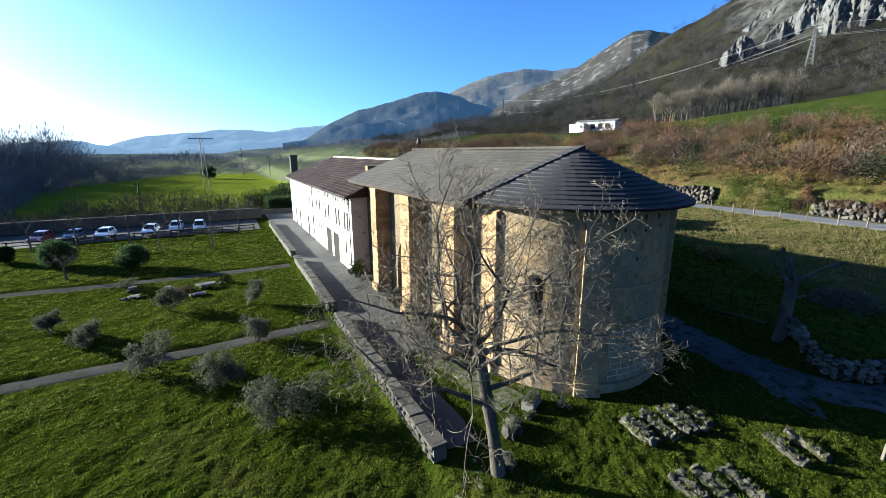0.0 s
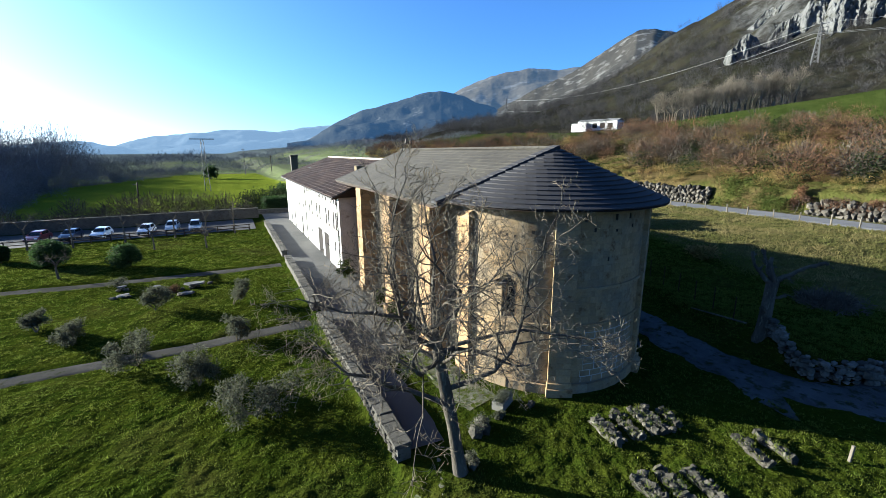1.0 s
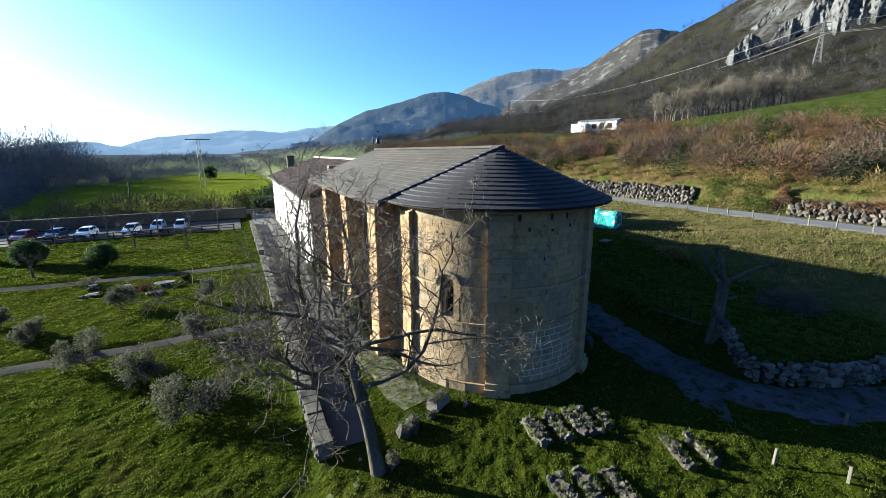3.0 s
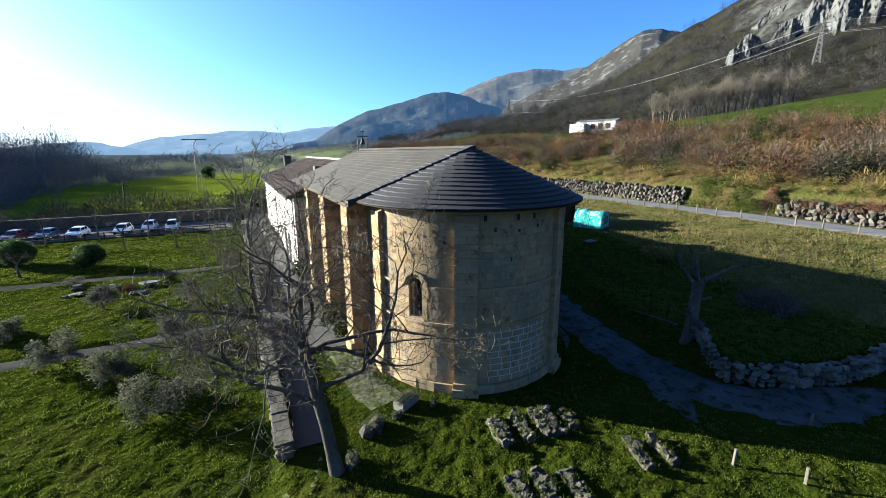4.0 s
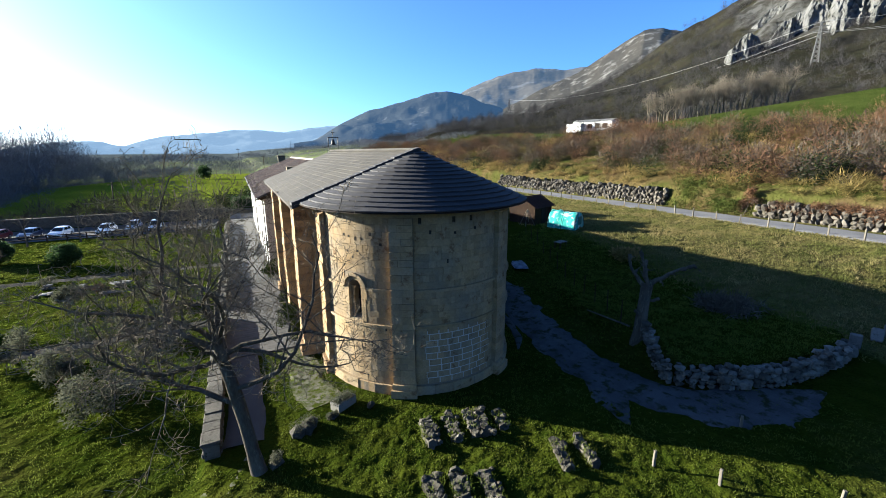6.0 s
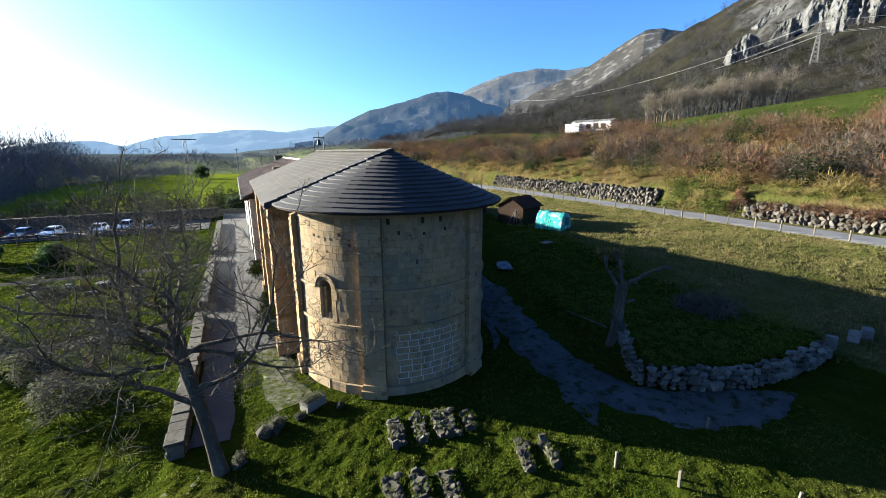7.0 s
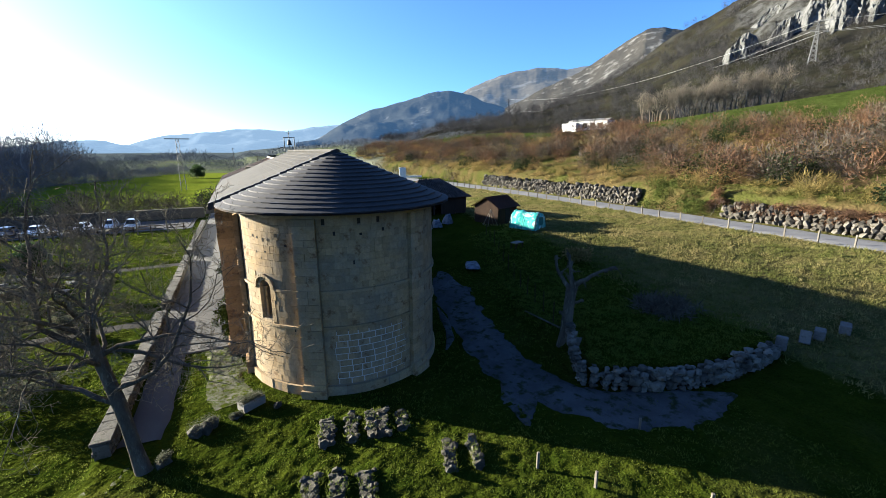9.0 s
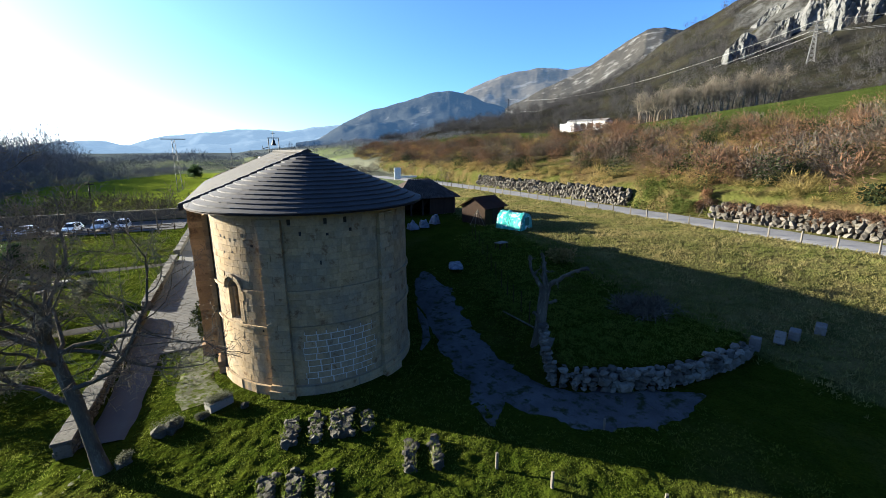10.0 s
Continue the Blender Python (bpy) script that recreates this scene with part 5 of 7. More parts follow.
for k in range(3):
    arrays, tips = bare_tree(k + 20, 10.5)
    proto = thing("bare_tree", pose(0, 0, 0), "slender bare tree at the meadow edge", "tree", "row of trees at the meadow edge")
    part("trunk", mesh_np("trunk", *arrays), M_PALE_TREE, proto)
    part("twig_spray", mesh_np("twig_spray", *slivers(tips, np.full((len(tips), 3), 0.8), 9, 1.3, 0.026, np.random.default_rng(k), 0.7)), M_PALE_TREE, proto)
    spots = [(164 + 1.02 * j + g.normal() * 0.6 + 5 * g.random(), 118 - 1.1 * j + g.normal() * 0.6, g.uniform(0.8, 1.15)) for j in [0.62 * q for q in range(k, 50, 3)]]
    for i, (x, y, s) in enumerate(spots):
        m = pose(x, y, hz(x, y), 0, 0, 77 * i)
        if i == 0:
            proto.matrix_basis = m
        else:
            c2 = copy_thing(proto, m)
            c2.scale = (s, s, s)


for k, (x, y, h) in enumerate(((-47.5, 172, 16.5), (-51.0, 182, 15.0), (-56.0, 168, 15.5))):
    arrays, tips = bare_tree(k + 60, h)
    tall = thing("valley_tree", pose(x, y, hz(x, y), 0, 0, 60 * k), "tall slender bare tree at the edge of the valley wood", "tree", "tall trees at the valley wood")
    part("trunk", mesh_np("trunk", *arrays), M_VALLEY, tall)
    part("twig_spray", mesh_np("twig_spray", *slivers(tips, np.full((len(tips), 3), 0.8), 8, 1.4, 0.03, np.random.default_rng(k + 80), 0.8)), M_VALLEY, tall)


# ---- stones, boulders, walls ----
def rock_meshes(name, count, seed, material, squash=0.75, angular=0.28):
    out = []
    for k in range(count):
        g5 = np.random.default_rng(seed + k)
        bm = bmesh.new()
        bmesh.ops.create_icosphere(bm, subdivisions=2 if angular < 0.2 else 1, radius=0.5)
        for q in bm.verts:
            d = q.co.normalized()
            q.co = q.co * (1 + angular * float(g5.normal()) * 0.5)
            q.co = Vector([math.copysign(min(abs(c), 0.44 + 0.07 * float(g5.random())), c) for c in q.co])
            q.co.z *= squash
        me = bpy.data.meshes.new(name)
        bm.to_mesh(me)
        bm.free()
        me.materials.append(material)
        out.append(me)
    return out


M_BOULDER = mat("pale_boulder", (0.078, 0.072, 0.062), (0.052, 0.047, 0.039), 0.8, 7, 0.92, 0.7, 0.06, c3=(0.034, 0.029, 0.018), spots=0.09, vary=0.45)
M_EARTH = mat("dark_earth", (0.0228, 0.0182, 0.0122), (0.0152, 0.0137, 0.00836), 1.0, 9, 0.95, 0.5, 0.03)
M_LICHEN = mat("lichened_stone", (0.0623, 0.057, 0.0456), (0.0304, 0.0289, 0.0228), 3.0, 16, 0.93, 0.9, 0.04, c3=(0.129, 0.123, 0.106), spots=0.04, vary=0.35)
BOULDERS = rock_meshes("boulder", 16, 40, M_BOULDER, 0.95, 0.42)
ROCKS = rock_meshes("stone", 8, 60, M_LICHEN, 0.8, 0.34)
M_DRYWALL = mat("pale_rubble", (0.105, 0.100, 0.088), (0.062, 0.058, 0.050), 1.2, 10, 0.92, 0.6, 0.04, c3=(0.030, 0.029, 0.021), spots=0.06, vary=0.5)
PALE_ROCKS = rock_meshes("stone", 10, 80, M_DRYWALL, 0.75, 0.5)


def piece(name, me, parent, at, size, turn, rs):
    ob = new(name, me)
    ob.parent = parent
    ob.matrix_basis = pose(*at, rs.uniform(-14, 14), rs.uniform(-14, 14), turn) @ Matrix.Diagonal((*size, 1))
    return ob


rs = random.Random(8)
# boulder retaining wall beyond the road, in two stretches
for y0, y1, rows_up, ob_label in ((31.5, 72.0, 6, "rough retaining wall of grey boulders beside the road"), (-30.0, 20.1, 5, "overgrown retaining wall of brown-grey boulders beside the road")):
    mid = (y0 + y1) / 2
    bw = thing("boulder_wall", pose(62.6, mid, 3.3), ob_label, "wall")
    part("backing", boxed(0.15, 1.1, y0 - mid, y1 - mid, -0.4, 1.5), M_EARTH, bw, "dark earth behind the boulders")
    for row in range(rows_up):
        y = y0 + rs.uniform(0, 0.5)
        while y < y1:
            d = rs.choice((rs.uniform(0.36, 0.6), rs.uniform(0.55, 0.85)))
            crown = 0.35 * (vnoise(y / 3.5, 0.0, 19) - 0.6)
            if row < rows_up - 1 or rs.random() < 0.6:
                piece("boulder", rs.choice(BOULDERS), bw, (-0.42 + 0.14 * row + rs.uniform(-0.12, 0.12), y + d / 2 - mid, 0.2 + (0.37 + crown * 0.15) * row + rs.uniform(-0.1, 0.1)), (0.95, d * 1.1, rs.uniform(0.6, 0.95)), rs.choice((0, 180)) + rs.uniform(-18, 18), rs)
            y += d

g = np.random.default_rng(238)
n = 230
p = np.c_[62.1 + 0.7 * g.random(n), g.uniform(-30, 19, n)]
c = np.c_[p, 3.45 + 2.0 * g.random(n) ** 0.6]
stuff("wall_overgrowth", slivers(c, np.c_[np.full(n, 0.28), g.uniform(0.3, 0.8, n), g.uniform(0.15, 0.4, n)], 150, 0.28, 0.035, g, -0.2, 0.9), M_SCRUB_RED, "withered brown brambles hanging over the boulder wall", "brambles")

# curved dry-stone wall round the pollard's lawn
dry = thing("dry_stone_wall", pose(30, 4, 0), "low curved dry-stone wall of pale rubble", "wall")
curve = [(28.5, 7.5), (27.7, 6.4), (27.2, 5.2), (27.9, 4.4), (29.3, 3.55), (31, 2.8), (33.5, 2.25), (36, 2.15), (38.2, 2.45)]
line = []
for (xa, ya), (xb, yb) in zip(curve, curve[1:]):
    n = max(1, int(math.hypot(xb - xa, yb - ya) / 0.36))
    line += [(xa + (xb - xa) * k / n, ya + (yb - ya) * k / n) for k in range(n)]
for k, (x, y) in enumerate(line):
    zg = hz(x, y - 0.5)
    rise = 1.0 if k < len(line) * 0.8 else 1.0 - 0.4 * (k / len(line) - 0.8) / 0.2
    for off in (-0.16, 0.16):
        z = 0.02
        while z < rise - 0.12:
            big = rs.random() < 0.16 and off < 0 and z < 0.5
            s = rs.uniform(0.62, 0.82) if big else rs.uniform(0.28, 0.5)
            h = s * rs.uniform(0.55, 0.8)
            piece("stone", rs.choice(PALE_ROCKS), dry, (x - 30 + off * 0.6 + rs.uniform(-0.10, 0.10), y - 4 + off + rs.uniform(-0.06, 0.06), zg + z + h * 0.4), (s * 1.2, s * 0.9, h * 1.5), rs.uniform(-25, 25) + rs.choice((0, 180)), rs)
            z += h * 0.86

# row of dressed blocks beyond the dry wall
M_BLOCK = mat("pale_dressed_stone", (0.112, 0.110, 0.106), (0.082, 0.080, 0.078), 1.0, 10, 0.85, 0.4, 0.03, c3=(0.052, 0.052, 0.048), spots=0.04)
for x, y, w, h, tilt in ((38.6, 2.5, 0.35, 0.75, 0), (40.3, 2.2, 0.45, 0.75, 28), (41.6, 2.1, 0.8, 0.55, 0), (43.4, 1.7, 0.95, 0.5, 0)):
    b = part("stone_block", boxed(-w / 2, w / 2, -0.25, 0.25, 0, h, bevel=0.04), M_BLOCK)
    b.matrix_basis = pose(x, y, hz(x, y) - 0.03, 0, tilt, 20)
    tagged(b, "pale dressed stone block lying on the grass", "stone block", "dressed blocks in a row")


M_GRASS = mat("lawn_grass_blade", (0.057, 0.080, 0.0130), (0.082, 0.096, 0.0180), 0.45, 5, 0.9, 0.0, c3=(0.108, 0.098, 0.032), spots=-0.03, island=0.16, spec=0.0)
M_GRASS_DRY = mat("dry_field_grass", (0.152, 0.128, 0.056), (0.084, 0.092, 0.027), 0.22, 5, 0.9, 0.0, c3=(0.215, 0.178, 0.085), spots=0.02, island=0.2, spec=0.0)
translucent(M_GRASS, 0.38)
translucent(M_GRASS_DRY, 0.45)


# ---- graves with rough stones ----
def plate_meshes(name, count, seed, material):
    """Flat broken slabs with ragged outlines."""
    out = []
    for k in range(count):
        g5 = random.Random(seed + k)
        n = g5.randint(5, 7)
        bm = bmesh.new()
        turn = g5.uniform(0, 6)
        rim = [(0.5 * g5.uniform(0.75, 1.1) * math.cos(turn + 6.283 * j / n), 0.5 * g5.uniform(0.75, 1.1) * math.sin(turn + 6.283 * j / n)) for j in range(n)]
        prism(bm, rim, -0.5, 0.5)
        for q in bm.verts:
            if q.co.z > 0:
                q.co = Vector((q.co.x * g5.uniform(0.80, 1.0), q.co.y * g5.uniform(0.80, 1.0), q.co.z + g5.uniform(-0.45, 0.25)))
        bmesh.ops.triangulate(bm, faces=[f for f in bm.faces if len(f.verts) > 4])
        me = bpy.data.meshes.new(name)
        bm.to_mesh(me)
        bm.free()
        me.materials.append(material)
        out.append(me)
    return out


PLATES = plate_meshes("stone", 9, 300, M_LICHEN)
UPRIGHTS = plate_meshes("headstone", 4, 340, M_LICHEN)


def grave(x, y, length, width, turn, seed, label):
    r5 = random.Random(seed)
    ob = thing("old_grave", pose(x, y, hz(x, y), 0, 0, turn), label, "grave", "old graves on the lawn")
    bm = bmesh.new()
    bmesh.ops.create_cube(bm, size=1.0)
    bmesh.ops.subdivide_edges(bm, edges=bm.edges[:], cuts=4, use_grid_fill=True)
    for q in bm.verts:
        top = q.co.z > 0.1
        q.co = Vector((q.co.x * width * (0.82 if top else 1.05) + r5.uniform(-0.04, 0.04), q.co.y * length * (0.95 if top else 1.03) + r5.uniform(-0.05, 0.05), (q.co.z - 0.1) * 0.26 + (r5.uniform(-0.05, 0.05) if top else 0)))
    part("bed", bm, M_LICHEN, ob, "low bed of packed stones and earth")
    n = int(length / 0.19)
    for k in range(n):
        v = -length / 2 + length * (k + 0.5) / n
        for side in ((0,) if width < 0.75 else (-1, 1)):
            w = width * (0.95 if side == 0 else 0.55)
            b = piece("stone", r5.choice(PLATES), ob, (side * width * 0.28 + r5.uniform(-0.07, 0.07), v, 0.11 + r5.uniform(-0.02, 0.04)), (w * r5.uniform(0.7, 1.05), r5.uniform(0.26, 0.44), r5.uniform(0.06, 0.11)), r5.uniform(-25, 25), r5)
            b.matrix_basis = b.matrix_basis @ pose(0, 0, 0, r5.uniform(-16, 16), r5.uniform(-8, 8), 0)
    for k in range(int(16 * length * width / 0.6)):
        z0 = r5.uniform(0.07, 0.17)
        q = r5.uniform(0.12, 0.30)
        piece("stone", r5.choice(ROCKS), ob, (r5.uniform(-0.55, 0.55) * width, r5.uniform(-0.54, 0.54) * length, z0), (q * 1.2, q, q * 0.9), r5.uniform(0, 360), r5)
    gg = np.random.default_rng(seed + 700)
    tufts = np.array([(r5.uniform(-0.62, 0.62) * width, r5.uniform(-0.56, 0.56) * length, 0.03 + 0.12 * r5.random()) for k in range(30)])
    turf = part("turf", mesh_np("turf", *slivers(tufts, np.full((30, 3), 0.10), 16, 0.13, 0.02, gg, 1.0)), M_GRASS, ob, "grass growing between the stones")
    tagged(turf, kind="stuff")
    for e in (-1, 1):
        if e > 0 and seed % 2:
            continue
        head = new("headstone", r5.choice(UPRIGHTS))
        head.parent = ob
        head.matrix_basis = pose(r5.uniform(-0.08, 0.08), e * (length / 2 + 0.08), 0.14, 90 + r5.uniform(-30, 30), r5.uniform(-12, 12), r5.uniform(-15, 15)) @ Matrix.Diagonal((0.40, 0.48, 0.11, 1))


grave(15.48, 6.8, 1.55, 0.58, -14, 1, "old grave of rough lichened stones in the grass")
grave(16.46, 6.6, 1.5, 0.5, -14, 2, "narrow old grave of stacked lichened stones")
grave(17.42, 6.45, 1.6, 0.85, -14, 3, "wide old grave edged with rough lichened stones")
grave(18.4, 6.15, 0.9, 0.5, -18, 4, "short old grave with a leaning headstone")
grave(19.28, 3.55, 1.5, 0.48, -20, 5, "overgrown old grave of broken stones")
grave(20.17, 3.25, 1.3, 0.42, -16, 6, "overgrown old grave with a low headstone")
grave(14.44, 4.0, 1.3, 0.6, -10, 7, "old grave of rough lichened stones in the grass")
grave(15.25, 3.75, 1.3, 0.55, -10, 8, "old grave with a tilted slab at its head")
grave(16.14, 3.4, 1.4, 0.6, -12, 9, "old grave of rough broken stones in the grass")

# stone troughs planted with heather
M_TROUGH = mat("pale_trough_stone", (0.167, 0.159, 0.143), (0.127, 0.123, 0.107), 1.5, 12, 0.9, 0.5, 0.02, c3=(0.079, 0.079, 0.0674), spots=0.0)
t = thing("stone_trough", pose(12.9, 10.1, hz(12.9, 10.1), 0, 0, 30), "pale stone trough planted with grey heather", "trough")
bm = bmesh.new()
for a in ((-0.5, 0.5, -0.26, -0.18), (-0.5, 0.5, 0.18, 0.26), (-0.5, -0.42, -0.18, 0.18), (0.42, 0.5, -0.18, 0.18), (-0.42, 0.42, -0.18, 0.18)):
    box(bm, *a, -0.03, 0.26 if a[:2] == (-0.42, 0.42) else 0.38)
bmesh.ops.remove_doubles(bm, verts=bm.verts, dist=0.001)
part("trough", bm, M_TROUGH, t)
c = np.array([(q, w, 0.40) for q in np.arange(-0.42, 0.45, 0.12) for w in (-0.14, 0.0, 0.14)])
part("heather", mesh_np("heather", *leaves(c, np.full((len(c), 3), 0.15), 90, 0.06, 0.022, np.random.default_rng(3))), M_OLIVE, t, "grey-green heather")
for x, y, s0, turn, label in ((11.16, 9.15, 1.0, 28, "rough lichened boulder overgrown with grey heather"), (9.95, 7.75, 0.6, 70, "small dark boulder with moss beside the tree"), (12.3, 9.45, 0.45, 10, "low mossy stone beside the trough")):
    t = thing("mossy_boulder", pose(x, y, hz(x, y), 0, 0, turn), label, "boulder", "boulders by the path")
    for k, (ox, oy) in enumerate(((-0.3, 0), (0.25, 0.05), (0.0, -0.1))):
        piece("stone", ROCKS[(k * 3 + int(x)) % 8], t, (ox * s0, oy * s0, 0.14 * s0), (0.8 * s0, 0.6 * s0, 0.75 * s0), 40 * k, rs)
    c = np.array([(q * s0, w * s0, 0.36 * s0) for q in (-0.4, -0.15, 0.1, 0.35) for w in (-0.15, 0.12)])
    part("heather", mesh_np("heather", *leaves(c, np.full((len(c), 3), 0.2 * s0), 110, 0.06, 0.025, np.random.default_rng(int(x * 7)))), M_OLIVE, t, "grey-green heather")
edge_stone = part("loose_stone", ROCKS[2], None)
edge_stone.matrix_basis = pose(13.9, 9.4, 0.15, 5, 10, 40) @ Matrix.Diagonal((0.5, 0.35, 0.5, 1))
tagged(edge_stone, "squared loose stone lying at the apse foot", "stone")

# short marker posts on the lawn
M_POST = mat("weathered_post", (0.125, 0.112, 0.090), (0.09, 0.08, 0.065), 3, 20, 0.9, 0.4, 0.01, stretch=(1, 1, 0.2))
for x, y, h in ((21.8, 1.7, 0.66), (22.9, 0.1, 0.6), (25.6, -2.0, 0.6), (26.8, 1.6, 0.5)):
    ob = part("marker_post", boxed(-0.045, 0.045, -0.045, 0.045, -0.15, h, bevel=0.01), M_POST)
    ob.matrix_basis = pose(x, y, hz(x, y), rs.uniform(-3, 3), rs.uniform(-4, 4), rs.uniform(0, 90))
    tagged(ob, "short weathered wooden marker post in the grass", "post", "marker posts on the lawn")

# ---- garden rockery ----
GARDEN_PLATES = plate_meshes("stone_slab", 5, 420, M_BLOCK)
for k, (x, y, w, d, turn, h) in enumerate(((0.1, 36.3, 1.9, 1.1, 8, 0.42), (-0.4, 34.3, 1.2, 0.8, 0, 0.22), (-4.9, 36.2, 1.2, 0.8, 30, 0.2), (-2.7, 36.8, 0.7, 0.5, -20, 0.38), (-5.2, 37.9, 0.7, 0.5, 12, 0.42))):
    b = part("stone_slab", GARDEN_PLATES[k], None)
    b.matrix_basis = pose(x, y, hz(x, y) + h - 0.05, 0, rs.uniform(-5, 5), turn) @ Matrix.Diagonal((w, d, 0.12, 1))
    tagged(b, "pale flat stone slab laid in the rockery", "stone slab", "slabs in the rockery")
    for q in range(5):
        sx, sy = x + rs.uniform(-w, w) * 0.55, y + rs.uniform(-d, d) * 0.5
        stone = part("rockery_stone", rs.choice(ROCKS), None)
        stone.matrix_basis = pose(sx, sy, hz(sx, sy) + 0.08, rs.uniform(-15, 15), 0, rs.uniform(0, 360)) @ Matrix.Diagonal((rs.uniform(0.35, 0.7), rs.uniform(0.3, 0.55), max(0.28, h * 0.9), 1))
        tagged(stone, "rough grey stone of the garden rockery", "stone", "rockery stones")
for k, (x, y, r, label, leaf) in enumerate(((-5.8, 39.4, 0.55, "small pale grey-green cushion shrub beside the path", M_OLIVE), (-1.4, 35.6, 0.5, "low russet cushion shrub in the rockery", M_SCRUB_RED), (1.5, 37.0, 0.45, "low green cushion shrub in the rockery", M_BRAMBLE), (-3.6, 35.4, 0.4, "low green cushion shrub between the stones", M_BRAMBLE))):
    g = np.random.default_rng(640 + k)
    ob = thing("cushion_shrub", pose(x, y, hz(x, y)), label, "shrub", "shrubs of the rockery")
    part("stem", mesh_np("stem", *tube_arrays([([(0, 0, -0.1), (0.02, 0, r * 0.7)], (0.03, 0.02))], 5)), M_BARK, ob)
    c = g.normal(size=(16, 3)) * [0.4 * r, 0.4 * r, 0.25 * r] + [0, 0, r * 0.6]
    part("foliage", mesh_np("foliage", *leaves(c, np.full((16, 3), 0.35 * r), 60, 0.10, 0.05, g)), leaf, ob)

# ---- low wall between garden and court ----
garden_wall = thing("garden_wall", pose(0, 0, 0), "low grey stone wall with broad coping along the court", "wall")
for y0, y1 in ((9.0, 23.3), (25.2, 40.2), (42.4, 64.5)):
    core2, y = bmesh.new(), y0
    box(core2, 7.66, 8.16, y0, y1, -0.5, 0.50)
    part("wall_core", core2, M_RUBBLE, garden_wall, "rough grey rubble face")
    while y < y1 - 0.2:
        d = min(rs.uniform(0.45, 0.9), y1 - y)
        c = part("coping_stone", boxed(-0.31 + rs.uniform(-0.03, 0.03), 0.31 + rs.uniform(-0.03, 0.03), 0.012, d - 0.012, 0, 0.13, bevel=0.02), M_RUBBLE, garden_wall)
        c.matrix_basis = pose(7.91, y, 0.49 + rs.uniform(-0.015, 0.02), rs.uniform(-1.5, 1.5), rs.uniform(-2, 2), rs.uniform(-1.5, 1.5))
        y += d
    for x in (7.64, 8.17):
        y = y0
        while y < min(y1, 30):
            d = rs.uniform(0.3, 0.6)
            for row in range(2):
                piece("stone", rs.choice(ROCKS), garden_wall, (x, y + d / 2 + 0.1 * row, 0.12 + 0.25 * row), (0.2, d * 1.1, 0.36), 0, rs)
            y += d

# ---- car park: back wall, rail fence, cars ----
back = thing("car_park_wall", pose(-20, 74, -0.4), "long grey rubble wall behind the car park", "wall")
part("wall_core", boxed(-45, 27.5, -0.25, 0.25, -0.6, 1.75), M_RUBBLE, back)
part("coping", boxed(-45, 27.5, -0.33, 0.33, 1.75, 1.87, bevel=0.02), M_RUBBLE, back)
court_wall = thing("court_end_wall", pose(9.5, 77.5, -0.3), "low grey wall closing the court", "wall")
part("wall_core", boxed(-2, 5.5, -0.25, 0.25, -0.5, 1.0), M_RUBBLE, court_wall)
rail = thing("rail_fence", pose(-20, 62.2, -0.34), "dark wooden post-and-rail fence along the car park", "fence")
for k in range(19):
    part("post", boxed(-10.6 + 2.0 * k, -10.48 + 2.0 * k, -0.06, 0.06, -0.2, 1.0), M_OAK, rail)
for z in (0.45, 0.85):
    part("rail", boxed(-10.6, 25.6, -0.04, 0.04, z, z + 0.10), M_OAK, rail)


def car_paint(name, c):
    m = mat(name, c, tuple(q * 0.9 for q in c), 1.0, 4, 0.28, 0.0, spec=0.5)
    m.node_tree.nodes["Principled BSDF"].inputs["Coat Weight"].default_value = 0.6
    return m


M_TYRE = mat("tyre_rubber", (0.02, 0.02, 0.02), (0.03, 0.03, 0.03), 5, 30, 0.85, 0.1, 0.005)
M_CARGLASS = mat("car_glass", (0.02, 0.025, 0.03), (0.03, 0.035, 0.04), 2, 5, 0.08, 0.0, spec=0.6)
M_ALLOY = mat("alloy_wheel", (0.45, 0.45, 0.46), (0.38, 0.38, 0.4), 5, 20, 0.35, 0.0, metal=0.8)
M_LAMP = mat("headlamp_glass", (0.75, 0.76, 0.78), (0.6, 0.62, 0.64), 5, 20, 0.1, 0.0)
M_TAIL = mat("tail_lamp", (0.203, 0.0116, 0.0116), (0.174, 0.0116, 0.0116), 5, 20, 0.2, 0.0)


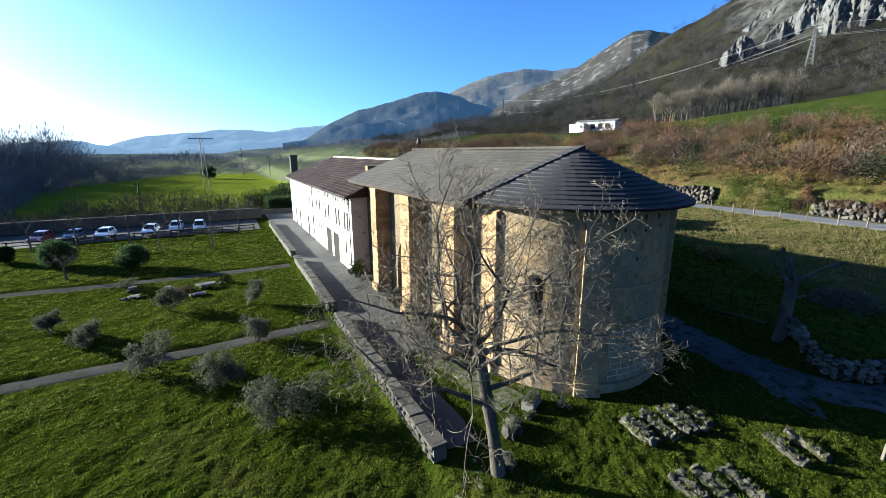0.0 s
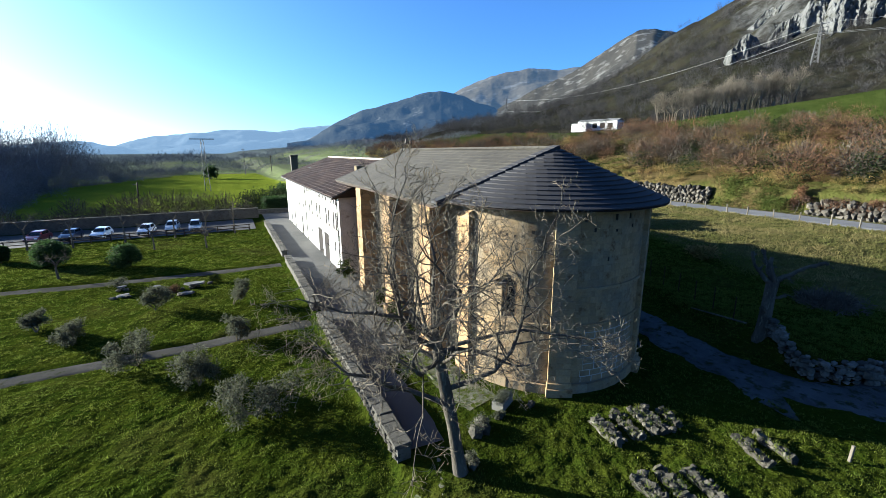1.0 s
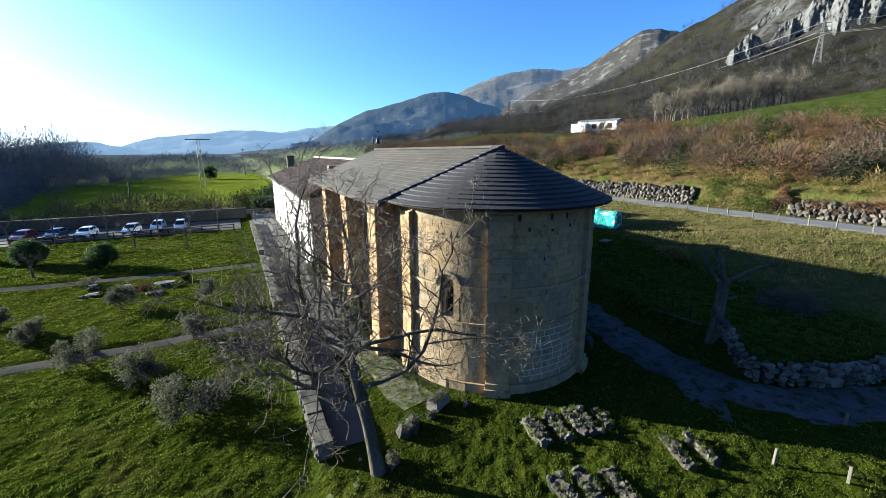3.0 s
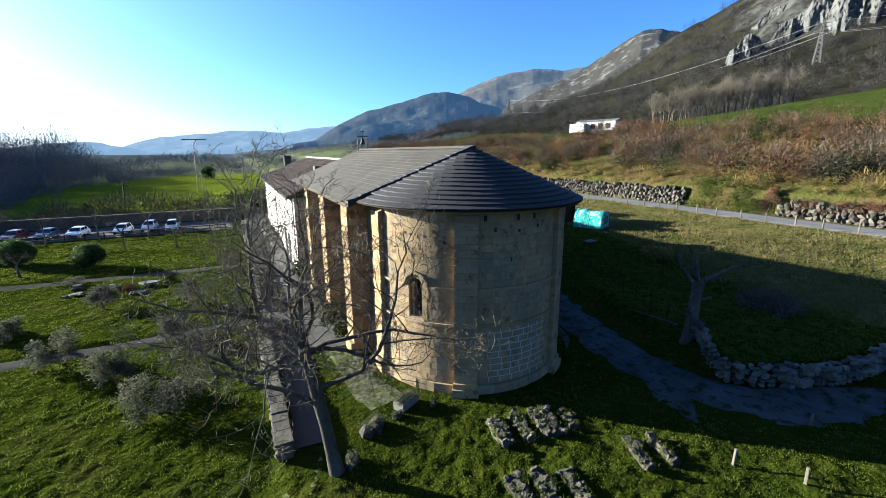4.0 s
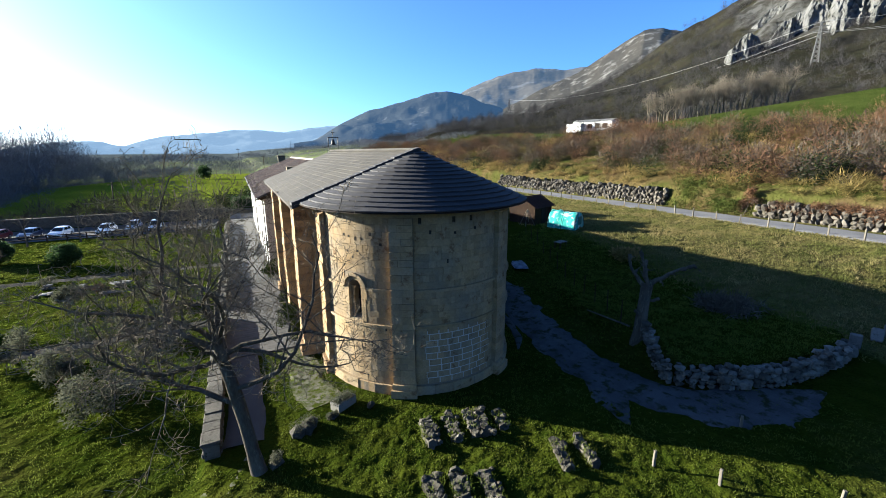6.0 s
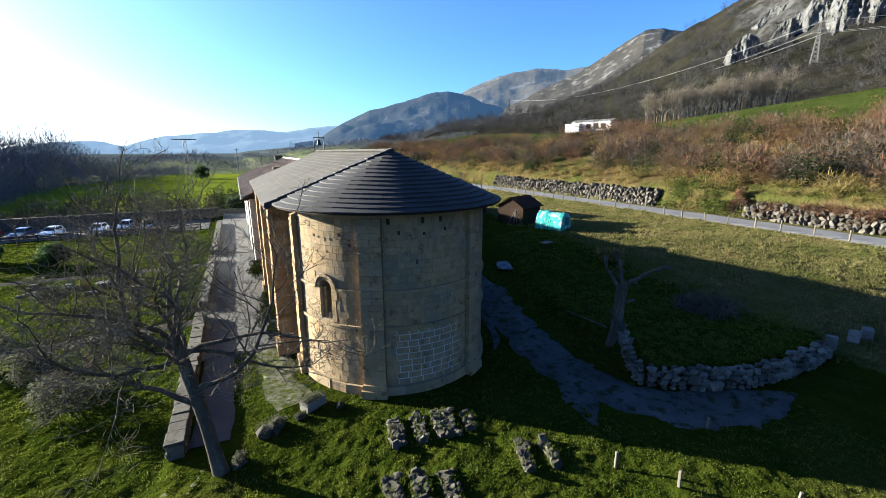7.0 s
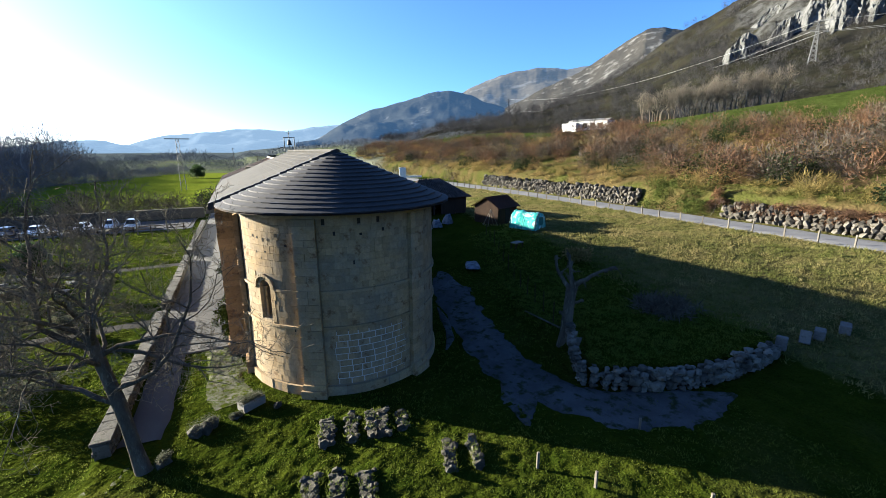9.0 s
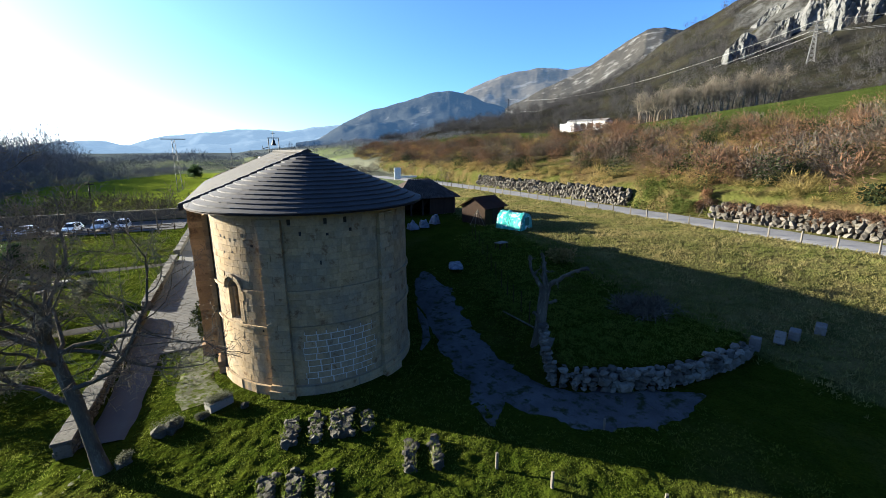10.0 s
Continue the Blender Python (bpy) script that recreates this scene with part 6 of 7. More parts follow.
def car(x, y, turn, paint, label, tall=1.0):
    ob = thing("parked_car", pose(x, y, hz(x, y) + 0.055, 0, 0, turn + 14) @ Matrix.Diagonal((0.86, 0.86, 0.88, 1)), label, "car", "cars in the car park")
    h = 1.46 * tall
    low = [(-2.05, 0.28), (-2.08, 0.62), (-1.95, 0.9), (-1.75, 0.98), (0.85, 0.95), (1.55, 0.84), (1.98, 0.66), (2.05, 0.42), (2.0, 0.25)]
    top = [(-1.85, 0.94), (-1.6, h - 0.08), (-1.2, h), (0.0, h), (0.25, h - 0.06), (1.0, 0.93)]

    def hull(outline, half, inset):
        bm = bmesh.new()
        ring = {}
        for s in (-1, 1):
            ring[s] = [bm.verts.new((px, s * (half - inset * max(0, pz - 0.9)), pz)) for px, pz in outline]
            bm.faces.new(ring[s] if s < 0 else list(reversed(ring[s])))
        n = len(outline)
        for k in range(n):
            bm.faces.new((ring[-1][k], ring[1][k], ring[1][(k + 1) % n], ring[-1][(k + 1) % n]))
        bmesh.ops.recalc_face_normals(bm, faces=bm.faces)
        bmesh.ops.bevel(bm, geom=bm.edges[:], offset=0.045, segments=2, affect="EDGES")
        return bm
    part("body", hull(low, 0.87, 0), paint, ob, smoothed=False)
    part("cabin", hull(top, 0.80, 0.30), paint, ob)
    for s in (-1, 1):
        for x0, x1 in ((-1.45, -0.62), (-0.55, 0.42)):
            bm = bmesh.new()
            e = 0.30
            q = [(x0 + (0.06 if x0 < -1 else 0), 0.99), (x1 + (0.22 if x1 > 0 else 0), 0.99), (x1 - (0.18 if x1 > 0 else 0), h - 0.10), (x0 + (0.10 if x0 < -1 else 0), h - 0.10)]
            f = bm.faces.new([bm.verts.new((px, s * (0.812 - e * (pz - 0.9)), pz)) for px, pz in q])
            bmesh.ops.solidify(bm, geom=[f], thickness=0.012)
            part("side_window", bm, M_CARGLASS, ob)
    for name, pts in (("windscreen", [(0.30, h - 0.09), (0.98, 0.965)]), ("rear_window", [(-1.66, h - 0.14), (-1.85, 1.0)])):
        (xa, za), (xb, zb) = pts
        s = 1 if name == "windscreen" else -1
        bm = bmesh.new()
        f = bm.faces.new([bm.verts.new(p) for p in ((xa + 0.02 * s, -0.58, za + 0.02), (xb + 0.02 * s, -0.7, zb + 0.02), (xb + 0.02 * s, 0.7, zb + 0.02), (xa + 0.02 * s, 0.58, za + 0.02))])
        bmesh.ops.solidify(bm, geom=[f], thickness=0.012)
        part(name, bm, M_CARGLASS, ob)
    for wx in (-1.28, 1.3):
        for s in (-1, 1):
            w = part("wheel", cyl(bmesh.new(), (wx, s * 0.70, 0.31), (wx, s * 0.885, 0.31), 0.31, seg=18), M_TYRE, ob)
            part("rim", cyl(bmesh.new(), (wx, s * 0.87, 0.31), (wx, s * 0.90, 0.31), 0.20, seg=14), M_ALLOY, w)
    for s in (-1, 1):
        part("headlight", boxed(1.90, 2.03, s * 0.62 - 0.17, s * 0.62 + 0.17, 0.58, 0.74, bevel=0.03), M_LAMP, ob)
        part("tail_light", boxed(-2.09, -1.98, s * 0.68 - 0.12, s * 0.68 + 0.12, 0.66, 0.9, bevel=0.03), M_TAIL, ob)
        part("mirror", boxed(0.55, 0.72, s * 0.86 - 0.10, s * 0.86 + 0.10, 0.95, 1.08, bevel=0.03), paint, ob)
    part("bumper", boxed(2.0, 2.09, -0.72, 0.72, 0.28, 0.44, bevel=0.03), M_TYRE, ob)


WHITE_P, SILVER, RED_P, BLUE_P = car_paint("white_paint", (0.78, 0.79, 0.8)), car_paint("silver_paint", (0.5, 0.52, 0.55)), car_paint("red_paint", (0.17, 0.014, 0.018)), car_paint("blue_paint", (0.014, 0.026, 0.065))
for x, y, turn, p, label, tall in ((-18.7, 66.4, -112, RED_P, "dark red hatchback parked in the car park", 1.0), (-15.4, 66.3, -110, BLUE_P, "dark blue car parked in the car park", 0.98), (-12.2, 66.0, -112, WHITE_P, "white hatchback parked in the car park", 1.0),
                                   (-7.2, 65.8, -110, WHITE_P, "white car parked beside the fence", 1.03), (-4.3, 67.2, -106, SILVER, "silver car parked in the car park", 1.06), (-1.4, 66.0, -104, SILVER, "tall pale car parked beside the fence", 1.12)):
    car(x, y, turn, p, label, tall)

# ---- farm side: track fence, shed, hut, poly tunnel, brush ----
road_fence = thing("road_fence", pose(55.2, 15, 3.2), "wire fence with pale wooden posts along the road", "fence")
M_WIRE = mat("fence_wire", (0.11, 0.11, 0.11), (0.0882, 0.0882, 0.0882), 5, 10, 0.5, 0.0, metal=0.7)
for k in range(48):
    y = -45 + 2.4 * k
    zg = hz(55.2, y + 15) - 3.2
    b = part("post", boxed(-0.055, 0.055, -0.055, 0.055, -0.3, 1.1 + rs.uniform(-0.08, 0.12), bevel=0.012), M_POST, road_fence)
    b.matrix_basis = pose(rs.uniform(-0.08, 0.08), y + rs.uniform(-0.2, 0.2), zg, rs.uniform(-5, 5), rs.uniform(-5, 5), rs.uniform(0, 90))
for z in (0.45, 0.95):
    part("wire", cyl(bmesh.new(), (0, -45, z), (0, 70, z), 0.008, seg=4), M_WIRE, road_fence)

# the pale c3 patches paint sun glints on the teal plastic
M_TUNNEL = mat("teal_sheet_with_glints", (0.0304, 0.228, 0.205), (0.0456, 0.274, 0.243), 0.8, 6, 0.35, 0.3, 0.03, c3=(0.38, 0.502, 0.486), spots=0.11)
tz = hz(39.5, 26.0)
tunnel = thing("poly_tunnel", pose(39.5, 26.0, tz, 0, 0, -66), "small teal plastic garden tunnel on the grass", "greenhouse")
bm = bmesh.new()
ring0 = []
for i, xx in enumerate(np.linspace(-1.45, 1.45, 15)):
    ring0.append([])
    for a in np.linspace(0, math.pi, 17):
        sag = 1 - 0.03 * (i % 4 != 0) + 0.09 * float(fbm(xx * 1.6 + 3, a * 1.4, 47, 3))
        ring0[-1].append(bm.verts.new((xx, 1.15 * sag * math.cos(a), max(0, 1.7 * sag * math.sin(a)))))
for p, q in zip(ring0, ring0[1:]):
    for k in range(16):
        bm.faces.new((p[k], p[k + 1], q[k + 1], q[k]))
for r0 in (ring0[0], ring0[-1]):
    bm.faces.new(r0)
bmesh.ops.recalc_face_normals(bm, faces=bm.faces)
part("cover", bm, M_TUNNEL, tunnel, smoothed=True)
for xx in (-1.45, 0.0, 1.45):
    pts = [(xx, 1.18 * math.cos(a), 1.79 * math.sin(a)) for a in np.linspace(0, math.pi, 13)]
    part("hoop", mesh_np("hoop", *tube_arrays([(pts, [0.02] * 13)], 6)), M_IRON, tunnel)
part("door_flap", boxed(1.47, 1.50, -0.42, 0.42, 0.45, 1.25), mat("dark_teal_sheet", (0.0132, 0.0973, 0.0882), (0.0176, 0.115, 0.106), 2, 8, 0.4, 0.1), tunnel)

M_RUST = mat("rusty_sheet_roof", (0.0749, 0.0331, 0.022), (0.0529, 0.0264, 0.0198), 0.8, 8, 0.75, 0.3, 0.01)
M_BOARD = mat("brown_boards", (0.0529, 0.0331, 0.022), (0.0375, 0.0242, 0.0176), 1.0, 12, 0.85, 0.3, 0.01, stretch=(1, 1, 0.2), vary=0.2)


def gabled_hut(name, x, y, turn, L0, W0, h, rise, wall, roof, label, tiles=False):
    ob = thing(name, pose(x, y, hz(x, y), 0, 0, turn), label, "shed")
    bm = bmesh.new()
    v = [bm.verts.new(p) for p in [(sx * L0 / 2, sy * W0 / 2, z) for z in (-0.8, h) for sx, sy in ((-1, -1), (1, -1), (1, 1), (-1, 1))]]
    for f in ((0, 1, 5, 4), (1, 2, 6, 5), (2, 3, 7, 6), (3, 0, 4, 7)):
        bm.faces.new([v[i] for i in f])
    for sx in (-1, 1):
        t = bm.verts.new((sx * L0 / 2, 0, h + rise))
        a, b = (v[4], v[7]) if sx < 0 else (v[6], v[5])
        bm.faces.new((a, t, b))
    bmesh.ops.solidify(bm, geom=bm.faces[:], thickness=-0.1)
    part("wall_shell", bm, wall, ob)
    for s in (-1, 1):
        n = 8
        for k in range(n):
            f0, f1 = k / n, (k + 1.12) / n
            ya, yb = s * (W0 / 2 + 0.35) * (1 - f0), s * (W0 / 2 + 0.35) * (1 - min(1, f1))
            za, zb = h - 0.2 + (rise + 0.25) * f0, h - 0.2 + (rise + 0.25) * min(1, f1)
            bm = bmesh.new()
            c = [(-L0 / 2 - 0.3, ya, za + 0.06), (L0 / 2 + 0.3, ya, za + 0.06), (L0 / 2 + 0.3, yb, zb + 0.03), (-L0 / 2 - 0.3, yb, zb + 0.03)]
            fce = bm.faces.new([bm.verts.new(p) for p in c])
            bmesh.ops.solidify(bm, geom=[fce], thickness=0.05)
            part("roof_course", bm, roof, ob)
    part("door", boxed(-0.45, 0.45, -W0 / 2 - 0.05, -W0 / 2 - 0.015, 0, 1.9), M_DARK_JOINERY, ob)
    return ob


gabled_hut("brown_hut", 38.6, 30.6, 20, 3.4, 3.2, 1.9, 0.9, M_BOARD, M_RUST, "small brown board hut with rusty roof")
barn = thing("tiled_barn", pose(35.0, 40.4, 2.9), "open timber barn with a hipped brown tile roof", "barn")
BL, BW, BH, BR = 8.6, 6.4, 2.3, 2.1     # eaves length, depth, height, rise
M_BARN_TILE = mat("brown_barn_tile", (0.057, 0.0441, 0.0395), (0.0342, 0.0289, 0.0281), 0.8, 9, 0.85, 0.4, 0.015, c3=(0.0836, 0.0722, 0.0608), spots=0.02, island=0.35)
for sx in (-1, 1):
    part("end_wall", boxed(sx * (BL / 2 - 0.6) - 0.08, sx * (BL / 2 - 0.6) + 0.08, -BW / 2 + 0.5, BW / 2 - 0.5, -0.8, BH), M_BOARD, barn)
part("back_wall", boxed(-BL / 2 + 0.7, BL / 2 - 0.7, BW / 2 - 0.66, BW / 2 - 0.5, -0.8, BH), M_BOARD, barn)
part("front_wall", boxed(0.3, BL / 2 - 0.7, -BW / 2 + 0.5, -BW / 2 + 0.62, -0.8, BH), M_OAK, barn, "dark boarding")
for px2 in (-3.6, -2.1, -0.6):
    part("post", boxed(px2 - 0.09, px2 + 0.09, -BW / 2 + 0.5, -BW / 2 + 0.68, -0.8, BH), M_OAK, barn)
    part("brace", cyl(bmesh.new(), (px2, -BW / 2 + 0.59, 1.2), (px2 + 0.75, -BW / 2 + 0.59, BH - 0.05), 0.06, seg=6), M_OAK, barn)
part("eaves_beam", boxed(-BL / 2 + 0.3, BL / 2 - 0.3, -BW / 2 + 0.45, -BW / 2 + 0.7, BH, BH + 0.18), M_OAK, barn)
hipped = bmesh.new()
hv = [hipped.verts.new(p) for p in ((-BL / 2, -BW / 2, BH), (BL / 2, -BW / 2, BH), (BL / 2, BW / 2, BH), (-BL / 2, BW / 2, BH), (-BL / 2 + 2.9, 0, BH + BR), (BL / 2 - 2.9, 0, BH + BR))]
for f in ((0, 1, 5, 4), (1, 2, 5), (2, 3, 4, 5), (3, 0, 4), (3, 2, 1, 0)):
    hipped.faces.new([hv[q] for q in f])
part("roof_deck", hipped, M_OAK, barn)
barn_tiles = []
for k in range(13):
    f0, f1 = k / 13, min(1.0, (k + 1.15) / 13)
    def ends(f):
        return -BL / 2 + 2.9 * f, BL / 2 - 2.9 * f
    n = int((BL - 5.8 * f0) / 0.24)
    for q in range(n):
        u0, u1 = q / n, (q + 0.8) / n
        lo, hi = ends(f0), ends(f1)
        p = [(lo[0] + (lo[1] - lo[0]) * u0, f0), (lo[0] + (lo[1] - lo[0]) * u1, f0), (hi[0] + (hi[1] - hi[0]) * u1, f1), (hi[0] + (hi[1] - hi[0]) * u0, f1)]
        base = [(x, -BW / 2 * (1 - f), BH + BR * f + 0.03) for x, f in p]
        mid = [(a + (b - a) * w, -BW / 2 * (1 - f), BH + BR * f + 0.12) for (a, f), b, w in ((p[0], p[1][0], 0.25), (p[0], p[1][0], 0.75), (p[3], p[2][0], 0.75), (p[3], p[2][0], 0.25))]
        barn_tiles.append(base + mid)
    n = int((BW - BW * f0) / 0.24)
    for q in range(n):
        u0, u1 = -1 + 2 * q / n, -1 + 2 * (q + 0.8) / n
        p = [(u0, f0), (u1, f0), (u1, f1), (u0, f1)]
        base = [(BL / 2 - 2.9 * f, BW / 2 * u * (1 - f), BH + BR * f + 0.03) for u, f in p]
        mid = [(BL / 2 - 2.9 * f, BW / 2 * (u0 + (u1 - u0) * w) * (1 - f), BH + BR * f + 0.12) for (u, f), w in zip(p, (0.25, 0.75, 0.75, 0.25))]
        barn_tiles.append(base + mid)
tagged(part("tile_cladding", mesh_np("tile_cladding", *hexes(barn_tiles)), M_BARN_TILE, barn), "brown curved barn tiles", kind="stuff")

# pale tarpaulins heaped under and before the barn
M_TARP = mat("pale_tarpaulin", (0.13, 0.14, 0.165), (0.04, 0.045, 0.06), 2.2, 6, 0.5, 0.3, 0.03)


def tarp(x, y, wx, wy, h, turn, seed, label):
    """A crumpled sheet drawn over a heap."""
    n = 18
    u, v = np.meshgrid(np.linspace(-1, 1, n), np.linspace(-1, 1, n), indexing="ij")
    dome = np.clip(1 - np.maximum(np.abs(u), np.abs(v)) ** 3, 0, 1)
    fold = fbm(u * 2.2 + seed, v * 2.2, seed, 3)
    V = np.stack([u * wx * (1 + 0.08 * fold), v * wy * (1 + 0.08 * fold), h * dome * (0.8 + 0.35 * fold) + 0.03 * np.abs(fold)], -1).reshape(-1, 3)
    i, j = np.meshgrid(np.arange(n - 1), np.arange(n - 1), indexing="ij")
    q = np.stack([i * n + j, (i + 1) * n + j, (i + 1) * n + j + 1, i * n + j + 1], -1).reshape(-1, 4)
    ob = part("tarpaulin", mesh_np("tarpaulin", V, q), M_TARP, smoothed=True)
    ob.matrix_basis = pose(x, y, hz(x, y) + 0.03, 0, 0, turn)
    tagged(ob, label, "tarpaulin", "tarpaulins by the barn")


# the first three are added in place of pale arched shapes
tarp(30.6, 31.6, 0.5, 0.6, 1.0, 5, 2, "pale sheeted heap standing in for an arch beside the barn")
tarp(31.9, 31.6, 0.5, 0.6, 0.95, -12, 3, "pale sheeted stack standing in for an arch")
tarp(33.3, 31.9, 0.45, 0.5, 1.1, 20, 4, "small pale sheeted stack standing in for an arch")
tarp(30.3, 21.2, 0.6, 1.1, 0.32, -26, 5, "low crumpled pale plastic sheet on the grass")
pile_z = hz(36.8, 8.1)
g = np.random.default_rng(9)
c = np.c_[36.8 + g.normal(size=70) * 0.75, 8.1 + g.normal(size=70) * 0.6, pile_z + 0.35 * g.random(70)]
stuff("brush_pile", slivers(c, np.full((70, 3), 0.45), 60, 0.45, 0.05, g, 0.0), M_BARK, "heap of cut brown branches on the grass", "brush pile")
gz = hz(38.3, 17.2)
c = np.array([(38.3 + g.normal() * 0.8, 17.2 + g.normal() * 0.5, gz + 0.12) for k in range(26)])
stuff("earth_mound", leaves(c, np.full((26, 3), 0.35), 60, 0.25, 0.12, g), M_SCRUB_DRY, "low mound of dry grass and earth", "mound")
table = thing("garden_table", pose(35.2, 21.8, hz(35.2, 21.8), 0, 0, 15), "low white slab table on the grass", "table")
part("tabletop", boxed(-0.55, 0.55, -0.35, 0.35, 0.45, 0.52, bevel=0.01), M_BLOCK, table)
for sx in (-0.45, 0.45):
    for sy in (-0.27, 0.27):
        part("leg", boxed(sx - 0.04, sx + 0.04, sy - 0.04, sy + 0.04, -0.05, 0.45), M_OAK, table)
plot_fence = thing("plot_fence", pose(28, 12, 0), "thin wire fence on bare sticks beside the track", "fence")
for k in range(12):
    x, y = 29.3 + 0.50 * k, 9.8 + 1.5 * k
    part("stick", cyl(bmesh.new(), (x - 28, y - 12, hz(x, y) - 0.1), (x - 28 + rs.uniform(-0.1, 0.1), y - 12, hz(x, y) + 1.4), 0.03, seg=6), M_OAK, plot_fence)
felled = part("felled_pole", cyl(bmesh.new(), (28.95, 8.9, hz(28.95, 8.9) + 0.16), (29.05, 12.2, hz(29.05, 12.2) + 0.12), 0.06, 0.045), M_BARK)
tagged(felled, "peeled pale pole lying along the bank", "pole")
swing = thing("swing_frame", pose(36.8, 28.8, hz(36.8, 28.8)), "pale A-frame garden swing", "swing")
for s in (-1, 1):
    part("leg", cyl(bmesh.new(), (s * 0.6, -0.5, 0), (0, 0, 1.7), 0.035, seg=6), M_POST, swing)
    part("leg", cyl(bmesh.new(), (s * 0.6, 0.5, 0), (0, 0, 1.7), 0.035, seg=6), M_POST, swing)

# ---- far things: farm shed, pylons, poles, sign ----
farm = thing("farm_shed", pose(190, 170.5, hz(190, 170.5) + 0.9, 0, 0, -72) @ Matrix.Diagonal((0.85, 0.85, 0.85, 1)), "long white farm shed on the green slope", "farm building")
M_SHEDW = mat("white_sheet_wall", (0.578, 0.578, 0.564), (0.52, 0.52, 0.506), 0.3, 3, 0.7, 0.1, 0.02)
part("walls", boxed(-13, 13, -5, 5, -3, 4.0), M_SHEDW, farm)
bm = bmesh.new()
for s in (-1, 1):
    f = bm.faces.new([bm.verts.new(p) for p in ((-13.6, s * 5.6, 3.9), (13.6, s * 5.6, 3.9), (13.6, 0, 5.4), (-13.6, 0, 5.4))])
bmesh.ops.solidify(bm, geom=bm.faces[:], thickness=0.2)
part("roof", bm, mat("grey_sheet_roof", (0.274, 0.274, 0.274), (0.242, 0.242, 0.242), 0.3, 3, 0.6, 0.1, 0.02), farm)
part("annexe", boxed(-15, -5, -10, -5.05, -3, 2.6), M_SHEDW, farm)
# flat dark panels on the solid wall paint the shade of open bays
for x0 in (-3, 2, 7):
    part("opening", boxed(x0, x0 + 3.2, -5.06, -5.0, -0.5, 2.6), M_DARK, farm, "dark panel painting the shade inside an open bay")


def pylon(x, y, h, w, turn, label):
    ob = thing("lattice_pylon", pose(x, y, hz(x, y), 0, 0, turn), label, "pylon", "power line pylons")
    for sx in (-1, 1):
        for sy in (-1, 1):
            part("leg", cyl(bmesh.new(), (sx * w, sy * w, -1), (sx * w * 0.16, sy * w * 0.16, h), 0.24, 0.16, 5), M_PYLON, ob)
    n = 9
    for k in range(n):
        f0, f1 = k / n, (k + 1) / n
        a, b = w * (1 - 0.84 * f0), w * (1 - 0.84 * f1)
        for s in (-1, 1):
            part("brace", cyl(cyl(bmesh.new(), (-a, s * a, h * f0), (b, s * b, h * f1), 0.17, seg=4), (a, s * a, h * f0), (-b, s * b, h * f1), 0.17, seg=4), M_PYLON, ob)
    for f in (0.78, 0.88, 0.97):
        part("crossarm", cyl(bmesh.new(), (-w * 2.0, 0, h * f), (w * 2.0, 0, h * f), 0.2, seg=5), M_PYLON, ob)
    return ob


M_PYLON = mat("galvanised_steel", (0.085, 0.087, 0.089), (0.068, 0.070, 0.072), 0.5, 4, 0.55, 0.0, metal=0.3)
px, py = CX + 330 * math.cos(radians(24.0)), CY + 330 * math.sin(radians(24.0))
ptop = 10.8 + 330 * math.tan(radians(11.75))
pylon(px, py, ptop - hz(px, py), 1.7, -60, "tall grey lattice pylon on the mountainside")
qx, qy = CX + 620 * math.cos(radians(55.1)), CY + 620 * math.sin(radians(55.1))
qtop = 10.8 + 620 * math.tan(radians(6.4))
pylon(qx, qy, max(18.0, qtop - hz(qx, qy)), 2.2, -30, "distant grey lattice pylon on the slope")
M_CABLE = mat("cable_aluminium", (0.264, 0.264, 0.264), (0.22, 0.22, 0.22), 0.5, 4, 0.5, 0.0, metal=0.4)
ex, ey = px + 150 * math.cos(radians(-58)), py + 150 * math.sin(radians(-58))
for off, f in ((-3.2, 0.78), (3.2, 0.78), (0, 0.97)):
    for (ax, ay, az2), (bx, by, bz), sag in (((qx + off, qy, qtop * f + 0.03 * hz(qx, qy)), (px + off, py - off * 0.5, ptop - (0.97 - f) * 30), 14), ((px + off, py - off * 0.5, ptop - (0.97 - f) * 30), (ex + off, ey, ptop + 6 - (0.97 - f) * 30), 3)):
        pts = [(ax + (bx - ax) * t, ay + (by - ay) * t, az2 + (bz - az2) * t - sag * 4 * t * (1 - t)) for t in np.linspace(0, 1, 24)]
        ob = part("power_cable", mesh_np("power_cable", *tube_arrays([(pts, [0.10] * 24)], 4)), M_CABLE)
        tagged(ob, "thin pale power cable slung between pylons", "cable", "power cables")

field_pylon = thing("field_pylon", pose(-2.0, 142, hz(-2, 142)), "slim grey lattice mast with a cross-beam in the field", "pylon")
for s in (-1, 1):
    part("leg", cyl(bmesh.new(), (s * 0.75, 0, -0.5), (s * 0.35, 0, 15.2), 0.09, 0.07, 6), M_PYLON, field_pylon)
for k in range(8):
    z0, z1 = 1.9 * k, 1.9 * (k + 1)
    part("brace", cyl(bmesh.new(), ((0.75 - 0.026 * z0) * (-1) ** k, 0, z0), ((0.75 - 0.026 * z1) * (-1) ** (k + 1), 0, z1), 0.06, seg=4), M_PYLON, field_pylon)
part("crossarm", boxed(-3.2, 3.2, -0.1, 0.1, 15.1, 15.35), M_PYLON, field_pylon)
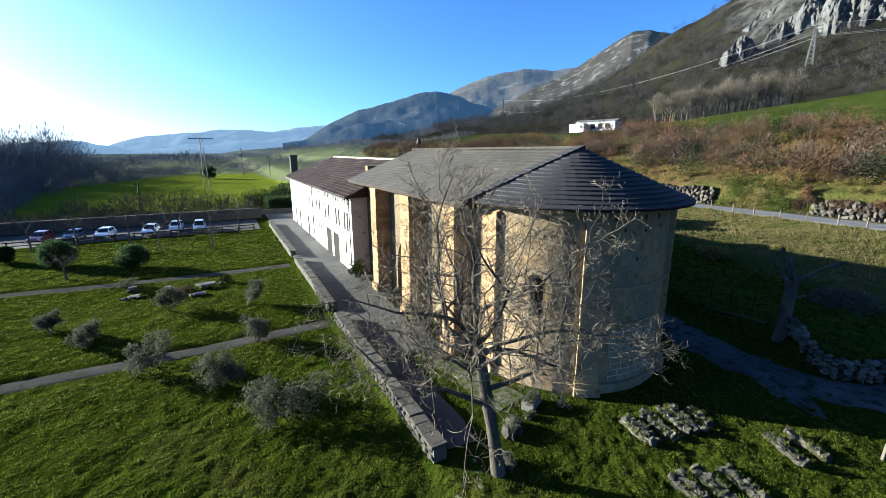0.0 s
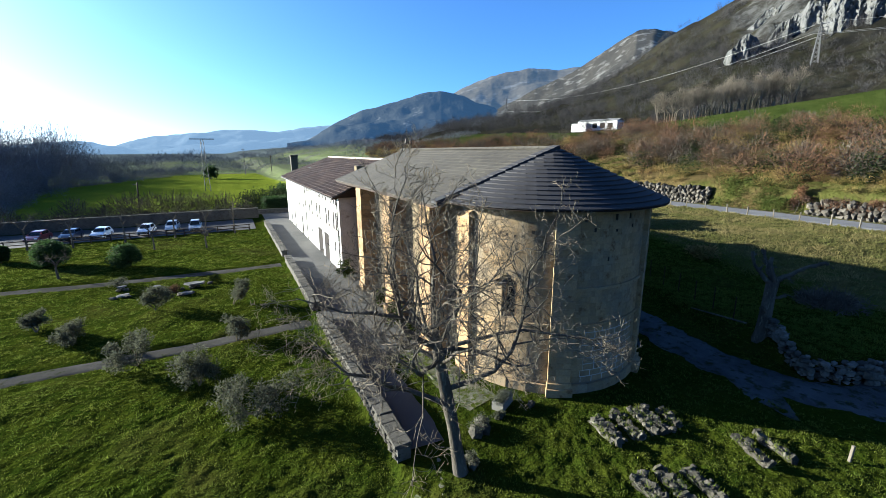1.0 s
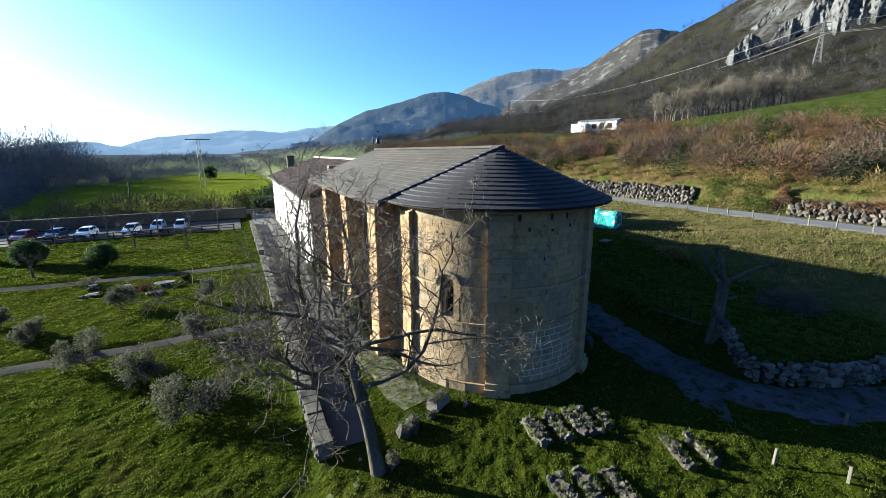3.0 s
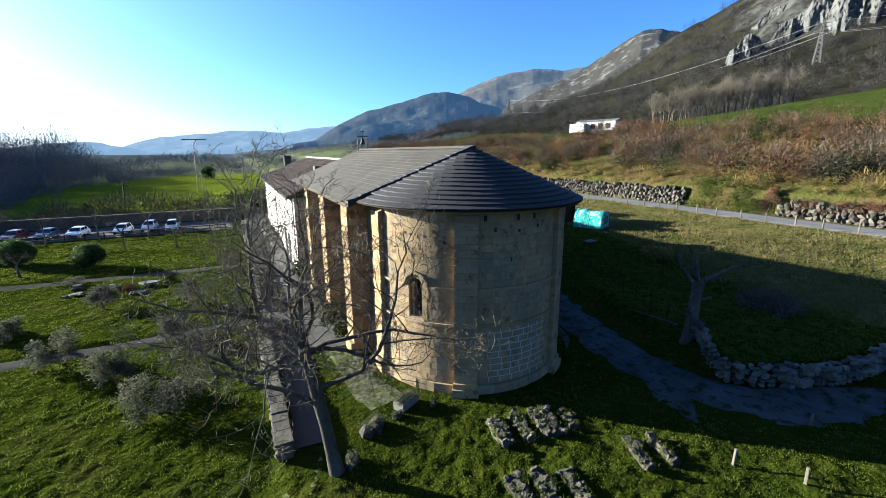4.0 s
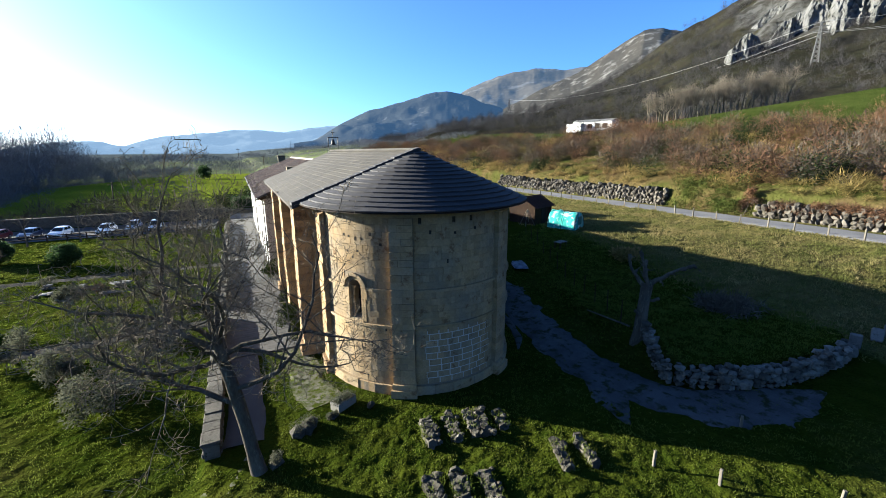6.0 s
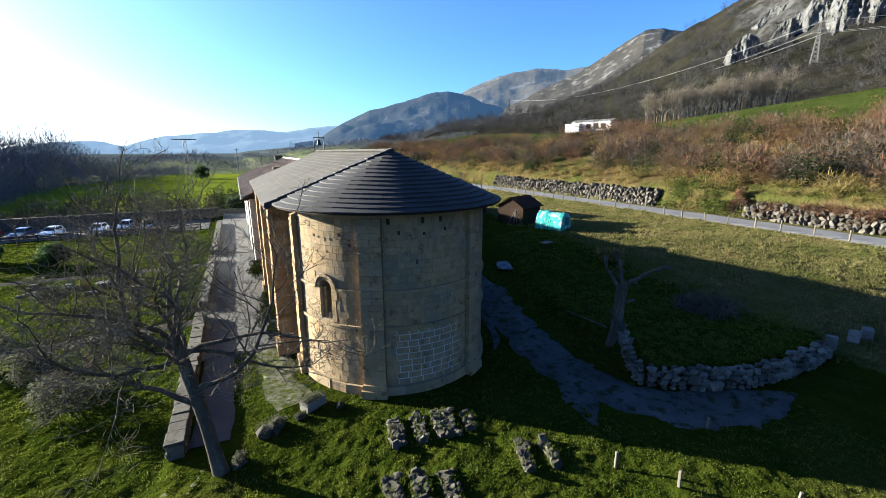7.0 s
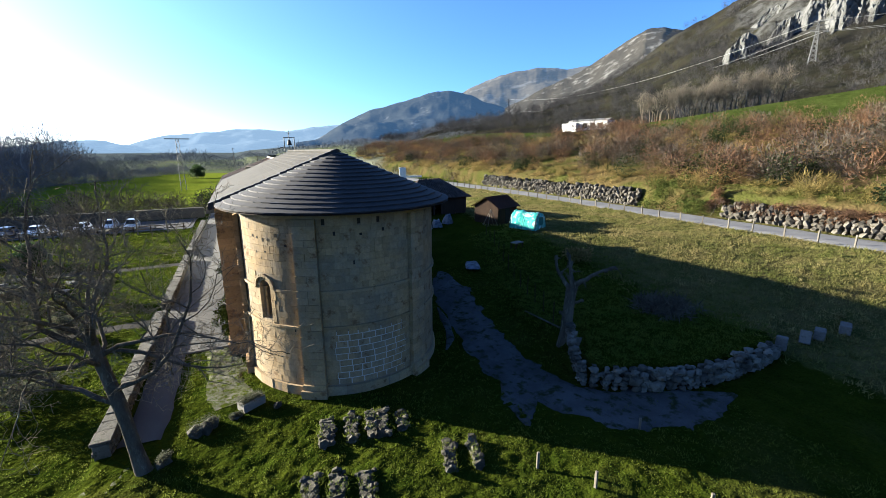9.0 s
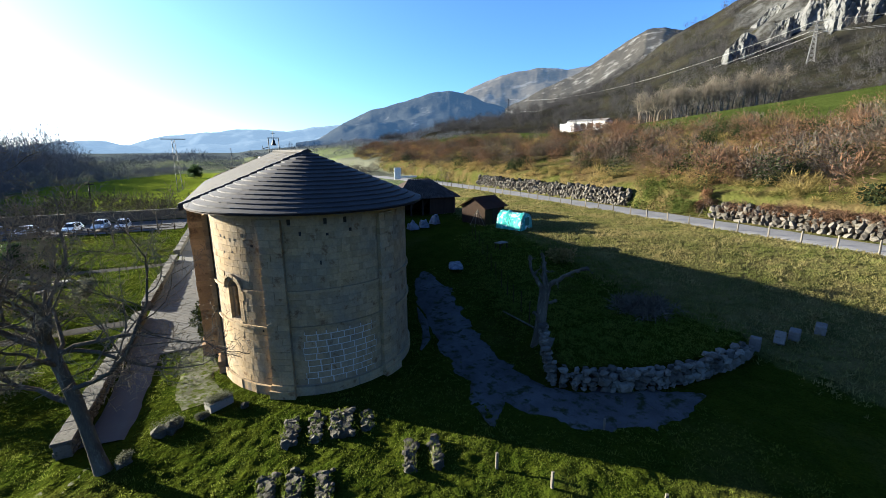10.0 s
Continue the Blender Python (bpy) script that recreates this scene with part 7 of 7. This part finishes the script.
for x, y, h, label in ((12.2, 235, 13.0, "pale concrete pole far out in the fields"), (-12.5, 96, 6.0, "dark leaning wooden pole behind the thicket"), (22.0, 205, 9.0, "thin wooden line pole in the valley")):
    ob = thing("line_pole", pose(x, y, hz(x, y), 0, 4 if h < 7 else 0, 0), label, "pole")
    part("mast", cyl(bmesh.new(), (0, 0, -0.5), (0, 0, h), 0.22 if h > 10 else 0.13, 0.12, 8), M_BLOCK if h > 10 else M_OAK, ob)
    part("crossarm", boxed(-0.8, 0.8, -0.06, 0.06, h - 0.6, h - 0.45), M_OAK, ob)
sign = thing("road_sign_board", pose(50.6, 92, hz(50.6, 92)), "white board and barrier beside the road", "sign")
part("board", boxed(-0.9, 0.9, -0.08, 0.08, 0.5, 3.4), M_SHEDW, sign)
part("barrier", boxed(0.92, 5.2, -0.06, 0.06, 0.9, 1.3), M_SHEDW, sign)
tower = thing("concrete_tower", pose(24.5, 150, hz(24.5, 150)), "square grey concrete water tower beyond the wing", "tower")
part("shaft", boxed(-1.1, 1.1, -1.1, 1.1, -0.5, 7.2, bevel=0.08), M_RUBBLE, tower)
part("parapet", boxed(-1.25, 1.25, -1.25, 1.25, 7.2, 7.7, bevel=0.05), M_RUBBLE, tower)
for k, (x, y, s) in enumerate(((-3.0, 205, 0.62), (14, 95, 0.5))):
    g = np.random.default_rng(k + 50)
    ob = thing("dark_conifer", pose(x, y, hz(x, y)), "dense dark evergreen tree in the fields", "tree")
    part("trunk", cyl(bmesh.new(), (0, 0, -0.3), (0, 0, 4 * s), 0.3 * s, 0.2 * s), M_BARK, ob)
    c = g.normal(size=(90, 3)) * [1.9 * s, 1.9 * s, 2.0 * s] + [0, 0, 4.6 * s]
    part("crown", mesh_np("crown", *leaves(c, np.full((90, 3), 1.0 * s), 50, 0.8 * s, 0.4 * s, g)), M_EVERGREEN, ob)


# ---- roof pieces ----
def slab(parent, name, material, cell):
    return part(name, mesh_np(name, *hexes([cell])), material, parent)


rest, made, courses = [], 0, 15
for k in range(courses):
    f0, f1 = 0.965 * k / courses, min(0.99, 0.965 * (k + 1.18) / courses)
    radius = EAVE_R * (1 - f0)
    n = max(6, int(radians(206) * radius / 0.46))
    for j in range(n):
        a0, a1 = radians(-193 + 206 * j / n), radians(-193 + 206 * (j + 0.996) / n)
        if math.degrees(a0) < -181 - 4 * k * 0.2 or math.degrees(a1) > 1 + 4 * k * 0.2:
            continue
        drop = rs.uniform(-0.002, 0.002)
        lo, hi = 0.068 + rs.uniform(-0.003, 0.003), 0.006
        pts = [cone_point(a0, f0 + drop), cone_point(a1, f0 + drop), cone_point(a1, f1), cone_point(a0, f1)]
        lift = [lo, lo, hi, hi]
        cell = [tuple(p + Vector((0, 0, l - 0.05))) for p, l in zip(pts, lift)] + [tuple(p + Vector((0, 0, l))) for p, l in zip(pts, lift)]
        if made < 300 and k < 9 and -158 < math.degrees(a0) < -40:
            slab(church, "slate", M_SLATE, cell)
            made += 1
        else:
            rest.append(cell)
ob = part("slate_cladding", mesh_np("slate_cladding", *hexes(rest)), M_SLATE, church)
tagged(ob, "dark slate courses of the conical roof", kind="stuff")

rest, made, courses = [], 0, 17
for ex, tip in ((EX0, -1), (EX1, 1)):
    for k in range(courses):
        f0, f1 = k / courses, min(1.0, (k + 1.15) / courses)
        y0, y1 = CORNER_Y + (APEX[1] - CORNER_Y) * f0 - 0.22 + rs.uniform(-0.05, 0.05), 34.6 - 1.6 * f0
        y = y0
        while y < y1:
            d = min(rs.uniform(0.38, 0.62), y1 - y)
            lo, hi = 0.006 + rs.uniform(-0.003, 0.004), -0.008

            def at(f, yy, l):
                return (ex + (APEX[0] - ex) * f, yy, 8.30 + (APEX[2] - 8.30) * f + l)
            q = [(f0 - 0.012, y, lo), (f0 - 0.012, y + d - 0.008, lo), (f1, y + d - 0.008, hi), (f1, y, hi)]
            if tip < 0:
                q = [q[0], q[3], q[2], q[1]]
            cell = [at(f, yy, l - 0.04) for f, yy, l in q] + [at(f, yy, l) for f, yy, l in q]
            if tip < 0 and made < 300 and y < 21.5:
                slab(church, "roof_slab", M_SLATE_LIGHT, cell)
                made += 1
            else:
                rest.append(cell)
            y += d
ob = part("slab_cladding", mesh_np("slab_cladding", *hexes(rest)), M_SLATE_LIGHT, church)
tagged(ob, "weathered grey stone-slab roof of the nave", kind="stuff")
verge = []
for k in range(20):                     # stepped thick verge stones where the nave roof ends over the cone
    f0, f1 = k / 20, (k + 1) / 20
    a, b = [(EX0 + (APEX[0] - EX0) * f, CORNER_Y + (APEX[1] - CORNER_Y) * f - 0.30, 8.30 + (APEX[2] - 8.30) * f) for f in (f0, f1)]
    t0, t1 = a[2] + 0.13 + rs.uniform(-0.01, 0.02), a[2] + 0.15
    verge.append([(a[0], a[1], a[2] - 0.16), (b[0], b[1], b[2] - 0.16), (b[0], b[1] + 0.55, b[2] - 0.16), (a[0], a[1] + 0.55, a[2] - 0.16),
                  (a[0], a[1], t0), (b[0], b[1], t0 + 0.10), (b[0], b[1] + 0.55, t0 + 0.10), (a[0], a[1] + 0.55, t0)])
# darker slate than the nave slabs paints in the verge's shadow side
stones("verge_stone", verge, M_SLATE, church)
ridge_caps = []
y = APEX[1] - 0.1
while y < RIDGE_W[1]:
    ridge_caps.append([(17.85 + sx * 0.24, y + sy, 10.80 + (0.04 if z else 0.0)) for z in (0, 1) for sx, sy in ((-1, 0.0), (1, 0.0), (1, 0.57), (-1, 0.57))])
    y += 0.6
stones("ridge_stone", [[(x if abs(x - 17.85) < 0.01 or i < 4 else 17.85 + (x - 17.85) * 0.4, yy, z + (0.09 if i > 3 else 0)) for i, (x, yy, z) in enumerate(c)] for c in ridge_caps], M_SLATE_LIGHT, church)

tiles, rows = [], 17
half, rise = WR[0] - (WX0 - 0.6), WR[1] - 6.85
for j in range(146):
    y = WY0 - 0.45 + j * 0.245
    for k in range(rows):
        f0, f1 = k / rows, (k + 1.1) / rows
        limit = (WY1 + 0.8) - f0 * 4.8
        if y > limit:
            continue
        xa, xb = WX0 - 0.62 + half * f0, WX0 - 0.62 + half * min(1, f1)
        za, zb = 6.90 + rise * f0 + rs.uniform(0, 0.02), 6.88 + rise * min(1, f1)
        yy = y + rs.uniform(-0.012, 0.012)
        tiles.append([(xa, yy, za), (xb, yy + 0.02, zb), (xb, yy + 0.18, zb), (xa, yy + 0.20, za), (xa, yy + 0.055, za + 0.085), (xb, yy + 0.065, zb + 0.065), (xb, yy + 0.135, zb + 0.065), (xa, yy + 0.145, za + 0.085)])
ob = part("tile_cladding", mesh_np("tile_cladding", *hexes(tiles)), M_TILE, wing)
tagged(ob, "aged brown curved roof tiles", kind="stuff")
part("ridge_cap", cyl(bmesh.new(), (WR[0], WY0 - 0.4, WR[1] + 0.08), (WR[0], WY1 - 4, WR[1] + 0.08), 0.16, seg=8), M_GABLE, wing, "pale mortared ridge tiles")
part("chimney", boxed(18.6, 19.4, 37.2, 38.0, 9.2, 9.95, bevel=0.03), M_DARK, wing, "low dark chimney")
for y in (60.2, 61.4):
    part("skylight", boxed(14.2, 15.2, y, y + 0.6, 8.36, 8.44), M_BLOCK, wing).matrix_basis = Matrix.Translation((0, 0, 0))

# ---- court paving ----
pavement = part("pavement", boxed(8.17, 13.1, 16.85, 76.5, -0.2, 0.045), M_PAVING)
tagged(pavement, "grey paved court along the church and white wing", "pavement", kind="structure")
rest, made = [], 0
for i in range(62):
    y = 16.9 + 0.32 * i
    x = 8.2 - (0.25 if i % 2 else 0)
    while x < 13.1:
        x0, x1 = max(8.2, x), min(x + 0.5, 12.9)
        if x1 - x0 > 0.06:
            h = 0.072 + rs.uniform(-0.004, 0.004)
            c = [(x0 + 0.008, y + 0.008, 0.03), (x1 - 0.008, y + 0.008, 0.03), (x1 - 0.008, y + 0.312, 0.03), (x0 + 0.008, y + 0.312, 0.03)]
            cell = c + [(p, q, h) for p, q, _ in c]
            if made < 300:
                slab(pavement, "paver", M_PAVING, cell)
                made += 1
            else:
                rest.append(cell)
        x += 0.5
ob = part("paving_field", mesh_np("paving_field", *hexes(rest)), M_PAVING, pavement)
tagged(ob, "grey pavers of the court", kind="stuff")

# ---- apse masonry ----
rest, rest_dark, made = [], [], 0
courses = [(0.47 + 0.3033 * k, 0.3033) for k in range(9)] + [(3.335 + 0.306 * k, 0.306) for k in range(5)] + [(4.995 + 0.3125 * k, 0.3125) for k in range(10)]
pale = cells_part("repointed_panel", curved(-109.5, -66.5, AR - 0.1, AR - 0.010, 0.5, 3.05, 24), M_PALE, church, "repaired panel with pale wide joints")
for z, h in courses:
    for a0, a1 in ((-178, -125.25), (-113.35, -63.75), (-52.25, -8)):
        a = a0
        panel_row = a0 > -114 and a0 < -60 and z < 3.0
        while a < a1 - 0.4:
            w = math.degrees(rs.uniform(0.42, 0.62) if panel_row else rs.uniform(0.30, 0.78)) / AR
            b = min(a + w, a1)
            if a1 - b < 2.2:
                b = a1
            near_win = abs((a + b) / 2 - WIN_A) < 7.6 + (b - a) / 2 and 3.2 < z + h and z < 5.62 and (z < SPRING + 0.3 or abs((a + b) / 2 - WIN_A) < 6.0 + (b - a) / 2)
            missing = z > 7.75 and int((a + 180) / 4.4) != int((b + 180) / 4.4) and rs.random() < 0.28
            if near_win and z < 5.6:
                left, right = WIN_A - 7.3, WIN_A + 7.3
                if a < left - 0.6:
                    b2 = min(b, left)
                elif b > right + 0.6:
                    a, b2 = max(a, right), b
                else:
                    b2 = None
                if b2 is None:
                    a = b
                    continue
                cells = curved(a + 0.07, b2 - 0.07, AR - 0.085, AR + rs.uniform(-0.01, 0.012), z + 0.006, z + h - 0.006)
            else:
                inset, gap = ((0.28, 0.021) if panel_row and -109 < a and b < -66.5 else (0.045, 0.004))
                e = 1.75 if missing else inset
                if missing:
                    rest_dark += curved(b - 1.7, b - 0.05, AR - 0.03, AR - 0.014, z + 0.05, z + h - 0.02)
                cells = curved(a + inset, b - e, AR - 0.085, AR + rs.uniform(-0.005, 0.006), z + gap, z + h - gap, 2)
            a = b
            if made < 300 and a0 < -60 and (a0 > -120 or z < 3.2):
                stones("stone", cells, M_STONE, apse_wall)
                made += 1
            else:
                rest += cells
ob = part("masonry", mesh_np("masonry", *hexes(rest)), M_STONE, apse_wall)
tagged(ob, "coursed ochre sandstone blocks", kind="stuff")

# near-black plates, set almost flush, paint in the shade of putlog holes
for a, z in ((-152.5, 7.2), (-149.0, 7.15), (-144.6, 7.05), (-141.0, 7.1), (-150.5, 6.5), (-146.8, 6.25), (-143.5, 6.55), (-135.5, 7.3), (-130.0, 6.9), (-128.6, 3.05), (-105.0, 7.4), (-92.0, 7.35), (-80.0, 7.45), (-96.0, 6.1)):
    w = rs.uniform(0.35, 0.75)
    rest_dark += curved(a - w, a + w, AR - 0.05, AR + 0.009, z, z + rs.uniform(0.09, 0.17))
stones("putlog_hole", rest_dark, M_DARK, apse_wall)

# ---- grass blades on the near lawn ----
g = np.random.default_rng(31)


def lawn_zone(x, y):
    d = np.hypot(x - AX, y - AY)
    ok = (d > AR + 0.25) & ~((x > 7.5) & (x < 13.3) & (y > 16.8)) & ~((x > 12.5) & (x < 23.4) & (y > 13.5)) & ~((x > 7.5) & (x < 8.3) & (y > 8.4))
    gravel = ((np.abs(x - 11.4) < 0.9) & (y > 9.6)) | ((np.abs(x - np.interp(y, [4.6, 6.4, 8.3], [6.6, 7.8, 8.7])) < 0.7) & (y > 4.3) & (y < 8.3))
    path = (x > 8.1) & (x < 9.95) & (y > 8.2)
    return 1.0 * (ok & (way_mask(x, y) < 0.5) & ~path) * (1 - 0.86 * track_mask(x, y)) * np.where(gravel, 0.6, 1.0) * (0.7 + 0.3 * smooth(-0.3, 0.3, fbm(x / 1.1, y / 1.1, 55, 2)))





def sward(name, pts, reach, blades, length, width, material, label):
    c = np.c_[pts, height(pts[:, 0], pts[:, 1]) - 0.01]
    tall = 0.10 + 0.10 * vnoise(pts[:, 0] / 0.4, pts[:, 1] / 0.4, 57) ** 2
    s = np.c_[np.full(len(pts), reach), np.full(len(pts), reach), np.full(len(pts), reach * 0.15)] * (tall / tall.mean())[:, None]
    stuff(name, slivers(c, s, blades, length, width, g, 1.0), material, label, "grass")


sward("lawn_grass", np.concatenate([scatter(29000, lawn_zone, (-9, 32), (-4, 22), 501), scatter(12000, lawn_zone, (-16, 9), (20, 42), 502)]), 0.10, 8, 0.072, 0.016, M_GRASS, "short rough green grass of the lawn")
sward("garden_grass", scatter(15000, lambda x, y: lawn_zone(x, y) * (x < 7.5) * ((y > 42) | ((y < 41.5) & (x < -14))) * (y < 62), (-38, 8), (24, 62), 503), 0.20, 9, 0.085, 0.026, M_GRASS, "green grass of the far garden")
# green instead of dry grass here, its darker colour standing in for shade
sward("plot_grass", scatter(9000, lambda x, y: plot_rise(x, y) * (x < 40) * (np.hypot(x - 28.5, y - 7.9) > 0.6), (27, 40), (2, 27), 505), 0.18, 8, 0.11, 0.03, M_GRASS, "short green grass of the walled plot, its darkness standing in for shade")
sward("field_grass", scatter(24000, lambda x, y: smooth(36, 41, x + 1.5 * fbm(x / 3, y / 3, 58, 2)) * (x < 55.5), (35, 58), (-12, 62), 504), 0.20, 7, 0.17, 0.042, M_GRASS_DRY, "dry olive-brown grass of the field")
